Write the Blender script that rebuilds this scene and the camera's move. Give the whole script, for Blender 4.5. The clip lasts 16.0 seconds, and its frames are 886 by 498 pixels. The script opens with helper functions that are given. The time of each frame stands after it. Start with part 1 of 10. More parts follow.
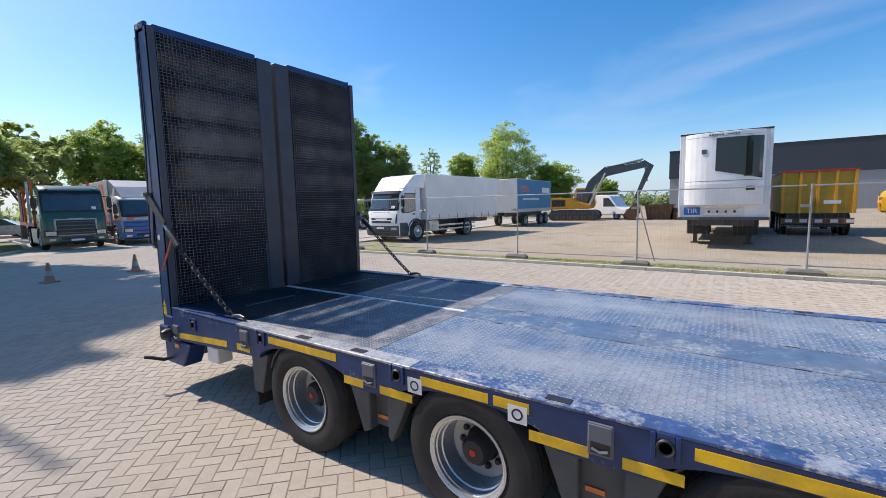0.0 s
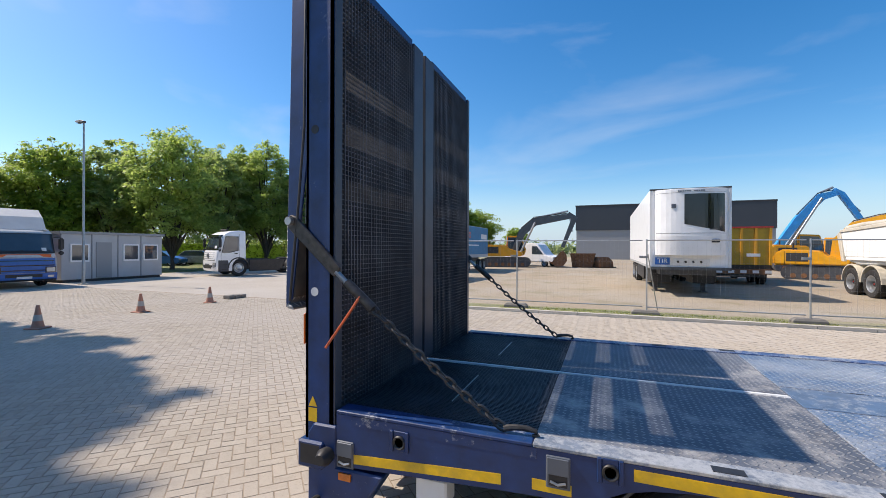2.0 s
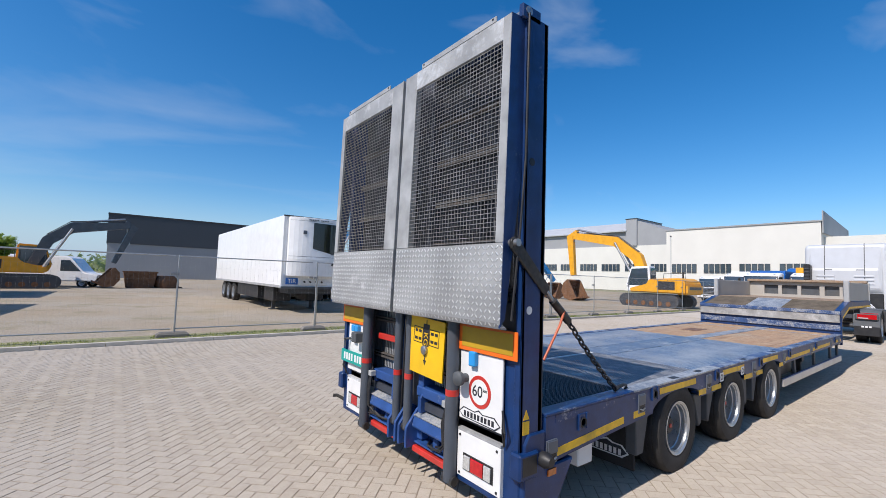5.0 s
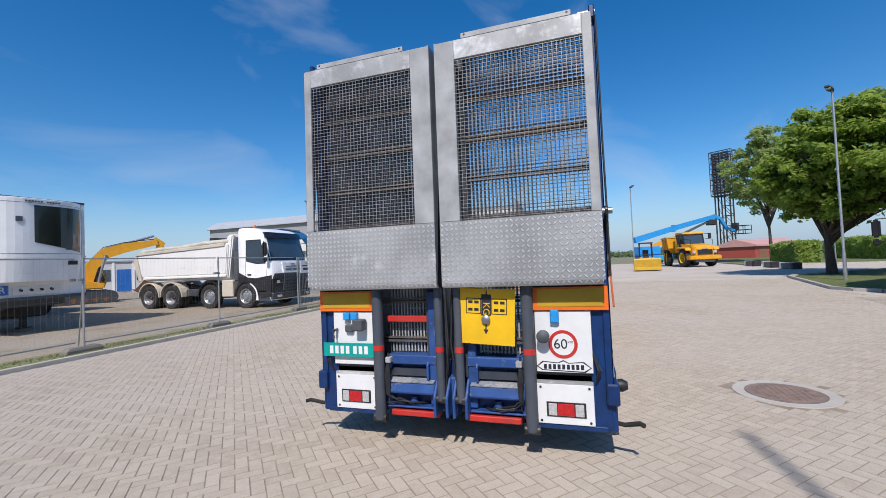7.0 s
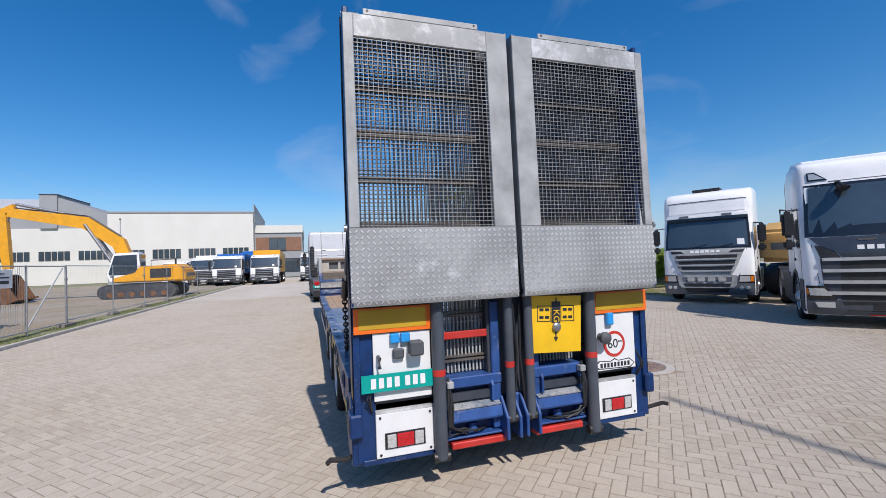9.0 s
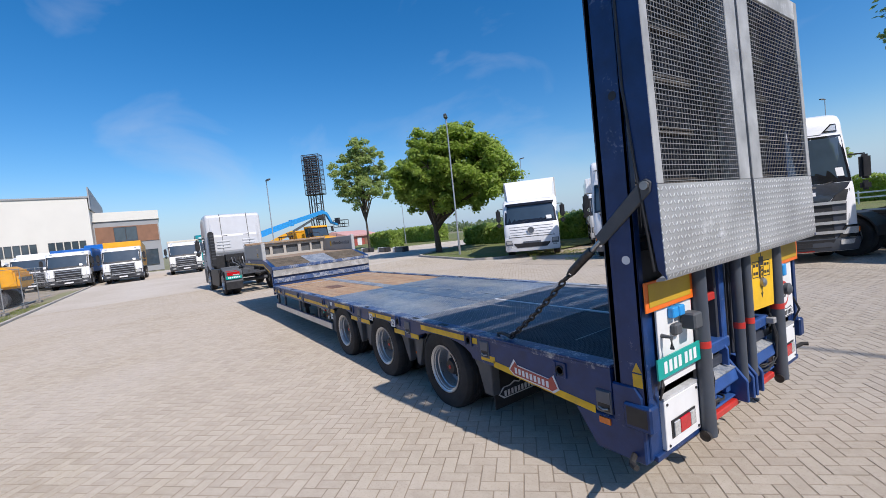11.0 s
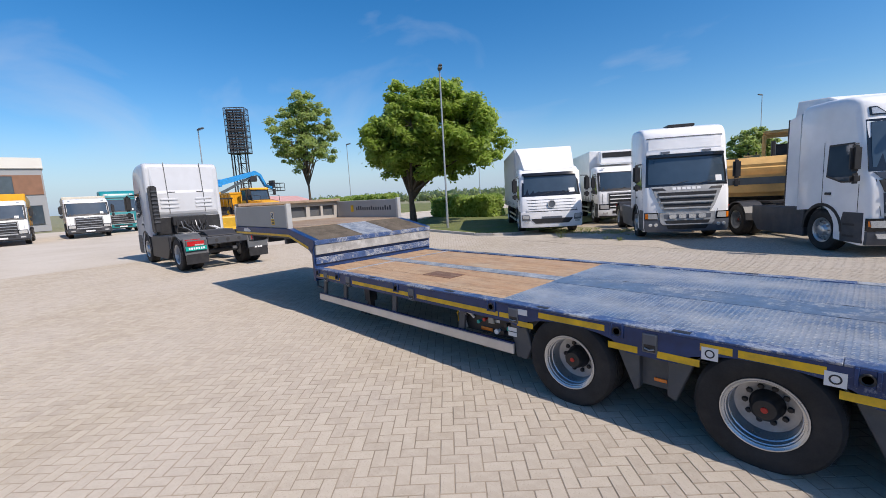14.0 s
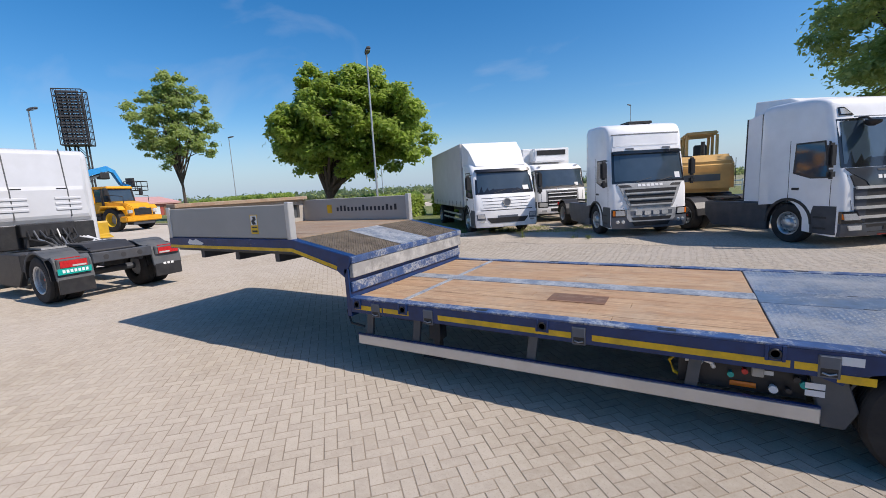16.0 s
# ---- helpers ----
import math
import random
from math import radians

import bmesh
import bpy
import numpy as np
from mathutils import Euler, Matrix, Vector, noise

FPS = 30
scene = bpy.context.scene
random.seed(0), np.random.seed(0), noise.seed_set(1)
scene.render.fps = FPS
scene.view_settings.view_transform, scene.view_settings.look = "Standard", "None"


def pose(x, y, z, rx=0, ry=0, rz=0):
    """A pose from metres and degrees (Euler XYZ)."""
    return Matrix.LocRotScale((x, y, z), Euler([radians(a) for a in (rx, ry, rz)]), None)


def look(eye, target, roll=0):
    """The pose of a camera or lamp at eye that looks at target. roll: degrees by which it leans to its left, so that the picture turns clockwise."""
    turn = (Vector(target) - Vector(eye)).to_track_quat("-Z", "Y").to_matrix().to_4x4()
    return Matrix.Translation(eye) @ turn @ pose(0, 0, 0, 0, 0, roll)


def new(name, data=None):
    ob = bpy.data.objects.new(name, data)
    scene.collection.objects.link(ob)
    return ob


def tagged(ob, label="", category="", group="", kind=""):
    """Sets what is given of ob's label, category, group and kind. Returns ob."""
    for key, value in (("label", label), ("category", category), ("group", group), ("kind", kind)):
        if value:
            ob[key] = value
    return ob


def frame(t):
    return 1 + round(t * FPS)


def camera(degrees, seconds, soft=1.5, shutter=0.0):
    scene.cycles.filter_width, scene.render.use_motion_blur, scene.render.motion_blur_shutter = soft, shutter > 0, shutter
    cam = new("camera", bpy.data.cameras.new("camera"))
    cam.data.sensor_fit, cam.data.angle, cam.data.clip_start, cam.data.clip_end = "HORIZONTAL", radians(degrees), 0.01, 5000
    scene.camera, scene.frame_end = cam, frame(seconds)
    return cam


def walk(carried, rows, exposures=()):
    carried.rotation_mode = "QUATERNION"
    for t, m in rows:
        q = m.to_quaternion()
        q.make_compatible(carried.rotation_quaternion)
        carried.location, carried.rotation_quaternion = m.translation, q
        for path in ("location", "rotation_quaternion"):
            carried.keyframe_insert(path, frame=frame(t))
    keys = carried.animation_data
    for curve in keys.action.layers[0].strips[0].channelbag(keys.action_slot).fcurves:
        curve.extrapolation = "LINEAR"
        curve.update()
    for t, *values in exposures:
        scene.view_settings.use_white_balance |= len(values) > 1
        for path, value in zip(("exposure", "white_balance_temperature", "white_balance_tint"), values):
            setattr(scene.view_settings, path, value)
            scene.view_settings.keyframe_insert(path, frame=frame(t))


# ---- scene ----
cam = camera(93.0, 16.0, 0.85)
PATH = [
    (0, (4.367, -3.074, 1.732), (3.252, -1.427, 1.522), -1.3),
    (0.5, (3.64, -3.172, 1.779), (2.481, -1.554, 1.584), -1.7),
    (1, (2.873, -3.227, 1.736), (1.735, -1.591, 1.57), -0.1),
    (1.5, (2.118, -3.26, 1.757), (1.262, -1.455, 1.649), 0.7),
    (2, (1.423, -3.278, 1.735), (0.7, -1.413, 1.733), 0.2),
    (2.5, (0.753, -3.341, 1.719), (0.298, -1.394, 1.759), -0.9),
    (3, (0.2, -3.359, 1.68), (0.081, -1.363, 1.723), -0.1),
    (3.5, (-0.431, -3.381, 1.671), (-0.039, -1.421, 1.756), -0.2),
    (4, (-1.036, -3.371, 1.657), (-0.338, -1.501, 1.782), -1.2),
    (4.5, (-1.67, -3.238, 1.656), (-0.649, -1.523, 1.787), -0.1),
    (4.7, (-1.903, -3.166, 1.671), (-0.8, -1.503, 1.805), 0.8),
    (6.8, (-3.553, -1.321, 1.593), (-1.693, -0.589, 1.66), -1.1),
    (7, (-3.593, -1.087, 1.575), (-1.696, -0.456, 1.636), -2.5),
    (7.5, (-3.633, -0.434, 1.582), (-1.654, -0.15, 1.622), -1.5),
    (8, (-3.584, 0.204, 1.561), (-1.585, 0.153, 1.596), -0.7),
    (8.2, (-3.521, 0.475, 1.576), (-1.529, 0.309, 1.619), -0.7),
    (10.3, (-2.36, 2.995, 1.73), (-0.668, 1.929, 1.763), -4.1),
    (10.5, (-2.168, 3.189, 1.741), (-0.493, 2.096, 1.768), -4.0),
    (11, (-1.596, 3.505, 1.783), (0.057, 2.384, 1.682), -6.1),
    (11.5, (-0.91, 3.74, 1.822), (0.698, 2.57, 1.614), -4.1),
    (12, (-0.227, 3.87, 1.867), (1.331, 2.638, 1.628), -5.2),
    (12.5, (0.488, 4.056, 1.89), (2.01, 2.785, 1.629), -4.6),
    (13, (1.238, 4.19, 1.89), (2.742, 2.898, 1.626), -3.9),
    (13.5, (2.027, 4.378, 1.899), (3.479, 3.027, 1.64), -2.0),
    (14, (2.826, 4.457, 1.896), (4.251, 3.079, 1.636), -3.2),
    (14.5, (3.638, 4.581, 1.924), (4.933, 3.082, 1.649), -2.7),
    (15, (4.491, 4.564, 1.912), (5.705, 2.996, 1.651), -4.5),
    (15.5, (5.261, 4.573, 1.918), (6.281, 2.877, 1.63), -2.7),
    (16, (5.99, 4.592, 1.942), (6.991, 2.885, 1.652), -3.3),
]
walk(cam, [(t, look(eye, target, roll)) for t, eye, target, roll in PATH], [(0, 0.27, 6780, 13), (1, 0.26, 6720, 13), (2, 0.29, 7000, 13), (2.5, 0.3, 7080, 13), (3.5, 0.10, 6780, 13), (4.5, 0.00, 6480, 12), (7, -0.19, 6320, 13), (8, -0.24, 6260, 13), (10.3, -0.09, 6340, 13), (12, -0.04, 6480, 13), (13, 0.00, 6620, 12), (14, -0.02, 6640, 13), (16, -0.04, 6640, 13)])

# ---- light: clear day, sun behind the trailer's tail ----
SUN_TO = Vector((-0.89, -0.10, 1.0)).normalized()
world = bpy.data.worlds.new("world")
scene.world = world
world.use_nodes = True
wn = world.node_tree.nodes
sky = wn.new("ShaderNodeTexSky")
sky.sky_type = "NISHITA"
sky.sun_disc = False
sky.sun_elevation = math.asin(SUN_TO.z)
sky.sun_rotation = math.atan2(SUN_TO.x, SUN_TO.y)
sky.altitude, sky.air_density, sky.dust_density, sky.ozone_density = 0, 1.0, 0.8, 3.6
wn["Background"].inputs["Strength"].default_value = 0.15
wl = world.node_tree.links
# thin streaky cirrus drawn into the sky
tc = wn.new("ShaderNodeTexCoord")
mp = wn.new("ShaderNodeMapping")
mp.inputs["Rotation"].default_value = (0.2, 0.35, 0.5)
mp.inputs["Scale"].default_value = (1.2, 3.2, 5.0)
cn = wn.new("ShaderNodeTexNoise")
cn.inputs["Scale"].default_value, cn.inputs["Detail"].default_value, cn.inputs["Distortion"].default_value = 1.3, 7, 0.6
cr = wn.new("ShaderNodeValToRGB")
cr.color_ramp.elements[0].position, cr.color_ramp.elements[1].position = 0.56, 0.86
cr.color_ramp.elements[1].color = (0.38, 0.38, 0.38, 1)
hs = wn.new("ShaderNodeHueSaturation")
hs.inputs["Saturation"].default_value = 1.38
cm = wn.new("ShaderNodeMix")
cm.data_type = "RGBA"
cm.inputs[7].default_value = (4.2, 4.7, 5.4, 1)
wl.new(tc.outputs["Generated"], mp.inputs[0])
wl.new(mp.outputs[0], cn.inputs["Vector"])
wl.new(cn.outputs["Fac"], cr.inputs[0])
wl.new(cr.outputs[0], cm.inputs[0])
wl.new(sky.outputs[0], hs.inputs["Color"])
wl.new(hs.outputs[0], cm.inputs[6])
# pale haze low on the horizon
sz = wn.new("ShaderNodeSeparateXYZ")
hr = wn.new("ShaderNodeValToRGB")
hr.color_ramp.interpolation = "EASE"
hr.color_ramp.elements[0].position, hr.color_ramp.elements[1].position = 0.0, 0.17
hr.color_ramp.elements[0].color, hr.color_ramp.elements[1].color = (0.72, 0.72, 0.72, 1), (0, 0, 0, 1)
hm = wn.new("ShaderNodeMix")
hm.data_type = "RGBA"
hm.inputs[7].default_value = (2.75, 3.9, 5.35, 1)
wl.new(tc.outputs["Generated"], sz.inputs[0])
wl.new(sz.outputs[2], hr.inputs[0])
wl.new(hr.outputs[0], hm.inputs[0])
wl.new(cm.outputs[2], hm.inputs[6])
wl.new(hm.outputs[2], wn["Background"].inputs["Color"])
sun = new("sun", bpy.data.lights.new("sun", "SUN"))
sun.data.energy, sun.data.angle, sun.data.color = 5.0, radians(0.53), (1.0, 0.935, 0.86)
sun.matrix_world = look(SUN_TO * 50, (0, 0, 0))


# ---- materials ----
class Nodes:
    """A small helper to write node trees."""

    def __init__(self, name):
        self.m = bpy.data.materials.new(name)
        self.m.use_nodes = True
        self.t = self.m.node_tree
        self.b = self.t.nodes["Principled BSDF"]

    def n(self, kind, **kw):
        node = self.t.nodes.new(kind)
        for k, v in kw.items():
            if k == "op":
                node.operation = v
            elif k == "dt":
                node.data_type = v
            elif k == "bt":
                node.blend_type = v
        return node

    def link(self, a, b):
        if hasattr(a, "is_output"):
            self.t.links.new(a, b)
        else:
            b.default_value = a

    def math(self, op, a, b=0.0, c=0.0):
        node = self.n("ShaderNodeMath", op=op)
        for s, v in zip(node.inputs, (a, b, c)):
            self.link(v, s)
        return node.outputs[0]

    def coord(self):
        return self.n("ShaderNodeTexCoord").outputs["Object"]

    def noise(self, scale, detail=4, vec=None, rough=0.55, stretch=None):
        node = self.n("ShaderNodeTexNoise")
        node.inputs["Scale"].default_value, node.inputs["Detail"].default_value, node.inputs["Roughness"].default_value = scale, detail, rough
        v = vec or self.coord()
        if stretch:
            mpn = self.n("ShaderNodeMapping")
            mpn.inputs["Scale"].default_value = stretch
            self.link(v, mpn.inputs[0])
            v = mpn.outputs[0]
        self.link(v, node.inputs["Vector"])
        return node.outputs["Fac"]

    def ramp(self, fac, *stops):
        node = self.n("ShaderNodeValToRGB")
        el = node.color_ramp.elements
        while len(el) < len(stops):
            el.new(0.5)
        for e, (p, c) in zip(el, stops):
            e.position = p
            e.color = (c, c, c, 1) if isinstance(c, (int, float)) else (*c, 1)
        self.link(fac, node.inputs[0])
        return node.outputs[0]

    def mix(self, fac, a, b, bt="MIX"):
        node = self.n("ShaderNodeMix", dt="RGBA", bt=bt)
        self.link(fac, node.inputs[0])
        self.link((*a, 1) if isinstance(a, tuple) else a, node.inputs[6])
        self.link((*b, 1) if isinstance(b, tuple) else b, node.inputs[7])
        return node.outputs[2]

    def bump(self, height, strength=0.3, distance=0.01):
        node = self.n("ShaderNodeBump")
        node.inputs["Strength"].default_value, node.inputs["Distance"].default_value = strength, distance
        self.link(height, node.inputs["Height"])
        self.link(node.outputs[0], self.b.inputs["Normal"])

    def out(self, color, rough=0.5, metal=0.0, coat=0.0):
        self.link((*color, 1) if isinstance(color, tuple) else color, self.b.inputs["Base Color"])
        self.link(rough, self.b.inputs["Roughness"])
        self.link(metal, self.b.inputs["Metallic"])
        self.link(coat, self.b.inputs["Coat Weight"])
        return self.m


def shade(c, k):
    return tuple(min(1.0, v * k) for v in c)


def plain(name, c, rough=0.5, metal=0.0, vary=0.25, scale=6.0, dirt=0.0, dirt_c=(0.16, 0.13, 0.10), bump=0.05, coat=0.0, grain=60.0):
    """A painted, rubber or metal surface with two scales of variation and some dirt."""
    k = Nodes(name)
    big, fine = k.noise(scale, 5), k.noise(grain, 3)
    col = k.mix(k.ramp(big, (0.3, 0.0), (0.7, 1.0)), shade(c, 1 - vary), shade(c, 1 + vary * 0.6))
    if dirt:
        col = k.mix(k.math("MULTIPLY", k.ramp(k.noise(scale * 0.6, 7, rough=0.7), (0.45, 0.0), (0.75, 1.0)), dirt), col, dirt_c)
    r = k.math("ADD", rough - 0.08, k.math("MULTIPLY", fine, 0.16))
    if bump:
        k.bump(fine, bump, 0.01)
    return k.out(col, r, metal, coat)


def worn(name, c, under, amount=0.5, rough=0.45, metal_under=0.6, scale=5.0, edge=9.0, chequer=0.0, dirt=0.3, axes=(0, 1), tracks=0.0):
    """Paint rubbed through to what lies under it, with or without a chequer-plate relief; pale lozenges can stand for
    glints.
    """
    k = Nodes(name)
    co = k.coord()
    big, mid, fine = k.noise(scale * 0.3, 6, co, 0.65), k.noise(edge, 8, co, 0.7), k.noise(90, 3, co)
    base = k.math("ADD", k.math("MULTIPLY", big, 0.55), k.math("MULTIPLY", mid, 0.45))
    if tracks:
        # the paint is rubbed most where wheels roll along the deck
        sp = k.n("ShaderNodeSeparateXYZ")
        k.link(co, sp.inputs[0])
        off = k.math("ABSOLUTE", k.math("SUBTRACT", k.math("ABSOLUTE", sp.outputs[1]), 0.78))
        base = k.math("ADD", base, k.math("MULTIPLY", k.math("MAXIMUM", k.math("SUBTRACT", 1.0, k.math("MULTIPLY", off, 3.6)), 0.0), tracks))
    soft = 0.06 if chequer and tracks else 0.0
    wear_glint = k.ramp(base, (0.62 - 0.25 * amount - soft, 0.0), (0.72 - 0.2 * amount + 2 * soft, 1.0 if not soft else 0.8))
    col = k.mix(k.ramp(k.noise(scale, 4, co), (0.3, 0.0), (0.7, 1.0)), shade(c, 0.72), shade(c, 1.2))
    lift = fine
    if chequer:
        sx = k.n("ShaderNodeSeparateXYZ")
        k.link(co, sx.inputs[0])
        u, v = (k.math("MULTIPLY", sx.outputs[i], 1 / chequer) for i in axes)
        par = k.math("MODULO", k.math("ADD", k.math("ADD", k.math("FLOOR", u), k.math("FLOOR", v)), 1000.0), 2.0)
        fu, fv = (k.math("SUBTRACT", k.math("FRACT", a), 0.5) for a in (u, v))
        a, b = k.math("ADD", fu, fv), k.math("SUBTRACT", fu, fv)
        swap = k.math("ABSOLUTE", k.math("SUBTRACT", par, 0.5))
        long = k.math("ADD", k.math("MULTIPLY", a, par), k.math("MULTIPLY", b, k.math("SUBTRACT", 1.0, par)))
        short = k.math("ADD", k.math("MULTIPLY", b, par), k.math("MULTIPLY", a, k.math("SUBTRACT", 1.0, par)))
        d = k.math("ADD", k.math("POWER", k.math("MULTIPLY", long, 1 / 0.62), 2.0), k.math("POWER", k.math("MULTIPLY", short, 1 / 0.22), 2.0))
        lift = k.ramp(d, (0.35, 1.0), (1.0, 0.0))
        # raised lozenges: rubbed metal on the deck, painted glints on the galvanised plate
        wear_glint = k.math("MAXIMUM", wear_glint, k.math("MULTIPLY", lift, k.ramp(k.noise(1.1, 5, co), (0.32, 0.35), (0.60, 0.9))))
    col = k.mix(wear_glint, col, under)
    col = k.mix(k.math("MULTIPLY", k.ramp(k.noise(1.7, 8, co, 0.7), (0.5, 0.0), (0.75, 1.0)), dirt), col, (0.22, 0.19, 0.15))
    k.bump(lift, 0.75 if chequer else 0.06, 0.008 if chequer else 0.01)
    return k.out(col, k.math("SUBTRACT", k.math("ADD", rough, k.math("MULTIPLY", fine, 0.12)), k.math("MULTIPLY", wear_glint, 0.08)), k.math("MULTIPLY", wear_glint, metal_under))


def glassy(name, c, rough=0.04):
    """Dark vehicle glass."""
    k = Nodes(name)
    k.b.inputs["Specular IOR Level"].default_value = 0.8
    return k.out(k.mix(k.noise(1.5, 3), shade(c, 0.6), shade(c, 1.3)), k.math("ADD", rough, k.math("MULTIPLY", k.noise(5, 4), 0.03)), 0.0, 0.4)


def leafy(name, dark, light):
    k = Nodes(name)
    oi = k.n("ShaderNodeNewGeometry").outputs["Random Per Island"]
    col = k.mix(oi, dark, light)
    col = k.mix(k.math("MULTIPLY", k.noise(0.5, 3), 0.45), col, shade(light, 1.2))
    k.b.inputs["Subsurface Weight"].default_value = 0.0
    m = k.out(col, 0.5)
    tr = k.n("ShaderNodeBsdfTranslucent")
    k.link(k.mix(0.5, col, (0.50, 0.60, 0.16)), tr.inputs[0])
    ms = k.n("ShaderNodeMixShader")
    ms.inputs[0].default_value = 0.64
    k.t.links.new(k.b.outputs[0], ms.inputs[1])
    k.t.links.new(tr.outputs[0], ms.inputs[2])
    k.t.links.new(ms.outputs[0], k.t.nodes["Material Output"].inputs[0])
    return m


def brickwork(name, a, b, joint_random=True, rough=0.85):
    """Concrete pavers: a tone for each piece, blotches over many, sand in the pores."""
    k = Nodes(name)
    co = k.coord()
    rnd = k.n("ShaderNodeObjectInfo").outputs["Random"] if not joint_random else k.n("ShaderNodeNewGeometry").outputs["Random Per Island"]
    col = k.mix(rnd, a, b)
    col = k.mix(k.ramp(k.noise(0.35, 6, co), (0.35, 0.0), (0.65, 0.6)), col, (0.485, 0.43, 0.37))
    col = k.mix(k.ramp(k.noise(1.4, 7, co, 0.7), (0.60, 0.0), (0.80, 0.55)), col, (0.24, 0.195, 0.15))
    col = k.mix(k.ramp(k.noise(0.8, 8, co, 0.75), (0.66, 0.0), (0.72, 0.55)), col, (0.17, 0.14, 0.11))
    col = k.mix(k.ramp(k.noise(11, 6, co, 0.7), (0.42, 0.0), (0.68, 0.45)), col, (0.55, 0.485, 0.40))
    col = k.mix(k.ramp(k.noise(55, 5, co, 0.75), (0.54, 0.0), (0.70, 0.6)), col, (0.22, 0.18, 0.14))
    col = k.mix(k.math("MULTIPLY", k.noise(120, 4, co, 0.7), 0.35), col, (0.32, 0.28, 0.235))
    k.bump(k.noise(160, 4, co, 0.7), 0.4, 0.005)
    k.b.inputs["Diffuse Roughness"].default_value = 0.35
    return k.out(col, k.math("ADD", rough - 0.1, k.math("MULTIPLY", k.noise(3, 4, co), 0.2)))


def gravel(name, a, b, c):
    k = Nodes(name)
    co = k.coord()
    col = k.mix(k.ramp(k.noise(0.16, 6, co), (0.38, 0.0), (0.62, 1.0)), a, b)
    col = k.mix(k.ramp(k.noise(0.5, 8, co, 0.7), (0.51, 0.0), (0.66, 0.85)), col, c)
    vo = k.n("ShaderNodeTexVoronoi")
    vo.inputs["Scale"].default_value = 22
    k.link(co, vo.inputs["Vector"])
    col = k.mix(k.math("MULTIPLY", vo.outputs["Distance"], 0.75), col, shade(a, 0.35))
    k.bump(k.math("ADD", vo.outputs["Distance"], k.noise(30, 5, co)), 0.7, 0.03)
    return k.out(col, 0.92)


def planks(name, a, b):
    """Worn hardwood deck boards: grain along x, a tone for each board."""
    k = Nodes(name)
    co = k.coord()
    g = k.ramp(k.noise(3.0, 8, co, 0.7, (1.0, 22, 22)), (0.32, 0.0), (0.68, 1.0))
    rnd = k.n("ShaderNodeObjectInfo").outputs["Random"]
    col = k.mix(g, shade(a, 0.7), b)
    col = k.mix(k.math("MULTIPLY", rnd, 0.55), col, shade(a, 1.25))
    # reddish worn lengths and pale rubbed streaks
    col = k.mix(k.ramp(k.noise(2.2, 6, co, 0.65, (0.5, 4, 4)), (0.48, 0.0), (0.68, 0.55)), col, (0.34, 0.17, 0.082))
    col = k.mix(k.ramp(k.noise(5.0, 6, co, 0.7, (0.6, 9, 9)), (0.58, 0.0), (0.72, 0.55)), col, (0.62, 0.47, 0.32))
    col = k.mix(k.ramp(k.noise(1.2, 7, co, 0.7), (0.50, 0.0), (0.72, 0.7)), col, (0.40, 0.33, 0.24))
    col = k.mix(k.ramp(k.noise(2.8, 8, co, 0.75, (0.7, 1.6, 1.6)), (0.50, 0.0), (0.70, 0.65)), col, (0.19, 0.105, 0.058))
    col = k.mix(k.ramp(k.noise(22, 5, co, 0.7, (1, 5, 5)), (0.62, 0.0), (0.75, 0.5)), col, (0.07, 0.045, 0.03))
    k.bump(g, 0.35, 0.004)
    return k.out(col, 0.68)


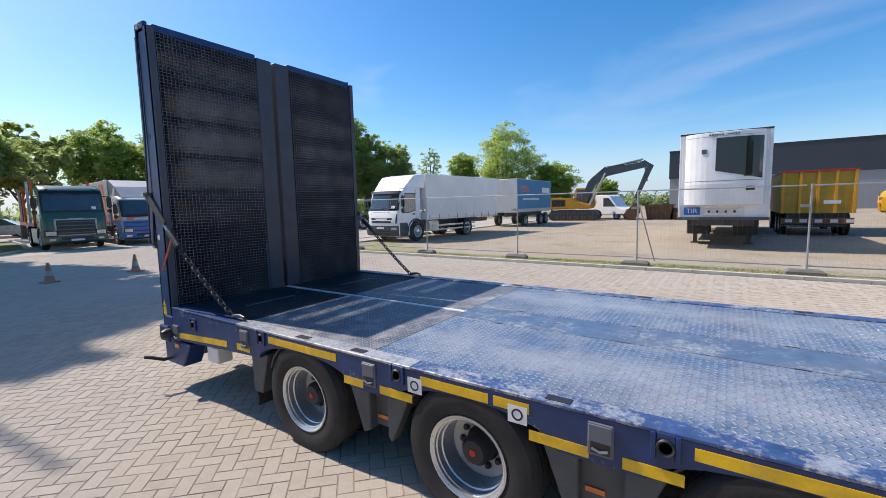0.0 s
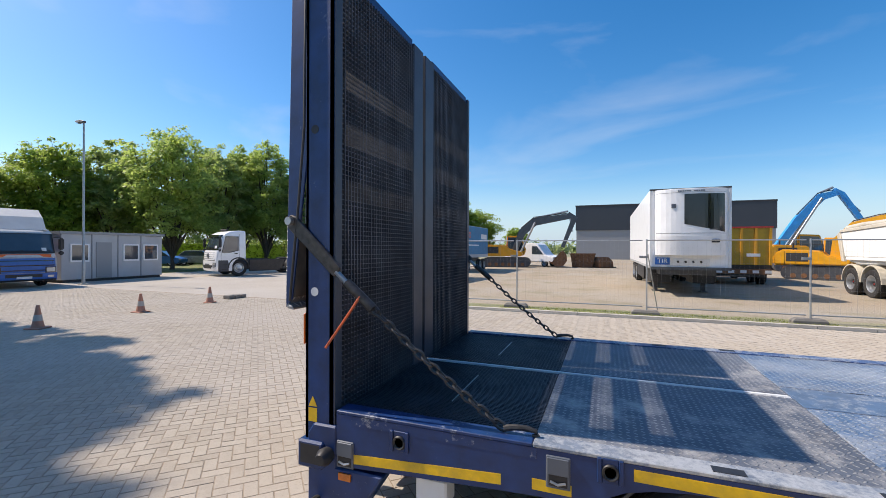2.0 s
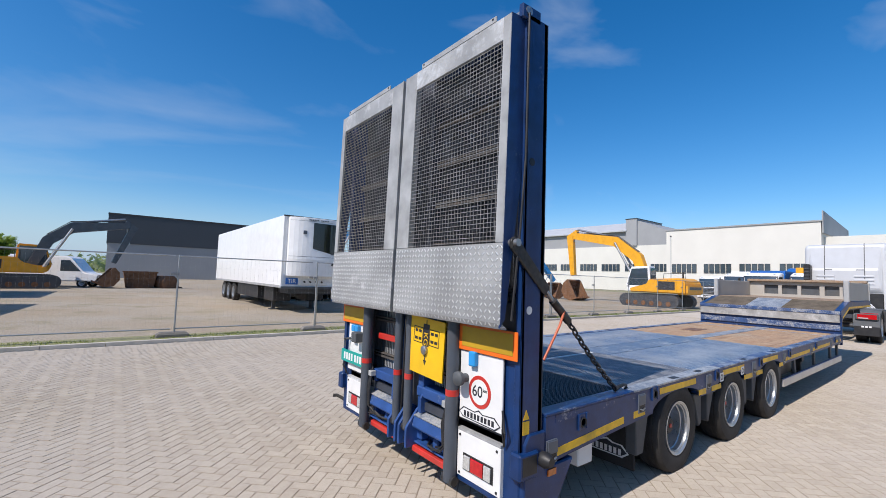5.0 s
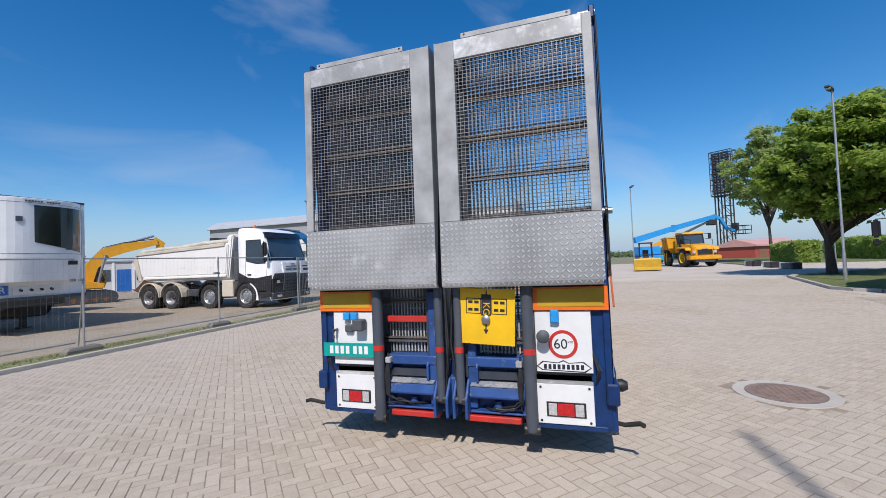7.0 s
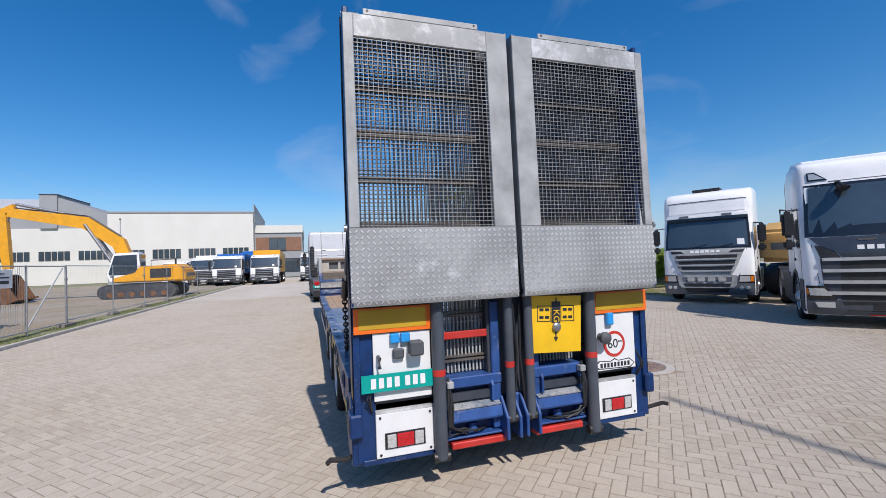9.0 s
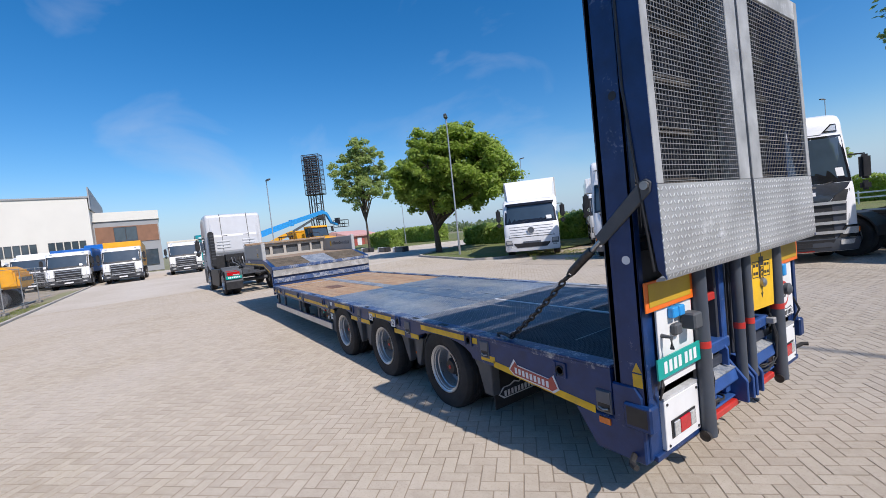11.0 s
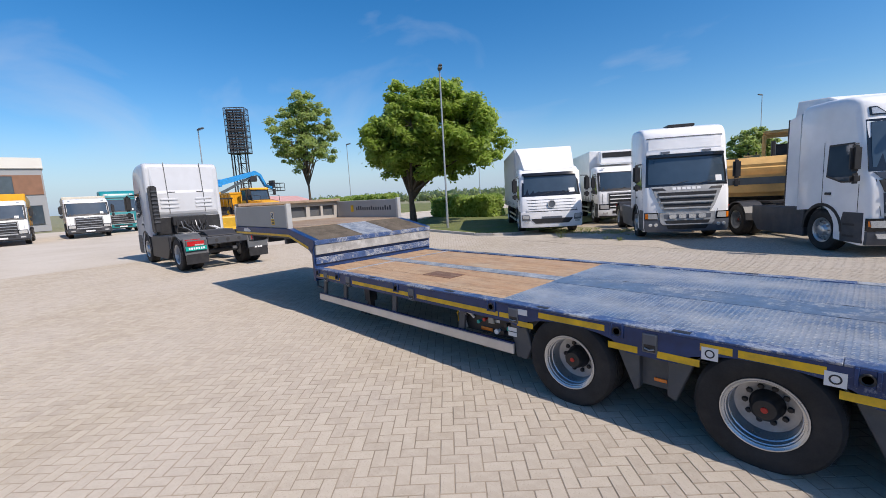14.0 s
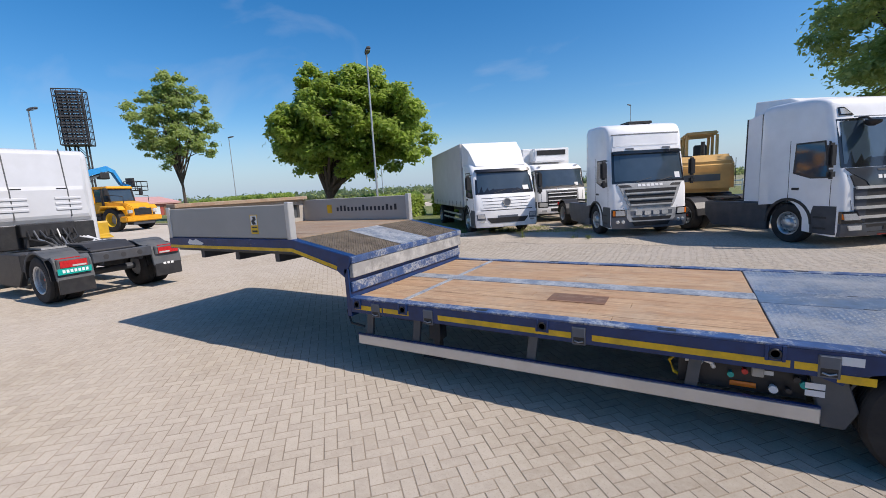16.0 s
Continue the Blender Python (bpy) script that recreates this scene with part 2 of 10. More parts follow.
BLUE = (0.006, 0.033, 0.126)
M = {
    # scuffed trailer blue, with the stern's sunlight put into a lighter colour
    "stern_blue_lit": worn("weathered_stern_paint", (0.022, 0.072, 0.240), (0.30, 0.34, 0.42), 0.30, 0.42, 0.2, 7.0, 16.0, dirt=0.2),
    "ram": plain("dark_ram_paint", (0.070, 0.083, 0.105), 0.5, 0.1, 0.2, 5, 0.3, (0.14, 0.12, 0.10)),
    "sign_yellow": plain("yellow_sign_paint", (0.84, 0.50, 0.008), 0.42, 0.0, 0.10, 5, 0.15, (0.30, 0.20, 0.06)),
    "blue": worn("trailer_blue_paint", BLUE, (0.24, 0.28, 0.36), 0.10, 0.34, 0.3, 9.0, 40.0, dirt=0.04),
    "blue_rub": worn("rubbed_blue_paint", (0.035, 0.075, 0.19), (0.52, 0.53, 0.53), 0.52, 0.36, 0.5, 14.0, 42.0, dirt=0.25),
    "scuff": worn("scuffed_blue_rail", BLUE, (0.48, 0.49, 0.50), 0.36, 0.34, 0.3, 12.0, 38.0, dirt=0.1),
    "bare": worn("bare_steel_beam", (0.30, 0.295, 0.285), (0.58, 0.57, 0.55), 0.5, 0.42, 0.5, 4.0, 9.0, dirt=0.3),
    "pale_rub": worn("bare_scuffed_edge", (0.17, 0.20, 0.245), (0.50, 0.50, 0.49), 0.72, 0.42, 0.35, 14.0, 42.0, dirt=0.3),
    "blue_deck": worn("blue_chequer_plate", (0.080, 0.137, 0.232), (0.58, 0.565, 0.535), 0.50, 0.31, 0.6, 11.0, 34.0, 0.038, 0.40, tracks=0.12),
    "grey_deck": worn("bare_chequer_plate", (0.105, 0.12, 0.148), (0.42, 0.405, 0.38), 0.36, 0.50, 0.25, 2.2, 6.0, 0.036, 0.45),
    "galv": worn("galvanised_paint", (0.36, 0.365, 0.365), (0.56, 0.57, 0.57), 0.05, 0.42, 0.5, dirt=0.18),
    "galv_scuff": worn("scuffed_grey_paint", (0.36, 0.365, 0.365), (0.74, 0.75, 0.75), 0.55, 0.42, 0.2, 3.0, 7.0, dirt=0.2),
    # the near-white under colour paints sun glints onto the lozenges
    "galv_chq": worn("galvanised_chequer_plate", (0.33, 0.335, 0.335), (0.86, 0.86, 0.86), 0.26, 0.36, 0.6, 2.2, 6.0, 0.040, 0.12, (1, 2)),
    "post": plain("dark_blue_grey_steel", (0.045, 0.053, 0.072), 0.45, 0.1, 0.2, 4, 0.25),
    "gloss_grey": plain("gloss_dark_grey", (0.035, 0.040, 0.050), 0.22, 0.0, 0.2, 4, 0.1, coat=0.5),
    "slate": plain("slate_grey_steel", (0.11, 0.125, 0.15), 0.45, 0.1, 0.2, 4, 0.25),
    "mesh": plain("dark_steel_grating", (0.10, 0.108, 0.126), 0.5, 0.3, 0.4, 5, 0.3, (0.10, 0.075, 0.06)),
    "deck_mesh": plain("dark_deck_grating", (0.058, 0.063, 0.075), 0.5, 0.3, 0.4, 5, 0.3, (0.07, 0.055, 0.045)),
    "wire": plain("grey_steel_wire", (0.30, 0.295, 0.285), 0.5, 0.3, 0.3, 6, 0.35, (0.10, 0.075, 0.06)),
    "faded_red": plain("faded_red_print", (0.42, 0.075, 0.055), 0.5, 0.0, 0.2, 8, 0.3),
    "pale_red": plain("pale_red_roof_sheet", (0.60, 0.33, 0.29), 0.6, 0.0, 0.12, 0.6, 0.2),
    "rung": plain("dusty_steel_rung", (0.11, 0.10, 0.092), 0.6, 0.2, 0.35, 9, 0.4, (0.22, 0.15, 0.10)),
    "lever": plain("worn_orange_lever", (0.52, 0.10, 0.03), 0.5, 0.0, 0.3, 12, 0.4),
    "dusty_mesh": plain("dusty_brown_grating", (0.15, 0.125, 0.10), 0.75, 0.2, 0.35, 6, 0.5, (0.24, 0.20, 0.15)),
    "chassis": plain("dark_chassis_paint", (0.05, 0.055, 0.065), 0.55, 0.0, 0.3, 4, 0.35, (0.14, 0.12, 0.10)),
    "guard": plain("grey_plastic_mudguard", (0.075, 0.082, 0.09), 0.6, 0.0, 0.2, 5, 0.35, (0.18, 0.16, 0.13)),
    "rubber": plain("tyre_rubber", (0.020, 0.019, 0.019), 0.82, 0.0, 0.3, 5, 0.32, (0.085, 0.075, 0.065), 0.15),
    "disc": plain("grey_wheel_disc", (0.42, 0.43, 0.45), 0.40, 0.6, 0.25, 7, 0.45, (0.13, 0.12, 0.105)),
    "rim": plain("silver_wheel_rim", (0.58, 0.60, 0.62), 0.30, 0.8, 0.15, 6, 0.30, (0.20, 0.18, 0.15)),
    "alu": plain("brushed_aluminium", (0.60, 0.59, 0.57), 0.38, 0.5, 0.12, 3, 0.3, (0.36, 0.33, 0.29)),
    "steel": plain("bare_steel", (0.42, 0.42, 0.42), 0.36, 0.8, 0.25, 9, 0.3, (0.16, 0.12, 0.09)),
    "chain": plain("dark_chain_steel", (0.075, 0.072, 0.07), 0.45, 0.7, 0.4, 30, 0.35, (0.10, 0.065, 0.045)),
    "tape": plain("yellow_marking_tape", (0.84, 0.50, 0.010), 0.45, 0.0, 0.2, 9, 0.55, (0.24, 0.16, 0.06)),
    "orange": plain("orange_reflector", (0.85, 0.16, 0.012), 0.4, 0.0, 0.12, 6, 0.1),
    "redp": plain("red_paint", (0.55, 0.03, 0.022), 0.42, 0.0, 0.2, 6, 0.2),
    "red_lamp": plain("red_lamp_lens", (0.50, 0.012, 0.016), 0.12, 0.0, 0.25, 30, 0.0, coat=0.5),
    "clear_lamp": plain("clear_lamp_lens", (0.62, 0.62, 0.60), 0.12, 0.3, 0.3, 60, 0.0, coat=0.6),
    "amber": plain("amber_lens", (0.75, 0.18, 0.01), 0.2, 0.0, 0.2, 20, 0.0, coat=0.5),
    "white": plain("white_paint", (0.86, 0.86, 0.86), 0.34, 0.0, 0.05, 2.5, 0.10, (0.45, 0.42, 0.37), 0.02, 0.3),
    "pearl": plain("pearl_grey_cab_paint", (0.56, 0.57, 0.59), 0.32, 0.0, 0.05, 2.5, 0.12, (0.40, 0.38, 0.34), 0.02, 0.3),
    "tarp": plain("white_tarpaulin", (0.80, 0.785, 0.75), 0.6, 0.0, 0.06, 1.2, 0.15, (0.55, 0.52, 0.46), 0.05),
    "white_dull": plain("dusty_white_panel", (0.55, 0.55, 0.54), 0.5, 0.0, 0.07, 1.6, 0.25, (0.42, 0.39, 0.34), 0.03),
    "plate": plain("white_sheet_metal", (0.76, 0.76, 0.75), 0.4, 0.0, 0.05, 6, 0.12, (0.45, 0.42, 0.38)),
    "teal": plain("teal_plate", (0.0, 0.33, 0.28), 0.35, 0.0, 0.08, 6),
    "black": plain("black_plastic", (0.018, 0.018, 0.02), 0.5, 0.0, 0.3, 8, 0.25, (0.09, 0.08, 0.07)),
    "blackg": plain("gloss_black", (0.012, 0.012, 0.014), 0.15, 0.0, 0.3, 8, 0.0, coat=0.5),
    "yellow": plain("machine_yellow", (0.78, 0.36, 0.012), 0.42, 0.0, 0.12, 3, 0.22, (0.30, 0.22, 0.10)),
    "ochre": plain("container_yellow", (0.55, 0.33, 0.015), 0.5, 0.0, 0.2, 2, 0.3, (0.25, 0.17, 0.07)),
    "orange_ochre": plain("dusty_orange_paint", (0.62, 0.37, 0.12), 0.55, 0.0, 0.2, 2, 0.4, (0.25, 0.17, 0.07)),
    "mblue": plain("machine_blue", (0.025, 0.30, 0.70), 0.4, 0.0, 0.12, 3, 0.15),
    "rust": plain("rusty_bucket_steel", (0.20, 0.095, 0.045), 0.7, 0.2, 0.4, 5, 0.3),
    "boom": plain("dark_boom_paint", (0.085, 0.10, 0.11), 0.5, 0.0, 0.25, 3, 0.3),
    "green": plain("green_truck_paint", (0.02, 0.085, 0.062), 0.3, 0.0, 0.12, 3, 0.12, coat=0.4),
    "cabblue": plain("blue_truck_paint", (0.012, 0.12, 0.42), 0.4, 0.0, 0.12, 3, 0.1, coat=0.1),
    "corange": plain("orange_stripe_paint", (0.75, 0.13, 0.02), 0.35, 0.0, 0.1, 3, 0.1),
    "cyanbox": plain("blue_curtain", (0.04, 0.22, 0.40), 0.55, 0.0, 0.15, 2, 0.2),
    "tealcab": plain("teal_truck_paint", (0.01, 0.22, 0.24), 0.35, 0.0, 0.1, 3, 0.1),
    "cream": plain("cream_tipper_paint", (0.58, 0.53, 0.43), 0.5, 0.0, 0.1, 2, 0.3),
    "glass": glassy("dark_windscreen_glass", (0.042, 0.062, 0.082)),
    "pane": glassy("window_pane", (0.05, 0.07, 0.09)),
    "concrete": plain("kerb_concrete", (0.50, 0.46, 0.40), 0.85, 0.0, 0.15, 3, 0.35, (0.22, 0.19, 0.15), 0.3),
    "guard_stone": plain("fence_foot_stone", (0.20, 0.185, 0.165), 0.85, 0.0, 0.2, 6, 0.3),
    "cover": plain("iron_manhole_cover", (0.28, 0.20, 0.155), 0.7, 0.1, 0.3, 8, 0.4),
    "zinc": plain("zinc_fence_tube", (0.42, 0.43, 0.43), 0.4, 0.6, 0.15, 6, 0.2),
    "clad_w": plain("white_wall_cladding", (0.66, 0.64, 0.58), 0.6, 0.0, 0.04, 0.3, 0.1, (0.5, 0.47, 0.41)),
    "clad_g": plain("grey_wall_cladding", (0.30, 0.305, 0.31), 0.6, 0.0, 0.06, 0.3, 0.05),
    "clad_d": plain("dark_wall_cladding", (0.045, 0.052, 0.062), 0.5, 0.0, 0.06, 0.3, 0.05),
    "roof": plain("pale_metal_roof", (0.50, 0.51, 0.52), 0.45, 0.2, 0.06, 0.3, 0.05),
    "brickred": plain("brown_facade_panel", (0.24, 0.12, 0.07), 0.7, 0.0, 0.15, 1, 0.1),
    "cabin": plain("site_cabin_panel", (0.48, 0.49, 0.50), 0.6, 0.0, 0.06, 1, 0.15),
    "bark": plain("tree_bark", (0.085, 0.065, 0.05), 0.9, 0.0, 0.35, 9, 0.3, (0.05, 0.045, 0.035), 0.6, grain=22),
    "leaf": leafy("leaf_green", (0.10, 0.175, 0.026), (0.33, 0.45, 0.065)),
    # dark copy of the leaf colours, with the shade under the trees put in
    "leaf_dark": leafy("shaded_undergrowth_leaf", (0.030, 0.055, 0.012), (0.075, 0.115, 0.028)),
    "leaf2": leafy("leaf_light_green", (0.18, 0.28, 0.06), (0.46, 0.56, 0.15)),
    "leaf3": leafy("leaf_grey_green", (0.17, 0.25, 0.085), (0.42, 0.50, 0.20)),
    # pale greyed leaf colours: the haze of distance is put in
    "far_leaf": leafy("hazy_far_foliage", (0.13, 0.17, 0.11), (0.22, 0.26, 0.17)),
    "grass": leafy("grass_blades", (0.10, 0.135, 0.025), (0.26, 0.27, 0.07)),
    "wood": planks("worn_hardwood_board", (0.32, 0.195, 0.105), (0.62, 0.43, 0.26)),
    "wood_grey": planks("weathered_neck_board", (0.23, 0.165, 0.11), (0.46, 0.36, 0.26)),
    "wood_dark": planks("dark_hardwood_patch", (0.10, 0.05, 0.03), (0.22, 0.12, 0.075)),
    "cone": plain("faded_orange_cone", (0.44, 0.19, 0.12), 0.6, 0.0, 0.2, 8, 0.4, (0.30, 0.22, 0.17)),
    "dash": plain("grey_board_panel", (0.40, 0.375, 0.335), 0.6, 0.0, 0.07, 2, 0.3, (0.33, 0.30, 0.25)),
    "ink": plain("dark_print", (0.02, 0.022, 0.03), 0.5, 0.0, 0.1),
    "cdark": plain("container_dark", (0.035, 0.034, 0.036), 0.6, 0.0, 0.2),
    "paver": brickwork("concrete_paver", (0.342, 0.283, 0.208), (0.452, 0.388, 0.298), True),
    "paver_one": brickwork("concrete_paver_piece", (0.342, 0.283, 0.208), (0.452, 0.388, 0.298), False),
    "sand": plain("joint_sand", (0.30, 0.245, 0.183), 0.95, 0.0, 0.25, 2, 0.4, (0.10, 0.085, 0.065), 0.4),
    "gravel": gravel("yard_gravel", (0.46, 0.40, 0.315), (0.43, 0.33, 0.22), (0.27, 0.24, 0.125)),
    "verge": gravel("dusty_verge", (0.36, 0.34, 0.19), (0.27, 0.28, 0.11), (0.40, 0.35, 0.25)),
    "blue_smooth": worn("smooth_blue_plate", (0.085, 0.135, 0.215), (0.50, 0.495, 0.48), 0.42, 0.33, 0.45, 11.0, 34.0, dirt=0.35),
    "drift": gravel("drifted_sand", (0.60, 0.52, 0.42), (0.55, 0.47, 0.37), (0.38, 0.32, 0.24)),
    "lawn": gravel("dry_lawn", (0.20, 0.22, 0.07), (0.16, 0.20, 0.055), (0.30, 0.25, 0.13)),
    "field": gravel("far_field", (0.27, 0.28, 0.15), (0.34, 0.30, 0.19), (0.21, 0.25, 0.13)),
}


# ---- mesh helpers ----
def thing(name, label, category, x=0.0, y=0.0, z=0.0, rz=0.0, group="", kind=""):
    ob = tagged(new(name), label, category, group, kind)
    ob.matrix_basis = pose(x, y, z, 0, 0, rz)
    return ob


def finish(bm, name, mat, bevel=0.0, smooth=False, seg=1):
    bmesh.ops.recalc_face_normals(bm, faces=bm.faces)
    if bevel:
        sharp = [e for e in bm.edges if len(e.link_faces) == 2 and e.calc_face_angle(0) > 0.6]
        bmesh.ops.bevel(bm, geom=sharp, offset=bevel, segments=seg, affect="EDGES", clamp_overlap=True)
    me = bpy.data.meshes.new(name)
    bm.to_mesh(me)
    bm.free()
    me.materials.append(M[mat])
    if smooth:
        for p in me.polygons:
            p.use_smooth = True
        me.set_sharp_from_angle(angle=radians(38))
    return me


def part(name, bm, mat, parent, label="", bevel=0.0, smooth=False, seg=1):
    ob = new(name, finish(bm, name, mat, bevel, smooth, seg))
    ob.parent = parent
    if label:
        ob["label"] = label
    return ob


def again(ob, parent, m):
    """Another part on the same mesh."""
    o = new(ob.name.split(".")[0], ob.data)
    o.parent = parent
    o.matrix_basis = m
    return o


def box(bm, x0, x1, y0, y1, z0, z1, m=None):
    v = [bm.verts.new((x, y, z)) for x in (x0, x1) for y in (y0, y1) for z in (z0, z1)]
    if m is not None:
        for a in v:
            a.co = m @ a.co
    for f in ((0, 1, 3, 2), (4, 6, 7, 5), (0, 4, 5, 1), (2, 3, 7, 6), (0, 2, 6, 4), (1, 5, 7, 3)):
        bm.faces.new([v[i] for i in f])
    return bm


def B(*boxes):
    bm = bmesh.new()
    for b in boxes:
        box(bm, *b)
    return bm


def prism(bm, poly, axis, a, b):
    """A polygon of pairs drawn out along x, y or z; pairs are (y,z), (x,z) or (x,y)."""
    def at(p, h):
        return {"x": (h, p[0], p[1]), "y": (p[0], h, p[1]), "z": (p[0], p[1], h)}[axis]
    lo, hi = ([bm.verts.new(at(p, h)) for p in poly] for h in (a, b))
    bm.faces.new(lo)
    bm.faces.new(hi[::-1])
    for i in range(len(poly)):
        j = (i + 1) % len(poly)
        bm.faces.new((lo[i], hi[i], hi[j], lo[j]))
    return bm


def P(poly, axis, a, b):
    return prism(bmesh.new(), poly, axis, a, b)


def loft(bm, rings):
    """Rings of equal count skinned and closed at both ends."""
    vs = [[bm.verts.new(p) for p in r] for r in rings]
    for r, s in zip(vs, vs[1:]):
        for i in range(len(r)):
            j = (i + 1) % len(r)
            bm.faces.new((r[i], r[j], s[j], s[i]))
    bm.faces.new(vs[0][::-1])
    bm.faces.new(vs[-1])
    return bm


def frame_of(d):
    d = Vector(d).normalized()
    u = d.orthogonal().normalized() if abs(d.z) > 0.95 else d.cross(Vector((0, 0, 1))).normalized()
    return u, d.cross(u)


def tube(bm, pts, r, n=8, taper=None):
    pts = [Vector(p) for p in pts]
    rings = []
    for i, p in enumerate(pts):
        d = (pts[min(i + 1, len(pts) - 1)] - pts[max(i - 1, 0)])
        u, w = frame_of(d)
        rr = r if taper is None else r + (taper - r) * i / (len(pts) - 1)
        rings.append([p + rr * (math.cos(2 * math.pi * k / n) * u + math.sin(2 * math.pi * k / n) * w) for k in range(n)])
    return loft(bm, rings)


def T(pts, r, n=8, taper=None):
    return tube(bmesh.new(), pts, r, n, taper)


def lathe(bm, prof, n=24, m=None, ring=False):
    """A profile of (radius, height along y) turned about y."""
    rings = []
    for r, h in prof:
        ring = []
        for k in range(n):
            a = 2 * math.pi * k / n
            p = Vector((r * math.cos(a), h, r * math.sin(a)))
            ring.append(bm.verts.new(m @ p if m is not None else p))
        rings.append(ring)
    for r, s in zip(rings, rings[1:]):
        for i in range(n):
            j = (i + 1) % n
            bm.faces.new((r[i], r[j], s[j], s[i]))
    if ring:
        for i in range(n):
            j = (i + 1) % n
            bm.faces.new((rings[-1][i], rings[-1][j], rings[0][j], rings[0][i]))
    else:
        bm.faces.new(rings[0][::-1])
        bm.faces.new(rings[-1])
    return bm


def mesh_of(name, verts, faces, mat):
    me = bpy.data.meshes.new(name)
    me.from_pydata(verts, [], faces)
    me.materials.append(M[mat])
    return me


def bars(name, boxes, mat, parent):
    """Plain printed bars, one piece each."""
    for b in boxes:
        part(name, B(b), mat, parent)


def letters(name, text, size, mat, parent, m, depth=0.002):
    """Writing, as a mesh."""
    cu = bpy.data.curves.new(name, "FONT")
    cu.body, cu.size, cu.extrude, cu.align_x, cu.align_y = text, size, depth, "CENTER", "CENTER"
    tmp = new(name, cu)
    me = bpy.data.meshes.new_from_object(tmp.evaluated_get(bpy.context.evaluated_depsgraph_get()))
    bpy.data.objects.remove(tmp)
    me.materials.clear()
    me.materials.append(M[mat])
    ob = new(name, me)
    ob.parent = parent
    ob.matrix_basis = m
    return ob


# ---- the low-loader semi-trailer ----
trailer = thing("semi_trailer", "blue three-axle low-loader semi-trailer with raised mesh loading ramps", "trailer")
AXLES = (1.91, 3.26, 4.63)


def arch_side(s):
    """Side rail over the axles, with wheel arches cut into its lower edge."""
    xs = sorted({0.0, 0.95, 1.42, 5.25, 9.14} | {ax + 0.5 * math.cos(math.pi * k / 10) for ax in AXLES for k in range(11)})
    rings = []
    for x in xs:
        z = 0.50 + 0.06 * x / 0.95 if x < 0.95 else (0.56 + 0.025 * (x - 0.95) / 0.47 if x < 1.42 else (0.585 if x < 5.25 else 0.625 + 0.03 * (x - 5.25) / 3.89))
        for ax in AXLES:
            if abs(x - ax) < 0.5:
                z = 0.585 + 0.135 * math.sqrt(max(0.0, 1 - ((x - ax) / 0.5) ** 2))
        rings.append([(x, s * 1.185, z), (x, s * 1.27, z), (x, s * 1.27, 0.796), (x, s * 1.185, 0.796)])
    bm = loft(bmesh.new(), rings)
    return bm


for s in (-1, 1):
    part("side_rail", arch_side(s), "blue", trailer)
    # rubbed top edge of the rail, proud of the deck
    for xa, xb, mat in ((0.0, 1.10, "scuff"), (1.103, 2.9, "pale_rub" if s < 0 else "blue_rub"), (2.903, 9.14, "blue_rub")):
        part("edge_strip", B((xa, xb, min(s * 1.155, s * 1.273), max(s * 1.155, s * 1.273), 0.797, 0.816)), mat, trailer, "deck edge rubbed to bare metal", 0.004)

# long scuffs on the rail below the tail's edge
for s in (-1, 1):
    part("rail_lip", B((0.10, 1.12, min(s * 1.2695, s * 1.2715), max(s * 1.2695, s * 1.2715), 0.745 if s < 0 else 0.77, 0.7965)), "scuff", trailer)

# chassis under the deck
for s in (-1, 1):
    part("chassis_beam", B((0.25, 9.1, s * 0.46 - 0.06, s * 0.46 + 0.06, 0.60, 0.615), (0.25, 9.1, s * 0.46 - 0.008, s * 0.46 + 0.008, 0.36, 0.60), (0.25, 9.1, s * 0.46 - 0.07, s * 0.46 + 0.07, 0.345, 0.36)), "chassis", trailer)
for i in range(15):
    x = 0.5 + i * 0.6
    part("cross_member", B((x - 0.03, x + 0.03, -1.18, 1.18, 0.64, 0.735)), "chassis", trailer)
part("under_deck", B((0.02, 9.12, -1.18, 1.18, 0.735, 0.765)), "chassis", trailer)
for ax in AXLES:
    part("axle", T([(ax, -0.95, 0.395), (ax, 0.95, 0.395)], 0.07, 12), "chassis", trailer, smooth=True)
    for s in (-1, 1):
        bm = B((ax - 0.28, ax + 0.42, s * 0.46 - 0.045, s * 0.46 + 0.045, 0.27, 0.33))
        part("trailing_arm", bm, "chassis", trailer, bevel=0.01)
        part("air_bag", lathe(bmesh.new(), [(0.05, 0.33), (0.13, 0.36), (0.14, 0.44), (0.12, 0.47), (0.14, 0.5), (0.13, 0.56), (0.05, 0.58)], 16, Matrix.Translation((ax - 0.25, s * 0.46, 0)) @ Matrix.Rotation(radians(90), 4, "X")), "rubber", trailer, smooth=True)

# wheels: twin tyres on deep-dished rims
TYRE = [(0.228, -0.095), (0.255, -0.112), (0.33, -0.119), (0.375, -0.112), (0.395, -0.09), (0.40, -0.066), (0.393, -0.062), (0.393, -0.056), (0.401, -0.052), (0.401, -0.024), (0.394, -0.02), (0.394, -0.014), (0.401, -0.01), (0.401, 0.01), (0.394, 0.014), (0.394, 0.02), (0.401, 0.024), (0.401, 0.052), (0.393, 0.056), (0.393, 0.062), (0.40, 0.066), (0.395, 0.09), (0.375, 0.112), (0.33, 0.119), (0.255, 0.112), (0.228, 0.095)]
RIM = [(0.212, -0.02), (0.218, 0.08), (0.238, 0.104), (0.238, 0.114), (0.230, 0.114), (0.222, 0.106), (0.214, 0.103), (0.212, 0.088), (0.205, 0.084), (0.202, 0.05), (0.195, 0.044), (0.191, -0.04), (0.187, -0.05), (0.0, -0.05)]
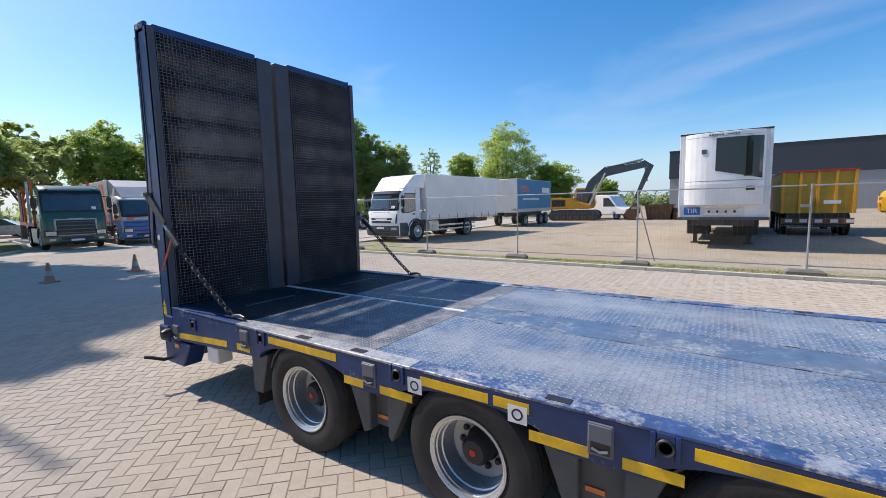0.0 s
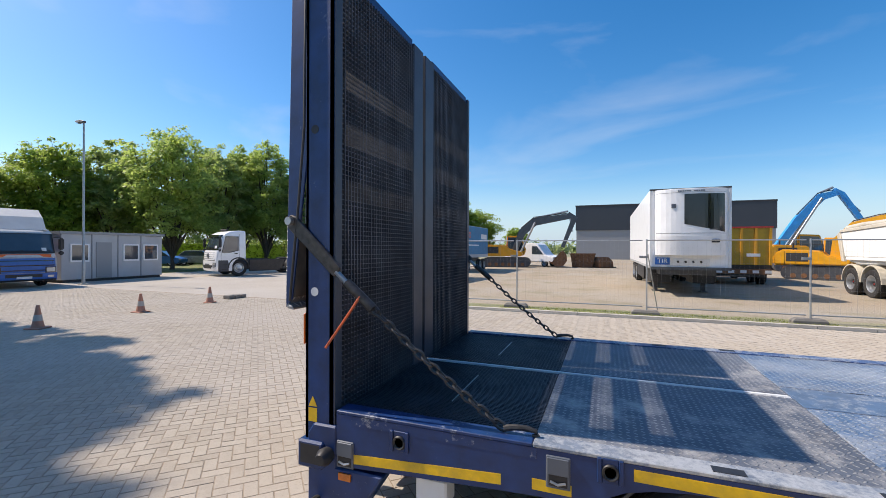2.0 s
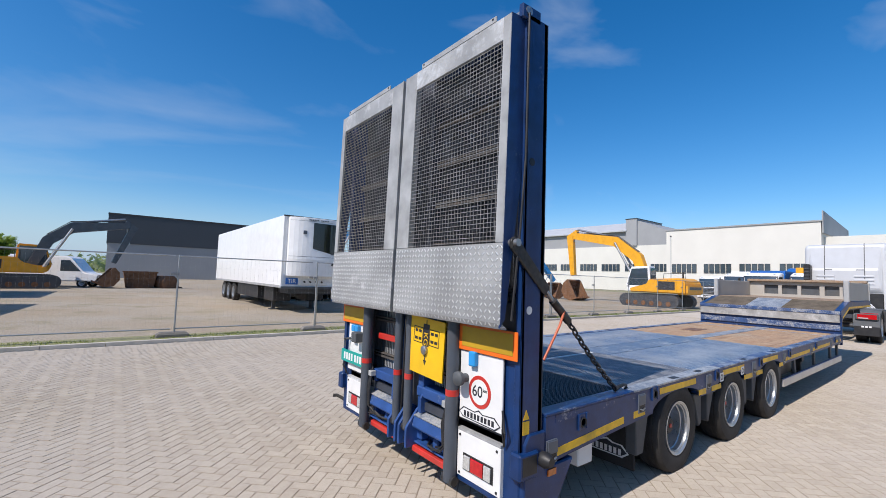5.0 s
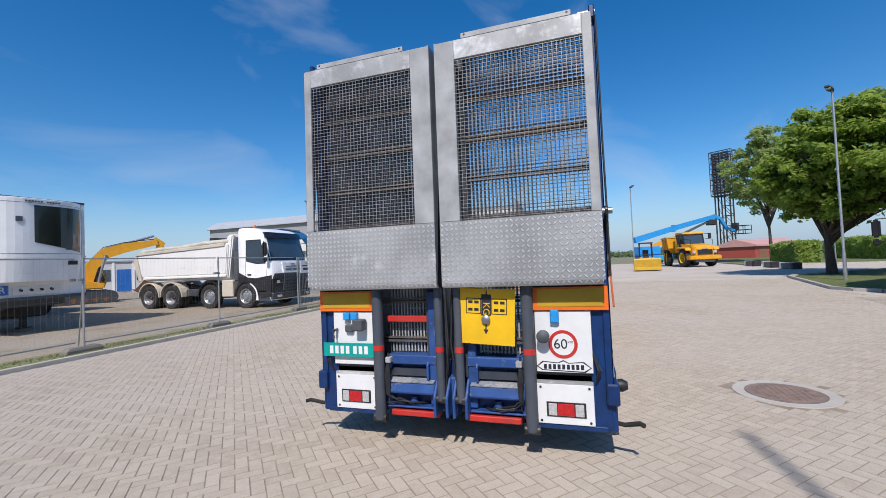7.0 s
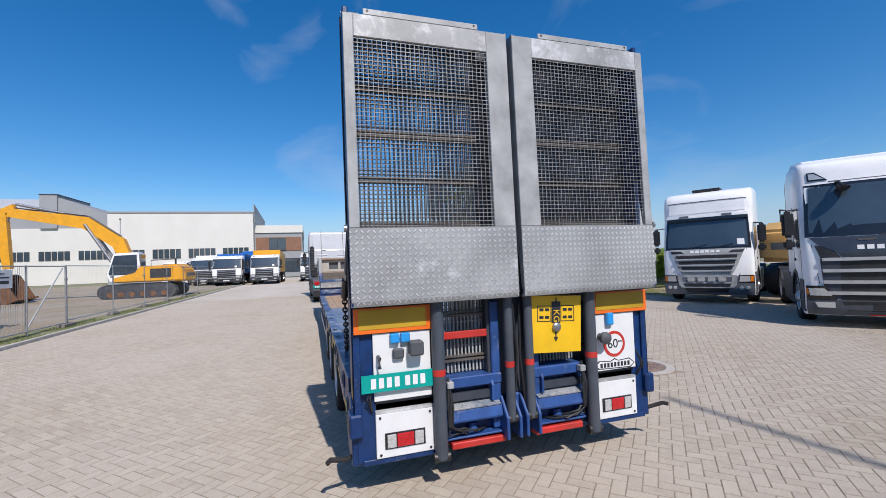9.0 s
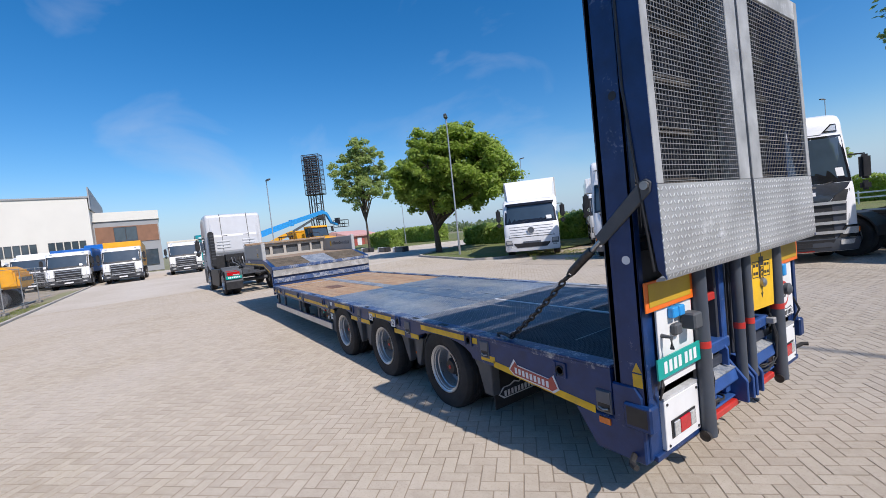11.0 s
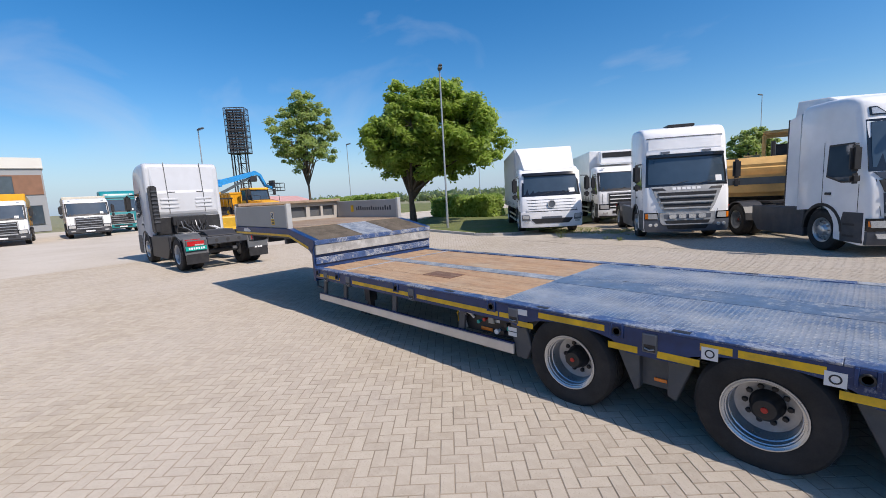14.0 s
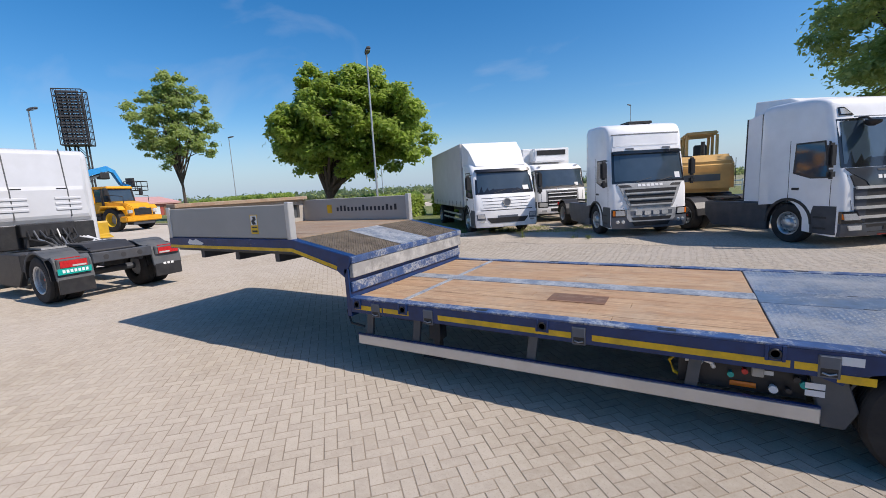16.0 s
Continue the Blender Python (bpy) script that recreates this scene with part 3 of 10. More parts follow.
DISC = [(0.193, -0.055), (0.191, -0.045), (0.177, -0.072), (0.112, -0.098), (0.0, -0.098)]


def tyre_mesh(prof, n=40):
    return lathe(bmesh.new(), prof, n, None, True)


def rim_ring():
    """The rim without a bottom, so that the sunk disc shows."""
    bm = lathe(bmesh.new(), RIM[:-1], 36)
    bm.faces.ensure_lookup_table()
    caps = [f for f in bm.faces if len(f.verts) > 4]
    bmesh.ops.delete(bm, geom=caps, context="FACES_ONLY")
    return bm


def wheel_at(parent, x, y, z, s, full=True, k=1.0, rim="rim", name="wheel", hub="black", steer=0.0, detail=True, lorry=False):
    """One wheel with its tyre, rim, hub and studs; s is the side it faces."""
    base = new(name)
    base.parent = parent
    base.matrix_basis = Matrix.Translation((x, y, z)) @ Matrix.Rotation(steer, 4, "Z") @ Matrix.Diagonal((k, s * k, k, 1))
    for key, make in (("tyre", lambda: tyre_mesh(TYRE)), ("rim" if rim == "rim" else rim, lambda: rim_ring())):
        store = WHEEL.get(key)
        if store is None:
            store = WHEEL[key] = finish(make(), key, {"tyre": "rubber"}.get(key, rim), smooth=True)
        new("tyre" if key == "tyre" else "rim", store).parent = base
    if full:
        if "hub" not in WHEEL:
            WHEEL["hub"] = finish(lathe(bmesh.new(), [(0.102, -0.10), (0.102, -0.07), (0.086, -0.05), (0.085, 0.015), (0.065, 0.04), (0.0, 0.042)], 20), "hub", hub, 0, True)
            WHEEL["stud"] = finish(lathe(bmesh.new(), [(0.019, -0.10), (0.019, -0.060), (0.014, -0.050), (0.0, -0.050)], 10), "stud", "black")
            WHEEL["hand_hole"] = finish(lathe(bmesh.new(), [(0.027, -0.095), (0.027, -0.066), (0.0, -0.066)], 14), "hand_hole", "black")
            WHEEL["disc"] = finish(lathe(bmesh.new(), DISC, 30), "disc", "disc", smooth=True)
            WHEEL["cap"] = finish(lathe(bmesh.new(), [(0.022, 0.038), (0.019, 0.048), (0.0, 0.05)], 14), "hub_cap", "redp")
            WHEEL["front_disc"] = finish(lathe(bmesh.new(), [(0.193, 0.0), (0.190, 0.02), (0.178, 0.055), (0.160, 0.075), (0.118, 0.08), (0.105, 0.095), (0.09, 0.135), (0.05, 0.15), (0.0, 0.15)], 30), "front_disc", "rim", smooth=True)
            WHEEL["nut"] = finish(lathe(bmesh.new(), [(0.016, 0.07), (0.016, 0.105), (0.0, 0.108)], 6), "nut", "steel")
            WHEEL["slot"] = finish(lathe(bmesh.new(), [(0.020, 0.03), (0.020, 0.052), (0.0, 0.052)], 10), "slot", "black")
        if lorry:
            new("disc", WHEEL["front_disc"]).parent = base
            for key, count, r in (("nut", 10, 0.142), ("slot", 10, 0.180)):
                for q in range(count if detail else 0):
                    a = 2 * math.pi * (q + (0.5 if key == "slot" else 0)) / count
                    o = new(key, WHEEL[key])
                    o.parent = base
                    o.location = (r * math.cos(a), 0, r * math.sin(a))
            return base
        for key in ("hub", "disc", "cap"):
            new("hub_cap" if key == "cap" else key, WHEEL[key]).parent = base
        for key, count, r in (("stud", 10, 0.124), ("hand_hole", 5, 0.162)):
            for q in range(count if detail else 0):
                a = 2 * math.pi * (q + (0.5 if key == "hand_hole" else 0)) / count
                o = new(key, WHEEL[key])
                o.parent = base
                o.location = (r * math.cos(a), 0, r * math.sin(a))
    elif "disc" in WHEEL:
        new("disc", WHEEL["disc"]).parent = base
    return base


WHEEL = {}
for ax in AXLES:
    for s in (-1, 1):
        wheel_at(trailer, ax, s * 1.152, 0.372, s)
        wheel_at(trailer, ax, s * 0.83, 0.372, s, False, name="inner_wheel")

# mudguard aprons hung between the wheels
for s in (-1, 1):
    for x0, x1, b0, b1 in ((2.36, 2.83, 2.42, 2.72), (3.68, 4.20, 3.74, 4.10)):
        xm0, xm1 = x0 + 0.16, x1 - 0.16
        for poly in ([(x0 - 0.02, 0.60), (xm0, 0.60), (xm0, 0.30), (b0 + 0.04, 0.27)], [(xm1, 0.60), (x1 + 0.02, 0.60), (b1 - 0.02, 0.27), (xm1, 0.30)]):
            part("mudguard_panel", P(poly, "y", s * 1.14, s * 1.225), "guard", trailer, bevel=0.008)
        part("mudguard_panel", B((xm0 - 0.01, xm1 + 0.01, min(s * 1.05, s * 1.16), max(s * 1.05, s * 1.16), 0.32, 0.62)), "guard", trailer)
        part("side_marker", B((xm0 + 0.02, xm0 + 0.11, s * 1.16 - 0.008, s * 1.16 + 0.010, 0.37, 0.395)), "amber", trailer)
    part("mudguard_panel", P([(1.22, 0.60), (1.44, 0.60), (1.34, 0.26), (1.23, 0.26)], "y", s * 1.13, s * 1.225), "guard", trailer, bevel=0.008)
    part("mudguard_panel", P([(5.10, 0.63), (5.28, 0.63), (5.21, 0.27), (5.09, 0.27), (5.03, 0.40)], "y", s * 1.15, s * 1.225), "guard", trailer, bevel=0.008)
    for ax in AXLES:
        bm = bmesh.new()
        rings = []
        for k in range(11):
            a = math.pi * (0.08 + 0.84 * k / 10)
            r0, r1 = 0.455, 0.47
            c, sn = math.cos(a), math.sin(a)
            rings.append([(ax + r * c * 1.05, s * y, min(0.395 + r * sn * 0.83, 0.735)) for r, y in ((r0, 0.66), (r0, 1.2), (r1, 1.2), (r1, 0.66))])
        loft(bm, rings)
        part("wheel_arch_liner", bm, "guard", trailer)
    # mud flap behind the rear axle, with its printed mark
    flap = part("mud_flap", B((1.235, 1.25, min(s * 0.62, s * 1.2), max(s * 0.62, s * 1.2), 0.13, 0.60)), "rubber", trailer)
    mark = [(0, 0.0), (0.05, 0.06), (0.16, 0.06), (0.2, 0.095), (0.24, 0.06), (0.30, 0.085), (0.36, 0.06), (0.44, 0.06), (0.5, 0.0), (0.44, -0.045), (0.05, -0.045)]
    inner = [(0.25 + (a - 0.25) * 0.93, 0.008 + (b - 0.008) * 0.8) for a, b in mark]
    bm = P([(s * (0.66 + a), 0.25 + b) for a, b in mark], "x", 1.2325, 1.2345)
    part("printed_mark", bm, "plate", flap)
    part("printed_field", P([(s * (0.66 + a), 0.25 + b) for a, b in inner], "x", 1.231, 1.2325), "ink", flap)
    bars("printed_bar", [(1.2295, 1.231, *sorted((s * (0.73 + q * 0.042), s * (0.756 + q * 0.042))), 0.222, 0.272) for q in range(9)], "plate", flap)

# yellow contour tape, in strips; high over the wheels, low between them
TAPES = [(0.08, 0.95, 0.0), (1.10, 1.38 - 0.1, 0.0), (1.32, 1.54, 1.0), (1.54, 2.28, 1.0), (2.35, 2.52, 0.0), (2.66, 2.91, 0.0), (2.97, 3.40, 1.0), (3.43, 3.62, 1.0), (3.62, 3.90, 0.0), (4.04, 4.27, 0.0), (4.30, 4.92, 1.0), (4.98, 5.16, 0.05)]
for s in (-1, 1):
    for x0, x1, up in TAPES:
        if s < 0 and x0 in (1.32,):
            continue
        if s > 0 and x0 == 0.08:
            x0 = 0.75
        z0 = (0.625 if up == 0 else 0.625 + 0.125 * up)
        slope = 0.0
        if x1 < 1.0:
            slope, z0 = 0.06, 0.555
            if s > 0:
                x0, x1, slope, z0 = 0.13, 1.12, 0.092, 0.50
        poly = [(x0, z0 - 0.026), (x1, z0 - 0.026 + slope), (x1, z0 + 0.026 + slope), (x0, z0 + 0.026)]
        part("marking_tape", P(poly, "y", s * 1.2705, s * 1.2725), "tape", trailer)
    for x0, x1 in ((5.24, 5.37), (5.39, 6.62), (6.78, 8.04), (8.38, 8.70), (8.72, 8.85), (8.86, 9.1)):
        part("marking_tape", P([(x0, 0.659 + (x0 - 5.2) * 0.008), (x1, 0.659 + (x1 - 5.2) * 0.008), (x1, 0.708 + (x1 - 5.2) * 0.008), (x0, 0.708 + (x0 - 5.2) * 0.008)], "y", s * 1.2705, s * 1.2725), "tape", trailer)

# lashing boxes, stake sockets and round labels in the side rails
for s in (-1, 1):
    for x in (0.06, 1.22, 2.575, 3.95, 5.20, 6.72, 8.15, 8.80):
        zt = 0.775 if x > 0.5 else 0.65
        box_part = part("lashing_box", B((x - 0.055, x + 0.055, min(s * 1.24, s * 1.278), max(s * 1.24, s * 1.278), zt - 0.15, zt)), "slate", trailer, "bare steel lashing point", 0.004)
        part("recess", B((x - 0.042, x + 0.042, min(s * 1.277, s * 1.2795), max(s * 1.277, s * 1.2795), zt - 0.138, zt - 0.085)), "black", box_part)
        part("flap", B((x - 0.05, x + 0.05, min(s * 1.279, s * 1.286), max(s * 1.279, s * 1.286), zt - 0.085, zt - 0.005)), "slate", box_part, "", 0.004)
        part("ring", T([(x - 0.035, s * 1.284, zt - 0.115), (x, s * 1.287, zt - 0.125), (x + 0.035, s * 1.284, zt - 0.115)], 0.006, 6), "steel", box_part)
    for x in (0.40, 1.445, 2.80, 4.20, 5.47, 7.02, 8.45, 9.05):
        zc = 0.745 if x > 0.5 else 0.70
        fr = part("stake_socket", B((x - 0.055, x - 0.035, min(s * 1.25, s * 1.283), max(s * 1.25, s * 1.283), zc - 0.05, zc + 0.06), (x + 0.035, x + 0.055, min(s * 1.25, s * 1.283), max(s * 1.25, s * 1.283), zc - 0.05, zc + 0.06), (x - 0.035, x + 0.035, min(s * 1.25, s * 1.276), max(s * 1.25, s * 1.276), zc - 0.05, zc + 0.06)), "blue", trailer, "", 0.003)
        ring = [(0.0, 0.0), (0.024, 0.0), (0.024, 0.004), (0.033, 0.010), (0.038, 0.004), (0.038, 0.0)]
        part("socket_ring", lathe(bmesh.new(), [(r, h * s) for r, h in ring], 18, Matrix.Translation((x, s * 1.276, zc))), "black", fr, smooth=True)
    for x in (2.93, 3.56):
        lab = part("round_label", B((x - 0.05, x + 0.05, min(s * 1.2712, s * 1.273), max(s * 1.2712, s * 1.273), 0.665, 0.755)), "plate", trailer, "white label with a black ring")
        part("printed_ring", lathe(bmesh.new(), [(0.030, 0.0), (0.030, 0.0015 * s), (0.021, 0.0015 * s), (0.021, 0.0)], 20, Matrix.Translation((x, s * 1.2732, 0.71))), "ink", lab)
    # slots along the deck edge
    for x in (1.9, 2.45, 3.75, 4.9, 6.1, 7.6):
        part("edge_slot", B((x - 0.06, x + 0.06, min(s * 1.20, s * 1.252), max(s * 1.20, s * 1.252), 0.815, 0.8185)), "black", trailer)

# deck: grating and plates at the tail, chequer plate over the axles, boards in front
for s in (-1, 1):
    y0, y1 = sorted((s * 0.035, s * 1.155))
    g = bmesh.new()
    for i in range(44):
        x = 0.012 + i * 0.025
        box(g, x - 0.003, x + 0.003, y0, y1, 0.775, 0.800)
    for i in range(56):
        y = y0 + 0.01 + i * (y1 - y0 - 0.02) / 55
        box(g, 0.0, 1.10, y - 0.0035, y + 0.0035, 0.785, 0.802)
    part("deck_pan", B((0.0, 1.10, y0, y1, 0.740, 0.752)), "guard", trailer)
    part("grating_tie", B((0.545, 0.552, y0 + 0.30, y1 - 0.25, 0.776, 0.8035)), "galv", trailer)
    part("deck_grating", g, "deck_mesh", trailer, "dark steel deck grating")
    part("deck_plate", B((1.10, 2.515, y0, y1, 0.766, 0.806)), "grey_deck", trailer, "bare dusty chequer plate at the tail", 0.003)
    y0, y1 = sorted((s * 0.215, s * 1.155))
    part("deck_plate", B((2.518, 5.43, y0, y1, 0.766, 0.807)), "blue_deck", trailer, "worn blue chequer plate", 0.003)
    part("deck_seam", B((2.518, 5.43, *sorted((s * 0.203, s * 0.213)), 0.766, 0.8035)), "steel", trailer)
    for q in range(3):
        xx = 2.9 + q * 0.9
        part("deck_slot", B((xx, xx + 0.07, *sorted((s * 0.200, s * 0.216)), 0.8072, 0.8082)), "black", trailer)
    w0, w1 = (0.115, 1.15)
    y0, y1 = sorted((s * 0.035, s * 1.155))
    n = 7
    for i in range(n):
        a, b = w0 + (w1 - w0) * i / n + 0.0015, w0 + (w1 - w0) * (i + 1) / n - 0.0015
        a, b = sorted((s * a, s * b))
        cut = 6.4 + 1.3 * random.random()
        for xa, xb in ((5.44, cut - 0.0015), (cut + 0.0015, 8.49)):
            part("deck_board", B((xa, xb, a, b, 0.766, 0.801 + 0.003 * random.random())), "wood", trailer, bevel=0.002)
        part("deck_board", B((8.56, 9.13, a, b, 0.766, 0.801 + 0.003 * random.random())), "wood", trailer, bevel=0.003)
    part("deck_plate", B((8.494, 8.556, y0, y1, 0.766, 0.806)), "pale_rub", trailer, "", 0.003)
part("deck_joint", B((0.0, 2.515, -0.033, 0.033, 0.766, 0.802)), "galv_scuff", trailer)
part("joint_strip", B((0.02, 2.50, -0.012, 0.012, 0.802, 0.8085)), "plate", trailer, "pale worn strip along the joint", 0.002)
part("deck_plate", B((2.518, 5.43, -0.201, 0.201, 0.766, 0.8075)), "blue_smooth", trailer, "smooth scuffed blue centre plate", 0.003)
part("centre_plate", B((5.434, 9.13, -0.11, 0.11, 0.766, 0.808)), "pale_rub", trailer, "worn blue centre plate of the deck", 0.003)
part("repair_board", B((6.62, 7.15, 0.40, 0.69, 0.803, 0.8085)), "wood_dark", trailer, "darker patch let into the boards")

# gooseneck
part("neck_front_wall", B((9.14, 9.20, -1.27, 1.27, 0.60, 1.13)), "blue", trailer, bevel=0.005)
part("neck_step", B((9.085, 9.14, -1.25, 1.25, 1.03, 1.185)), "bare", trailer, "scuffed bare metal step", 0.006)
part("neck_lip", B((9.075, 9.13, -1.26, 1.26, 1.188, 1.262)), "blue_rub", trailer, "", 0.006)
part("neck_step", B((9.11, 9.14, -1.25, 1.25, 0.87, 0.98)), "blue_rub", trailer, "", 0.006)
slope = [(9.10, 1.20), (9.10, 1.27), (9.98, 1.44), (12.62, 1.44), (12.62, 1.285), (9.99, 1.285), (9.30, 1.10), (9.20, 1.03)]
for s in (-1, 1):
    part("neck_side", P(slope, "y", s * 1.17, s * 1.27), "blue", trailer, bevel=0.006)
    tape = [(9.30, 1.115), (9.99, 1.295), (12.6, 1.295), (12.6, 1.335), (9.98, 1.335), (9.29, 1.155)]
    part("marking_tape", P(tape, "y", s * 1.2705, s * 1.2725), "tape", trailer)
    g0, g1 = sorted((s * 0.32, s * 1.17))
    g = bmesh.new()
    for i in range(24):
        t = i / 23
        x, z = 9.13 + 0.84 * t, 1.262 + 0.165 * t
        box(g, x - 0.004, x + 0.004, g0, g1, z - 0.015, z + 0.012)
    for i in range(22):
        y = g0 + (g1 - g0) * i / 21
        prism(g, [(9.12, 1.25), (9.98, 1.42), (9.98, 1.435), (9.12, 1.268)], "y", y - 0.004, y + 0.004)
    part("neck_grating", g, "dusty_mesh", trailer, "dark expanded grating on the neck slope")
part("neck_slope_plate", P([(9.10, 1.255), (9.98, 1.425), (9.98, 1.44), (9.10, 1.272)], "y", -0.32, 0.32), "pale_rub", trailer)
part("neck_under", P([(9.15, 1.02), (9.99, 1.24), (12.6, 1.24), (12.6, 1.27), (9.99, 1.27), (9.15, 1.245)], "y", -1.16, 1.16), "chassis", trailer)
for i in range(6):
    a = -1.16 + i * 0.387
    part("deck_board", B((9.985, 12.6, a + 0.003, a + 0.384, 1.41, 1.447 + 0.002 * random.random())), "wood_grey", trailer)
for x in (10.4, 11.2, 12.0):
    part("cross_member", B((x - 0.04, x + 0.04, -1.16, 1.16, 1.14, 1.24)), "chassis", trailer)
part("king_pin_plate", B((11.0, 12.55, -0.55, 0.55, 1.215, 1.239)), "chassis", trailer)
part("king_pin", T([(11.9, 0, 1.215), (11.9, 0, 1.06)], 0.045, 12), "steel", trailer)
for s in (-1, 1):
    y0, y1 = sorted((s * 1.20, s * 1.255))
    wallp = part("side_board", B((10.03, 12.56, y0, y1, 1.445, 1.85)), "dash", trailer, "grey side board on the neck", 0.008)
    part("corner_post", B((9.98, 10.05, s * 1.225 - 0.045, s * 1.225 + 0.045, 1.43, 1.875)), "alu", trailer, bevel=0.008)
    part("corner_post", B((12.53, 12.61, s * 1.225 - 0.045, s * 1.225 + 0.045, 1.43, 1.875)), "alu", trailer, bevel=0.008)
    if s > 0:
        sign = part("warning_sticker", B((10.57, 10.71, 1.2555, 1.257, 1.50, 1.74)), "tape", wallp, "yellow and black warning sticker")
        part("printed_field", B((10.58, 10.70, 1.257, 1.2575, 1.61, 1.73)), "plate", sign)
        part("printed_figure", P([(10.60, 1.62), (10.665, 1.615), (10.69, 1.66), (10.65, 1.69), (10.67, 1.715), (10.615, 1.72), (10.595, 1.68), (10.63, 1.66)], "y", 1.2575, 1.2582), "ink", sign)
        part("printed_bar", B((10.59, 10.69, 1.257, 1.2578, 1.575, 1.59), (10.59, 10.69, 1.257, 1.2578, 1.52, 1.545)), "ink", sign)
        lg = part("printed_mark", P([(11.75, 1.37), (11.85, 1.40), (11.93, 1.425), (12.0, 1.40), (12.08, 1.425), (12.14, 1.37), (12.1, 1.345), (11.8, 1.345)], "y", 1.2725, 1.2745), "plate", trailer)
    else:
        # the firm's lettering stands as plain bars
        bars("printed_bar", [(11.57 - q * 0.088, 11.62 - q * 0.088, -1.2005, -1.199, 1.615, 1.715 if q in (1, 2, 7, 13, 15) else 1.685) for q in range(16)], "ink", wallp)
        part("warning_sticker", B((11.74, 11.86, -1.2002, -1.1985, 1.58, 1.74)), "tape", wallp, "yellow and black warning sticker")
# front bulkhead of the neck, with three openings
bm = B((12.50, 12.57, -1.2, 1.2, 1.445, 1.52), (12.50, 12.57, -1.2, 1.2, 1.77, 1.86))
for a, b in ((-1.2, -1.10), (-0.79, -0.73), (-0.44, -0.34), (0.04, 0.12), (0.46, 0.54), (0.86, 1.2)):
    box(bm, 12.50, 12.57, a, b, 1.52, 1.77)
part("bulkhead", bm, "dash", trailer, "grey bulkhead with openings at the neck's front")
part("bulkhead_back", B((12.572, 12.60, -1.18, 1.18, 1.45, 1.86)), "guard", trailer, "dark sheet behind the bulkhead's openings")
part("bulkhead_cap", B((12.40, 12.64, -1.24, 1.24, 1.862, 1.925)), "wood_grey", trailer, "weathered grey-brown beam", 0.008)

# side guard, its posts and the valve panel
for s in (-1, 1):
    a, b = sorted((s * 1.235, s * 1.262))
    part("side_guard", B((5.22, 9.08, a, b, 0.30, 0.405)), "alu", trailer, "pale aluminium side guard rail", 0.006)
    part("side_guard_edge", B((5.22, 9.08, a, b + 0.002 if s > 0 else b, 0.407, 0.417)), "blue", trailer)
    for x in (5.95, 7.15, 8.35, 8.95):
        part("guard_post", P([(x - 0.05, 0.41), (x + 0.03, 0.41), (x + 0.00, 0.64), (x - 0.08, 0.64)], "y", s * 1.20, s * 1.233), "guard", trailer)
    part("valve_panel", B((5.28, 6.02, min(s * 1.02, s * 1.16), max(s * 1.02, s * 1.16), 0.41, 0.64)), "black", trailer)


for x, z, r, mt, nm in ((5.46, 0.47, 0.026, "plate", "pressure_gauge"), (5.30, 0.53, 0.024, "teal", "valve_knob"), (5.62, 0.57, 0.019, "redp", "valve_knob"), (5.70, 0.535, 0.02, "teal", "valve_knob"), (5.34, 0.56, 0.02, "black", "valve_knob"), (5.38, 0.475, 0.018, "black", "valve_knob")):
    part(nm, lathe(bmesh.new(), [(r * 0.6, 0.0), (r * 0.6, 0.035), (r, 0.04), (r, 0.06), (0.0, 0.062)], 16, Matrix.Translation((x, 1.16, z))), mt, trailer, smooth=True)
part("valve_block", B((5.51, 5.58, 1.16, 1.20, 0.535, 0.60)), "dash", trailer, "", 0.006)
part("valve_handle", T([(5.80, 1.17, 0.555), (5.815, 1.20, 0.60), (5.86, 1.205, 0.615), (5.905, 1.20, 0.60), (5.92, 1.17, 0.555)], 0.016, 8), "plate", trailer, "white curved valve handle", smooth=True)
part("valve_label", B((5.455, 5.53, 1.1605, 1.163, 0.545, 0.575)), "plate", trailer)
part("reflector", B((5.55, 5.70, 1.16, 1.172, 0.44, 0.475)), "amber", trailer)
part("valve_label", B((5.20, 5.30, 1.2255, 1.228, 0.47, 0.51), (5.20, 5.30, 1.2255, 1.228, 0.52, 0.56)), "plate", trailer)
part("type_label", B((5.04, 5.16, 1.2712, 1.2735, 0.72, 0.775)), "plate", trailer)
part("lever", T([(5.93, 1.16, 0.62), (5.97, 1.21, 0.60), (5.87, 1.22, 0.60), (5.91, 1.2, 0.52), (5.90, 1.18, 0.43)], 0.013, 8), "alu", trailer)
part("hose", T([(6.02, 1.1, 0.62), (6.08, 1.14, 0.55), (6.05, 1.15, 0.47), (5.95, 1.12, 0.42)], 0.012, 8), "tape", trailer)
for y in (-0.75, 0.75):
    part("landing_leg", B((8.30, 8.44, y - 0.07, y + 0.07, 0.28, 0.66), (8.33, 8.41, y - 0.04, y + 0.04, 0.10, 0.28), (8.24, 8.50, y - 0.13, y + 0.13, 0.085, 0.10)), "chassis", trailer)
for s in (-1, 1):
    part("main_beam", B((5.3, 9.1, *sorted((s * 0.40, s * 0.52)), 0.34, 0.66)), "chassis", trailer, bevel=0.01)
part("air_hose", T([(9.22, 1.10, 0.75), (9.30, 1.16, 0.62), (9.22, 1.2, 0.50), (9.05, 1.18, 0.47)], 0.014, 8), "black", trailer)

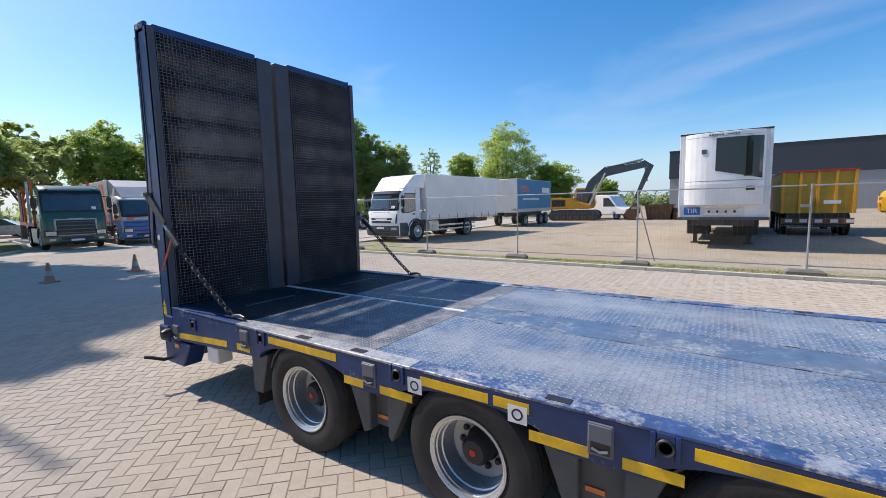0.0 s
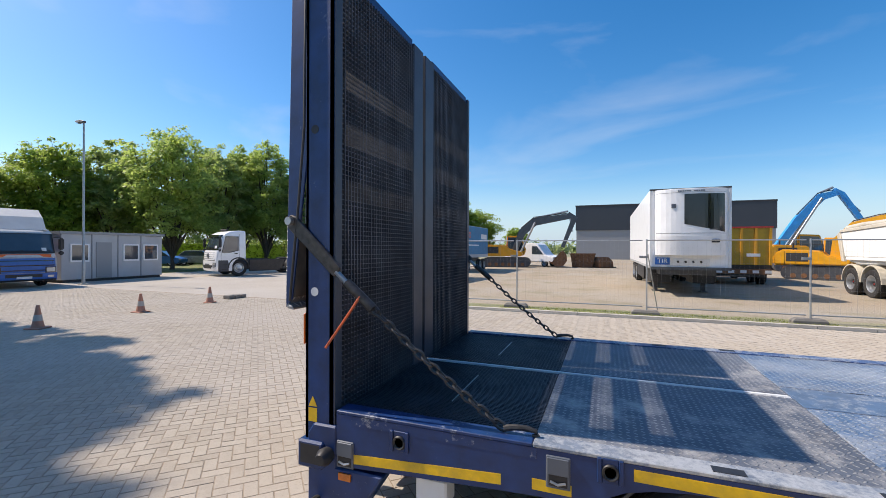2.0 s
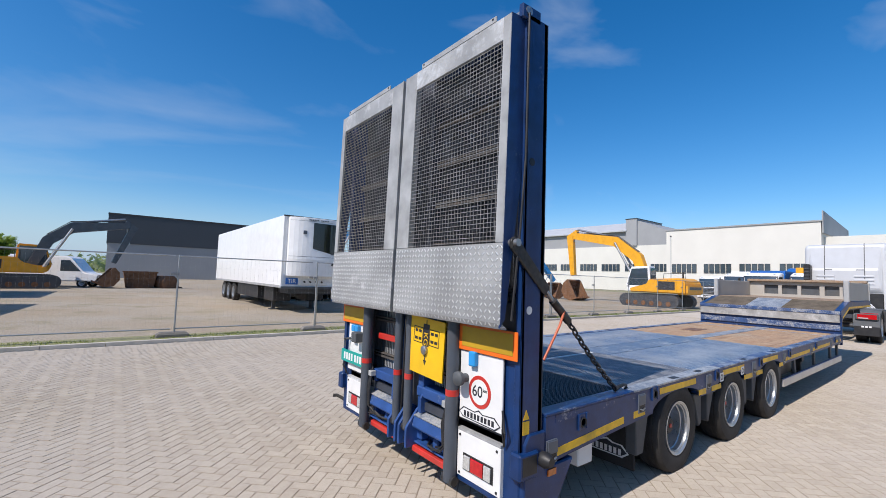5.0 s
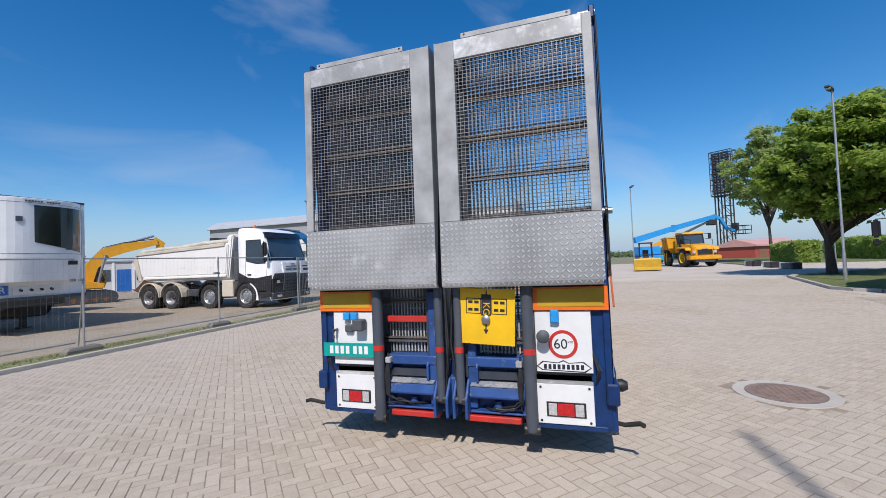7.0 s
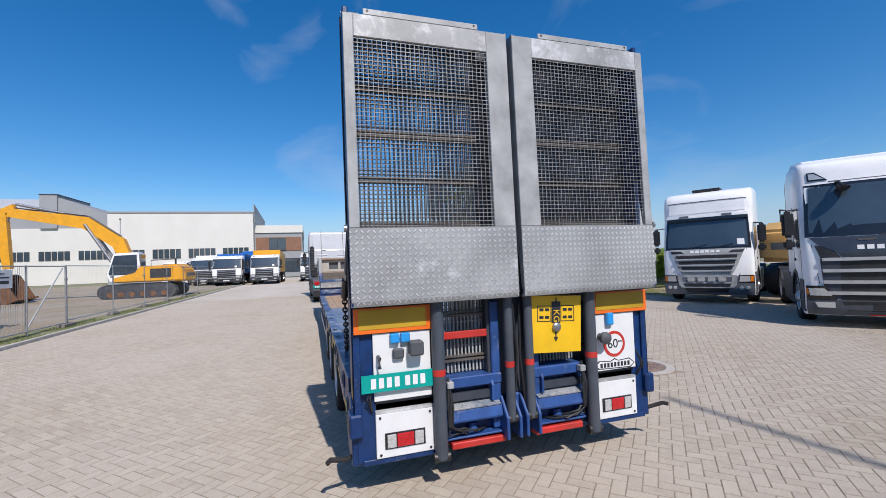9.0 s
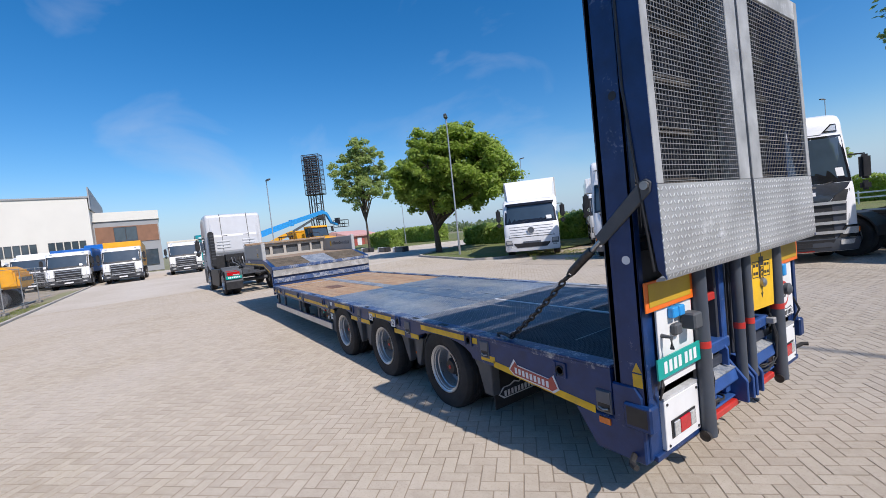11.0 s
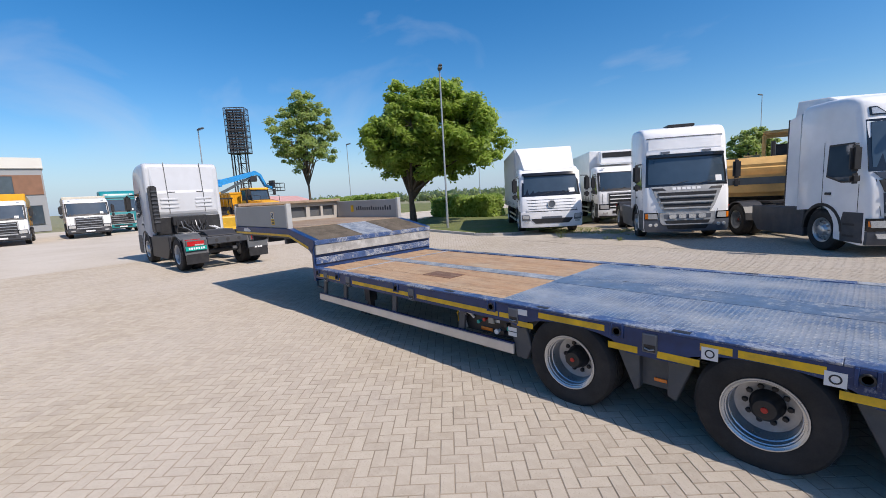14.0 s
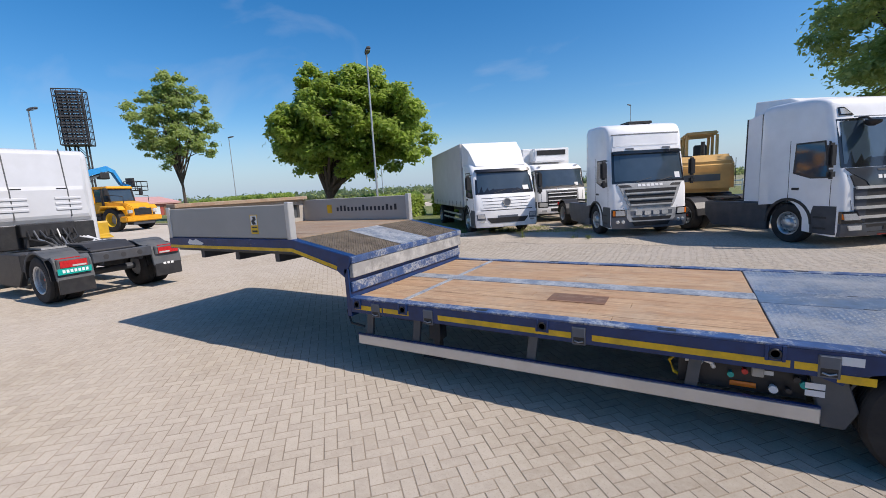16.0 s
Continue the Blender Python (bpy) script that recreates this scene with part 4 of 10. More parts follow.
# rear corners of the frame
for s in (-1, 1):
    a, b = sorted((s * 1.10, s * 1.272))
    part("rear_corner", P([(-0.16, 0.72), (-0.002, 0.72), (-0.002, 0.49), (0.30, 0.49), (0.14, 0.25), (-0.20, 0.25), (-0.20, 0.66)], "y", a, b), "blue", trailer, bevel=0.01)
    part("rear_bracket", B((-0.26, -0.08, min(s * 1.2, s * 1.29), max(s * 1.2, s * 1.29), 0.46, 0.62)), "blue", trailer, "", 0.012)
    part("bracket_recess", B((-0.235, -0.105, *sorted((s * 1.289, s * 1.2915)), 0.49, 0.60)), "black", trailer)
    part("side_marker", B((0.02, 0.10, min(s * 1.272, s * 1.282), max(s * 1.272, s * 1.282), 0.43, 0.47)), "amber", trailer)
    part("marker_arm", T([(-0.1, s * 1.2, 0.30), (-0.14, s * 1.32, 0.29), (-0.2, s * 1.42, 0.33), (-0.24, s * 1.44, 0.33)], 0.018, 8), "rubber", trailer, smooth=True)
    if s < 0:
        part("buffer", lathe(bmesh.new(), [(0.02, 0), (0.045, 0.01), (0.05, 0.05), (0.03, 0.09), (0, 0.09)], 14, Matrix.Translation((-0.05, s * 1.27, 0.56)) @ Matrix.Diagonal((1, s, 1, 1))), "black", trailer, smooth=True)
part("white_box", B((0.46, 0.64, -1.2, -1.06, 0.35, 0.50)), "plate", trailer, "small white equipment box", 0.01)
part("rear_beam", B((-0.14, 0.02, -1.2, 1.2, 0.30, 0.74)), "blue", trailer, bevel=0.01)
# brand sign on the left rail: outlined field with plain bars
outline = [(0.93, 0.595), (0.865, 0.685), (0.835, 0.645), (0.505, 0.612), (0.465, 0.648), (0.42, 0.55), (0.475, 0.512), (0.505, 0.522), (0.88, 0.555)]
sign = part("brand_sign", P(outline, "y", 1.272, 1.276), "plate", trailer, "white-edged red sign on the side rail")
part("sign_field", P([(0.675 + (x - 0.675) * 0.94, 0.59 + (z - 0.59) * 0.82) for x, z in outline], "y", 1.276, 1.2775), "faded_red", sign)
bars("printed_bar", [(0.515 + q * 0.040, 0.540 + q * 0.040, 1.2775, 1.2785, 0.545 + q * 0.0036, 0.592 + q * 0.0036) for q in range(9)], "plate", sign)


# ---- loading ramps: an inner leaf and an outer leaf folded down behind it ----
def mesh_panel(bm, x0, x1, y0, y1, z0, z1, py, pz, w=0.004, gaps=(), deep=0.0):
    """Pressed grating: flat bars across, thin ones in the gaps, and upright ones between them."""
    z = z0 + pz / 2
    while z < z1:
        thin = any(a < z < b for a, b in gaps)
        box(bm, x1 - 0.004 if thin else x0, x1, y0, y1, z - w * (0.32 if thin else 0.5), z + w * (0.32 if thin else 0.5))
        z += pz
    y = y0 + py / 2
    while y < y1:
        box(bm, x0 + 0.001 - deep, x1 + (0.006 if deep else -0.001), y - w * 0.45, y + w * 0.45, z0, z1)
        y += py
    return bm


OUT = -0.358  # back face of the outer leaf at its head
LEAN = Matrix.Translation((0, 0, 3.36)) @ Matrix.Rotation(radians(1.2), 4, "Y") @ Matrix.Translation((0, 0, -3.36))
for s, a, b in ((-1, -1.230, -0.003), (1, 0.043, 1.264)):
    ramp_inner = new("loading_ramp")
    ramp_inner.parent = trailer
    inner_edge, outer_edge = (b, a - 0.026) if s < 0 else (a, b - 0.006)
    d = 1 if s < 0 else -1  # towards the middle of the trailer
    # inner leaf
    m0, m1 = sorted((outer_edge + d * 0.055, inner_edge - d * 0.185))
    part("leaf_post", B((-0.23, -0.03, *sorted((outer_edge, outer_edge + d * 0.012)), 0.60, 3.40), (-0.065, -0.03, *sorted((outer_edge, outer_edge + d * 0.055)), 0.60, 3.40), (-0.23, -0.205, *sorted((outer_edge, outer_edge + d * 0.055)), 0.60, 3.40)), "blue", ramp_inner, "", 0.004)
    part("leaf_post", B((-0.185, -0.03, *sorted((inner_edge - d * 0.185, inner_edge)), 0.60, 3.40)), "post", ramp_inner, "", 0.006)
    part("leaf_trim", B((-0.03, -0.022, *sorted((outer_edge + d * 0.002, outer_edge + d * 0.06)), 0.66, 3.40)), "post", ramp_inner)
    part("leaf_rail", B((-0.20, -0.045, m0, m1, 3.36, 3.43)), "blue", ramp_inner, "", 0.006)
    part("leaf_rail", B((-0.20, -0.045, m0, m1, 0.60, 0.66)), "post", ramp_inner)
    ww = (m1 - m0)
    g = bmesh.new()
    slots = ((2.045, 2.155), (2.365, 2.515), (2.70, 2.805))
    mesh_panel(g, -0.062, -0.034, m0, m1, 0.66, 3.36, 0.0335, 0.030, 0.0048, slots, 0.035)
    part("leaf_grating", g, "mesh", ramp_inner, "dark steel grating")
    part("leaf_backing", B((-0.20, -0.19, *sorted((outer_edge + d * 0.02, outer_edge + d * 0.60)), 0.62, 1.52)), "chassis", ramp_inner)
    for q in range(7):
        z = 0.90 + q * 0.343
        part("leaf_rung", B((-0.13, -0.072, m0, m1, z - 0.022, z - 0.004), (-0.13, -0.072, m0, m1, z + 0.010, z + 0.022)), "rung", ramp_inner)
    # outer leaf: a wedge that thins towards its foot, leaning a little away
    before_outer = set(ramp_inner.children)
    outer_edge = a if s < 0 else b
    n0, n1 = sorted((outer_edge + d * 0.07, inner_edge - d * 0.17))
    part("leaf_post", B((OUT, OUT + 0.025, *sorted((outer_edge, outer_edge + d * 0.07)), 1.886, 3.36)), "galv", ramp_inner, "", 0.004)
    wedge = [(OUT + 0.002, 3.365), (-0.212, 3.375), (-0.200, 2.45), (OUT + 0.045, 1.42), (OUT + 0.002, 1.365)]
    part("leaf_side", P(wedge, "y", *sorted((outer_edge - d * 0.001, outer_edge + d * 0.014))), "blue", ramp_inner, "", 0.003)
    part("leaf_side", P(wedge, "y", *sorted((inner_edge - d * 0.012, inner_edge - d * 0.002))), "galv", ramp_inner)
    part("leaf_underplate", P([(-0.288, 1.88), (-0.280, 1.88), (OUT + 0.052, 1.43), (OUT + 0.042, 1.43)], "y", *sorted((outer_edge + d * 0.016, inner_edge - d * 0.016))), "dusty_mesh", ramp_inner, "dusty grey underside of the leaf's foot")
    part("leaf_post", B((OUT, OUT + 0.06, *sorted((inner_edge - d * 0.17, inner_edge)), 1.886, 3.36)), "galv", ramp_inner, "", 0.004)
    part("leaf_rail", B((OUT, OUT + 0.025, n0, n1, 3.20, 3.36)), "galv_scuff", ramp_inner, "", 0.004)
    part("leaf_plate", P([(OUT + 0.015, 1.885), (OUT + 0.022, 1.885), (OUT + 0.022, 1.39), (OUT + 0.06, 1.365), (OUT + 0.06, 1.355), (OUT + 0.015, 1.36), (OUT, 1.395), (OUT, 1.885)], "y", a, b), "galv_chq", ramp_inner, "galvanised chequer-plate foot of the leaf")
    part("leaf_lip", B((OUT, OUT + 0.015, *sorted((outer_edge + d * 0.14, inner_edge - d * 0.232)), 3.36, 3.405)), "galv", ramp_inner, "", 0.004)
    lip_y = (outer_edge + d * 0.17, inner_edge - d * 0.262)
    for q in lip_y:
        part("lip_hole", T([(OUT - 0.0012, q, 3.388), (OUT + 0.001, q, 3.388)], 0.009, 10), "black", ramp_inner)
    g = bmesh.new()
    mesh_panel(g, OUT + 0.008, OUT + 0.012, n0, n1, 1.885, 3.20, 0.0335, 0.030, 0.0038)
    part("leaf_grating", g, "wire", ramp_inner, "grey steel wire grating")
    for ob in ramp_inner.children:
        if ob not in before_outer:
            ob.matrix_basis = LEAN @ ob.matrix_basis
    outer_edge = a - 0.026 if s < 0 else b - 0.006
    part("hinge", B((-0.28, -0.10, outer_edge + d * 0.02 - 0.02, outer_edge + d * 0.02 + 0.02, 3.36, 3.46)), "blue", ramp_inner, "", 0.008)
    part("hinge", T([(-0.22, outer_edge - d * 0.004, 3.42), (-0.22, outer_edge + d * 0.12, 3.42)], 0.03, 12), "steel", ramp_inner, smooth=True)
    # cable along the leaf
    part("cable", T([(-0.225, outer_edge - d * 0.008, 3.40), (-0.232, outer_edge - d * 0.010, 2.9), (-0.236, outer_edge - d * 0.010, 2.45), (-0.275, outer_edge - d * 0.012, 2.0), (OUT + 0.02, outer_edge - d * 0.010, 1.42)], 0.008, 6), "black", ramp_inner)
    for z in (1.48, 2.43):
        part("sticker", lathe(bmesh.new(), [(0.026, 0), (0.026, 0.002), (0, 0.002)], 18, Matrix.Translation((-0.165, outer_edge, z)) @ Matrix.Diagonal((1, s, 1, 1))), "plate" if z < 2 else "black", ramp_inner)
    wl2 = part("warning_sticker", B((-0.205, -0.145, *sorted((outer_edge, outer_edge - d * 0.002)), 0.72, 0.80)), "tape", ramp_inner, "yellow warning triangle sticker")
    part("warning_triangle", P([(-0.205, 0.81), (-0.145, 0.81), (-0.175, 0.87)], "y", outer_edge - d * 0.0005, outer_edge - d * 0.002), "tape", ramp_inner)
    # tension strut from the leaf to the deck: flat arm, turnbuckle lever, chain and hook
    yy = s * 1.262
    arm = P([(-0.36, 1.91), (-0.33, 1.935), (-0.29, 1.92), (0.02, 1.63), (0.0, 1.575), (-0.03, 1.575), (-0.35, 1.855)], "y", yy - 0.012, yy + 0.012)
    strut = part("tension_arm", arm, "guard" if s > 0 else "chain", ramp_inner, "", 0.006)
    part("pin", T([(-0.325, yy - 0.04, 1.895), (-0.325, yy + 0.03, 1.895)], 0.024, 12), "steel", strut, smooth=True)
    part("eye_bolt", T([(-0.01, yy, 1.60), (0.07, yy, 1.53)], 0.016, 8), "steel", strut)
    part("tensioner", T([(0.06, yy, 1.54), (0.16, yy, 1.46), (0.23, yy, 1.40)], 0.028, 10), "chain", strut, smooth=True)
    if s < 0:
        part("tension_lever", T([(0.16, yy - 0.02, 1.47), (0.10, yy - 0.03, 1.38), (-0.06, yy - 0.03, 1.17)], 0.008, 8), "lever", strut, "worn orange tension lever")
    p0, p1 = Vector((0.22, yy, 1.41)), Vector((0.95, s * 1.20, 0.835))
    nl = 17
    for q in range(nl):
        c = p0.lerp(p1, (q + 0.5) / nl) - Vector((0, 0, 0.02 * math.sin(math.pi * (q + 0.5) / nl)))
        dr = (p1 - p0).normalized()
        u, w = frame_of(dr)
        side = u if q % 2 else w
        pts = []
        for k in range(13):
            t = 2 * math.pi * k / 12
            pts.append(c + dr * 0.036 * math.cos(t) + side * 0.018 * math.sin(t))
        part("chain_link", T(pts, 0.0075, 6), "chain", strut)
    hk = [p1 + Vector(v) for v in ((0, 0, 0), (0.05, 0, 0.012), (0.11, 0, 0.018), (0.16, 0, 0.008), (0.17, 0, -0.008), (0.14, 0, -0.015))]
    part("deck_hook", T(hk, 0.018, 8, 0.008), "chain" if s < 0 else "chain", strut, smooth=True)

# stern: white boards with lamps, hydraulic rams, yellow weight plate
before_stern = set(trailer.children)
for s in (-1, 1):
    def yy(a, b):
        return tuple(sorted((s * a, s * b)))
    part("rear_post", B((-0.27, -0.14, *yy(1.10, 1.235), 0.27, 1.34)), "blue", trailer, bevel=0.006)
    part("reflector_board", B((-0.315, -0.305, *yy(0.69, 1.245), 1.165, 1.345)), "orange", trailer, "orange-edged reflector board", 0.003)
    part("reflector_field", B((-0.318, -0.316, *yy(0.73, 1.21), 1.195, 1.33)), "ochre", trailer)
    bd = part("white_board", B((-0.30, -0.285, *yy(0.70, 1.115), 0.69, 1.16)), "plate", trailer, "white painted back board", 0.003)
    lb = part("lamp_box", B((-0.30, -0.16, *yy(0.69, 1.11), 0.295, 0.60)), "plate", trailer, "white lamp housing", 0.004)
    part("lamp_lid", B((-0.30, -0.15, *yy(0.69, 1.11), 0.602, 0.62)), "galv_scuff", lb)
    part("lamp_surround", B((-0.306, -0.3005, *yy(0.76, 1.05), 0.355, 0.465)), "black", lb)
    part("rear_lamp", B((-0.318, -0.306, *yy(0.845, 0.965), 0.365, 0.455)), "red_lamp", lb, "red rear lamp lens", 0.003)
    part("rear_lamp", B((-0.318, -0.306, *yy(0.775, 0.838), 0.365, 0.455)), "clear_lamp", lb, "clear lamp lens", 0.003)
    part("rear_lamp", B((-0.318, -0.306, *yy(0.972, 1.035), 0.365, 0.455)), "clear_lamp", lb, "clear lamp lens", 0.003)
    part("rear_sill", B((-0.29, -0.12, *yy(0.66, 1.2), 0.255, 0.292)), "blue", trailer, bevel=0.004)
    for q in ((0.72, 0.32), (1.08, 0.32), (0.72, 0.575), (1.08, 0.575)):
        part("bolt", lathe(bmesh.new(), [(0.009, 0), (0.009, -0.005), (0, -0.005)], 8, Matrix.Translation((-0.3005, s * q[0], q[1])) @ Matrix.Rotation(radians(-90), 4, "Z")), "black", lb)
    # ram tubes, with red bands
    for y, z0, z1, r in ((0.65, 0.24, 1.36, 0.048), (0.085, 0.43, 1.36, 0.036)):
        rm = part("hydraulic_ram", T([(-0.33, s * y, z0), (-0.33, s * y, z1)], r, 18), "ram", trailer, "dark grey hydraulic ram with a red band", smooth=True)
        part("red_band", T([(-0.33, s * y, 0.83), (-0.33, s * y, 0.875)], r + 0.0015, 18), "redp", rm, smooth=True)
        part("ram_foot", T([(-0.33, s * y - 0.06, z0 + 0.01), (-0.33, s * y + 0.06, z0 + 0.01)], 0.035, 12), "chain", rm, smooth=True)
    for e in (0.03, 0.135):
        part("clevis_plate", P([(-0.38, 0.30), (-0.12, 0.30), (-0.12, 0.62), (-0.27, 0.60), (-0.38, 0.46)], "y", *yy(e - 0.012, e + 0.012)), "stern_blue_lit", trailer, "", 0.006)
    part("step_bracket", P([(-0.26, 0.76), (-0.30, 0.70), (-0.30, 0.58), (-0.12, 0.60), (-0.12, 0.76)], "y", *yy(0.205, 0.225)), "stern_blue_lit", trailer, "", 0.004)
    part("step_frame", B((-0.28, -0.10, *yy(0.13, 0.60), 0.70, 0.78)), "stern_blue_lit", trailer, "", 0.008)
    part("step_frame", P([(-0.20, 0.44), (-0.12, 0.44), (-0.12, 0.60), (-0.31, 0.55), (-0.33, 0.47), (-0.31, 0.455)], "y", *yy(0.15, 0.60)), "stern_blue_lit", trailer, "", 0.008)
    part("step_top", P([(-0.315, 0.552), (-0.12, 0.602), (-0.12, 0.610), (-0.318, 0.560)], "y", *yy(0.16, 0.59)), "pale_rub", trailer)
    part("lower_shelf", B((-0.30, -0.10, *yy(0.15, 0.60), 0.335, 0.35)), "stern_blue_lit", trailer, "", 0.004)
    part("shelf_boss", T([(-0.23, s * 0.37, 0.35), (-0.23, s * 0.37, 0.42)], 0.045, 14, 0.03), "stern_blue_lit", trailer)
    part("stern_arm", B((-0.27, -0.10, *yy(0.135, 0.205), 0.36, 1.33)), "stern_blue_lit", trailer, "", 0.008)
    part("stern_arm", B((-0.26, -0.10, *yy(0.57, 0.61), 0.30, 0.76)), "stern_blue_lit", trailer, "", 0.008)
    part("red_bumper", B((-0.31, -0.22, *yy(0.13, 0.56), 0.268, 0.315)), "redp", trailer, "scuffed red bumper bar", 0.006)
    part("valve_box", B((-0.34, -0.28, *yy(0.54, 0.59), 0.72, 0.77)), "galv", trailer, "", 0.006)
    for q in range(4):
        y0 = 0.24 + q * 0.07
        j = [random.uniform(-0.035, 0.035) for _ in range(6)]
        part("hydraulic_hose", T([(-0.20, s * y0, 0.36), (-0.29, s * (y0 + 0.05 + j[0]), 0.36 + abs(j[1])), (-0.32, s * (y0 + 0.12 + j[2]), 0.39 + j[3]), (-0.31, s * (0.50 + 0.02 * q), 0.37 + abs(j[4]) + 0.02 * q), (-0.33, s * (0.585 - 0.008 * q), 0.45), (-0.34, s * (0.59 - 0.012 * q), 0.62 + j[5]), (-0.30, s * 0.575, 0.80)], 0.008, 7), "black", trailer, smooth=True)
    for q in range(2):
        part("cable", T([(-0.29, s * 1.13, 0.62), (-0.33, s * (1.15 + 0.02 * q), 0.72), (-0.30, s * 1.12, 0.84)], 0.007, 6), "black", trailer)
part("stern_centre", B((-0.26, -0.12, -0.04, 0.04, 0.30, 0.60)), "stern_blue_lit", trailer, bevel=0.01)
for y in (-0.03, 0.03):
    part("stern_cable", T([(-0.3, y, 1.3), (-0.32, y * 0.4, 0.9), (-0.30, y * 2, 0.45), (-0.34, y, 0.3)], 0.009, 6), "black", trailer)
# grille behind the left stern, red bar, camera and sockets
for s in (-1, 1):
    for k in range(13):
        y = s * (0.225 + k * 0.030)
        part("grille_bar", B((-0.160, -0.145, y - 0.006, y + 0.006, 0.79, 1.345)), "galv", trailer)
    for z in (0.80, 0.985, 1.17):
        part("grille_tie", B((-0.142, -0.134, *sorted((s * 0.21, s * 0.60)), z - 0.006, z + 0.006)), "steel", trailer)
part("red_bar", B((-0.24, -0.20, 0.22, 0.60, 1.06, 1.115)), "redp", trailer, bevel=0.005)
wp = part("weight_plate", B((-0.345, -0.335, -0.555, -0.105, 0.90, 1.345)), "sign_yellow", trailer, "yellow weight plate with black markings")
bars("printed_bar", [(-0.347, -0.3455, -0.365, -0.285, 1.13, 1.30)] + [(-0.347, -0.3455, c - 0.018, c + 0.018, z, z + 0.022) for c in (-0.245, -0.195, -0.455, -0.405) for z in (1.165, 1.225)], "ink", wp)
for c in (-0.22, -0.43):
    bars("printed_line", [(-0.3465, -0.3455, c - 0.062, c + 0.062, z, z + 0.006) for z in (1.142, 1.262)] + [(-0.3465, -0.3455, c + e, c + e + 0.006, 1.142, 1.268) for e in (-0.062, 0.056)], "ink", wp)
bm = P([(-0.345, 1.02), (-0.325, 0.98), (-0.305, 1.02)], "x", -0.347, -0.3455)
box(bm, -0.347, -0.3455, -0.33, -0.32, 1.02, 1.09)
box(bm, -0.347, -0.3455, -0.33, -0.32, 1.29, 1.33)
part("printed_arrow", bm, "ink", wp)
part("plate_knob", lathe(bmesh.new(), [(0.035, 0), (0.035, 0.02), (0.02, 0.03), (0, 0.03)], 16, Matrix.Translation((-0.346, -0.325, 1.10)) @ Matrix.Rotation(radians(90), 4, "Z")), "steel", wp, smooth=True)
LOOK_BACK = Matrix.Rotation(radians(-90), 4, "Z") @ Matrix.Rotation(radians(90), 4, "X")
letters("writing", "KG", 0.075, "tape", wp, Matrix.Translation((-0.3485, -0.325, 1.185)) @ LOOK_BACK @ Matrix.Rotation(radians(-90), 4, "Z"))
wp.matrix_basis = Matrix.Translation((0, -0.33, 1.12)) @ Matrix.Rotation(radians(3), 4, "X") @ Matrix.Translation((0, 0.33, -1.12))
# number plate: its characters as bars
np_ = part("number_plate", B((-0.335, -0.325, 0.70, 1.205, 0.765, 0.885)), "teal", trailer, "teal plate with white bars")
bars("printed_bar", [(-0.337, -0.3355, 1.105 - q * 0.055 - (0.02 if q > 3 else 0), 1.14 - q * 0.055 - (0.02 if q > 3 else 0), 0.79, 0.86) for q in range(7)], "plate", np_)
for y in (0.855, 0.93):
    part("socket", B((-0.34, -0.30, y, y + 0.065, 1.09, 1.155)), "mblue", trailer, "blue socket", 0.006)
part("work_lamp", B((-0.40, -0.31, 0.77, 0.87, 1.00, 1.10)), "guard", trailer, bevel=0.01)
part("socket_cover", B((-0.34, -0.30, 0.90, 0.98, 0.98, 1.05)), "guard", trailer, bevel=0.01)
part("tap", T([(-0.30, 1.08, 1.0), (-0.36, 1.08, 1.0), (-0.36, 1.08, 0.93)], 0.014, 8), "guard", trailer, smooth=True)
part("socket", B((-0.34, -0.30, -0.885, -0.82, 1.07, 1.17)), "mblue", trailer, "", 0.008)
part("round_cap", lathe(bmesh.new(), [(0.03, 0), (0.03, 0.05), (0.048, 0.055), (0.05, 0.085), (0.03, 0.10), (0, 0.102)], 18, Matrix.Translation((-0.30, -0.765, 0.975)) @ Matrix.Rotation(radians(90), 4, "Z")), "guard", trailer, smooth=True)
sg = part("speed_sign", lathe(bmesh.new(), [(0.108, 0), (0.108, 0.003), (0.0, 0.003)], 32, Matrix.Translation((-0.30, -0.905, 0.905)) @ Matrix.Rotation(radians(90), 4, "Z")), "redp", trailer, "round white speed sign with a red rim")
part("sign_field", lathe(bmesh.new(), [(0.083, 0), (0.083, 0.002), (0.0, 0.002)], 32, Matrix.Translation((-0.303, -0.905, 0.905)) @ Matrix.Rotation(radians(90), 4, "Z")), "plate", sg)
letters("writing", "60", 0.105, "ink", sg, Matrix.Translation((-0.3055, -0.887, 0.905)) @ LOOK_BACK)
letters("writing", "km", 0.032, "ink", sg, Matrix.Translation((-0.3055, -0.960, 0.925)) @ LOOK_BACK)
mk = [(-0.70, 0.735), (-0.745, 0.775), (-0.86, 0.765), (-0.90, 0.785), (-0.94, 0.765), (-1.05, 0.775), (-1.105, 0.73), (-1.06, 0.695), (-0.74, 0.705)]
mkp = part("printed_mark", P(mk, "x", -0.3025, -0.3005), "ink", trailer)
part("printed_field", P([(-0.90 + (y + 0.90) * 0.95, 0.735 + (z - 0.735) * 0.8) for y, z in mk], "x", -0.304, -0.3025), "plate", mkp)
bars("printed_bar", [(-0.3055, -0.304, -0.777 - q * 0.034, -0.755 - q * 0.034, 0.715, 0.752) for q in range(9)], "ink", mkp)

# the whole stern stands close behind the folded leaves
for ob in trailer.children:
    if ob not in before_stern:
        ob.matrix_basis = Matrix.Translation((0.06, 0, 0)) @ ob.matrix_basis


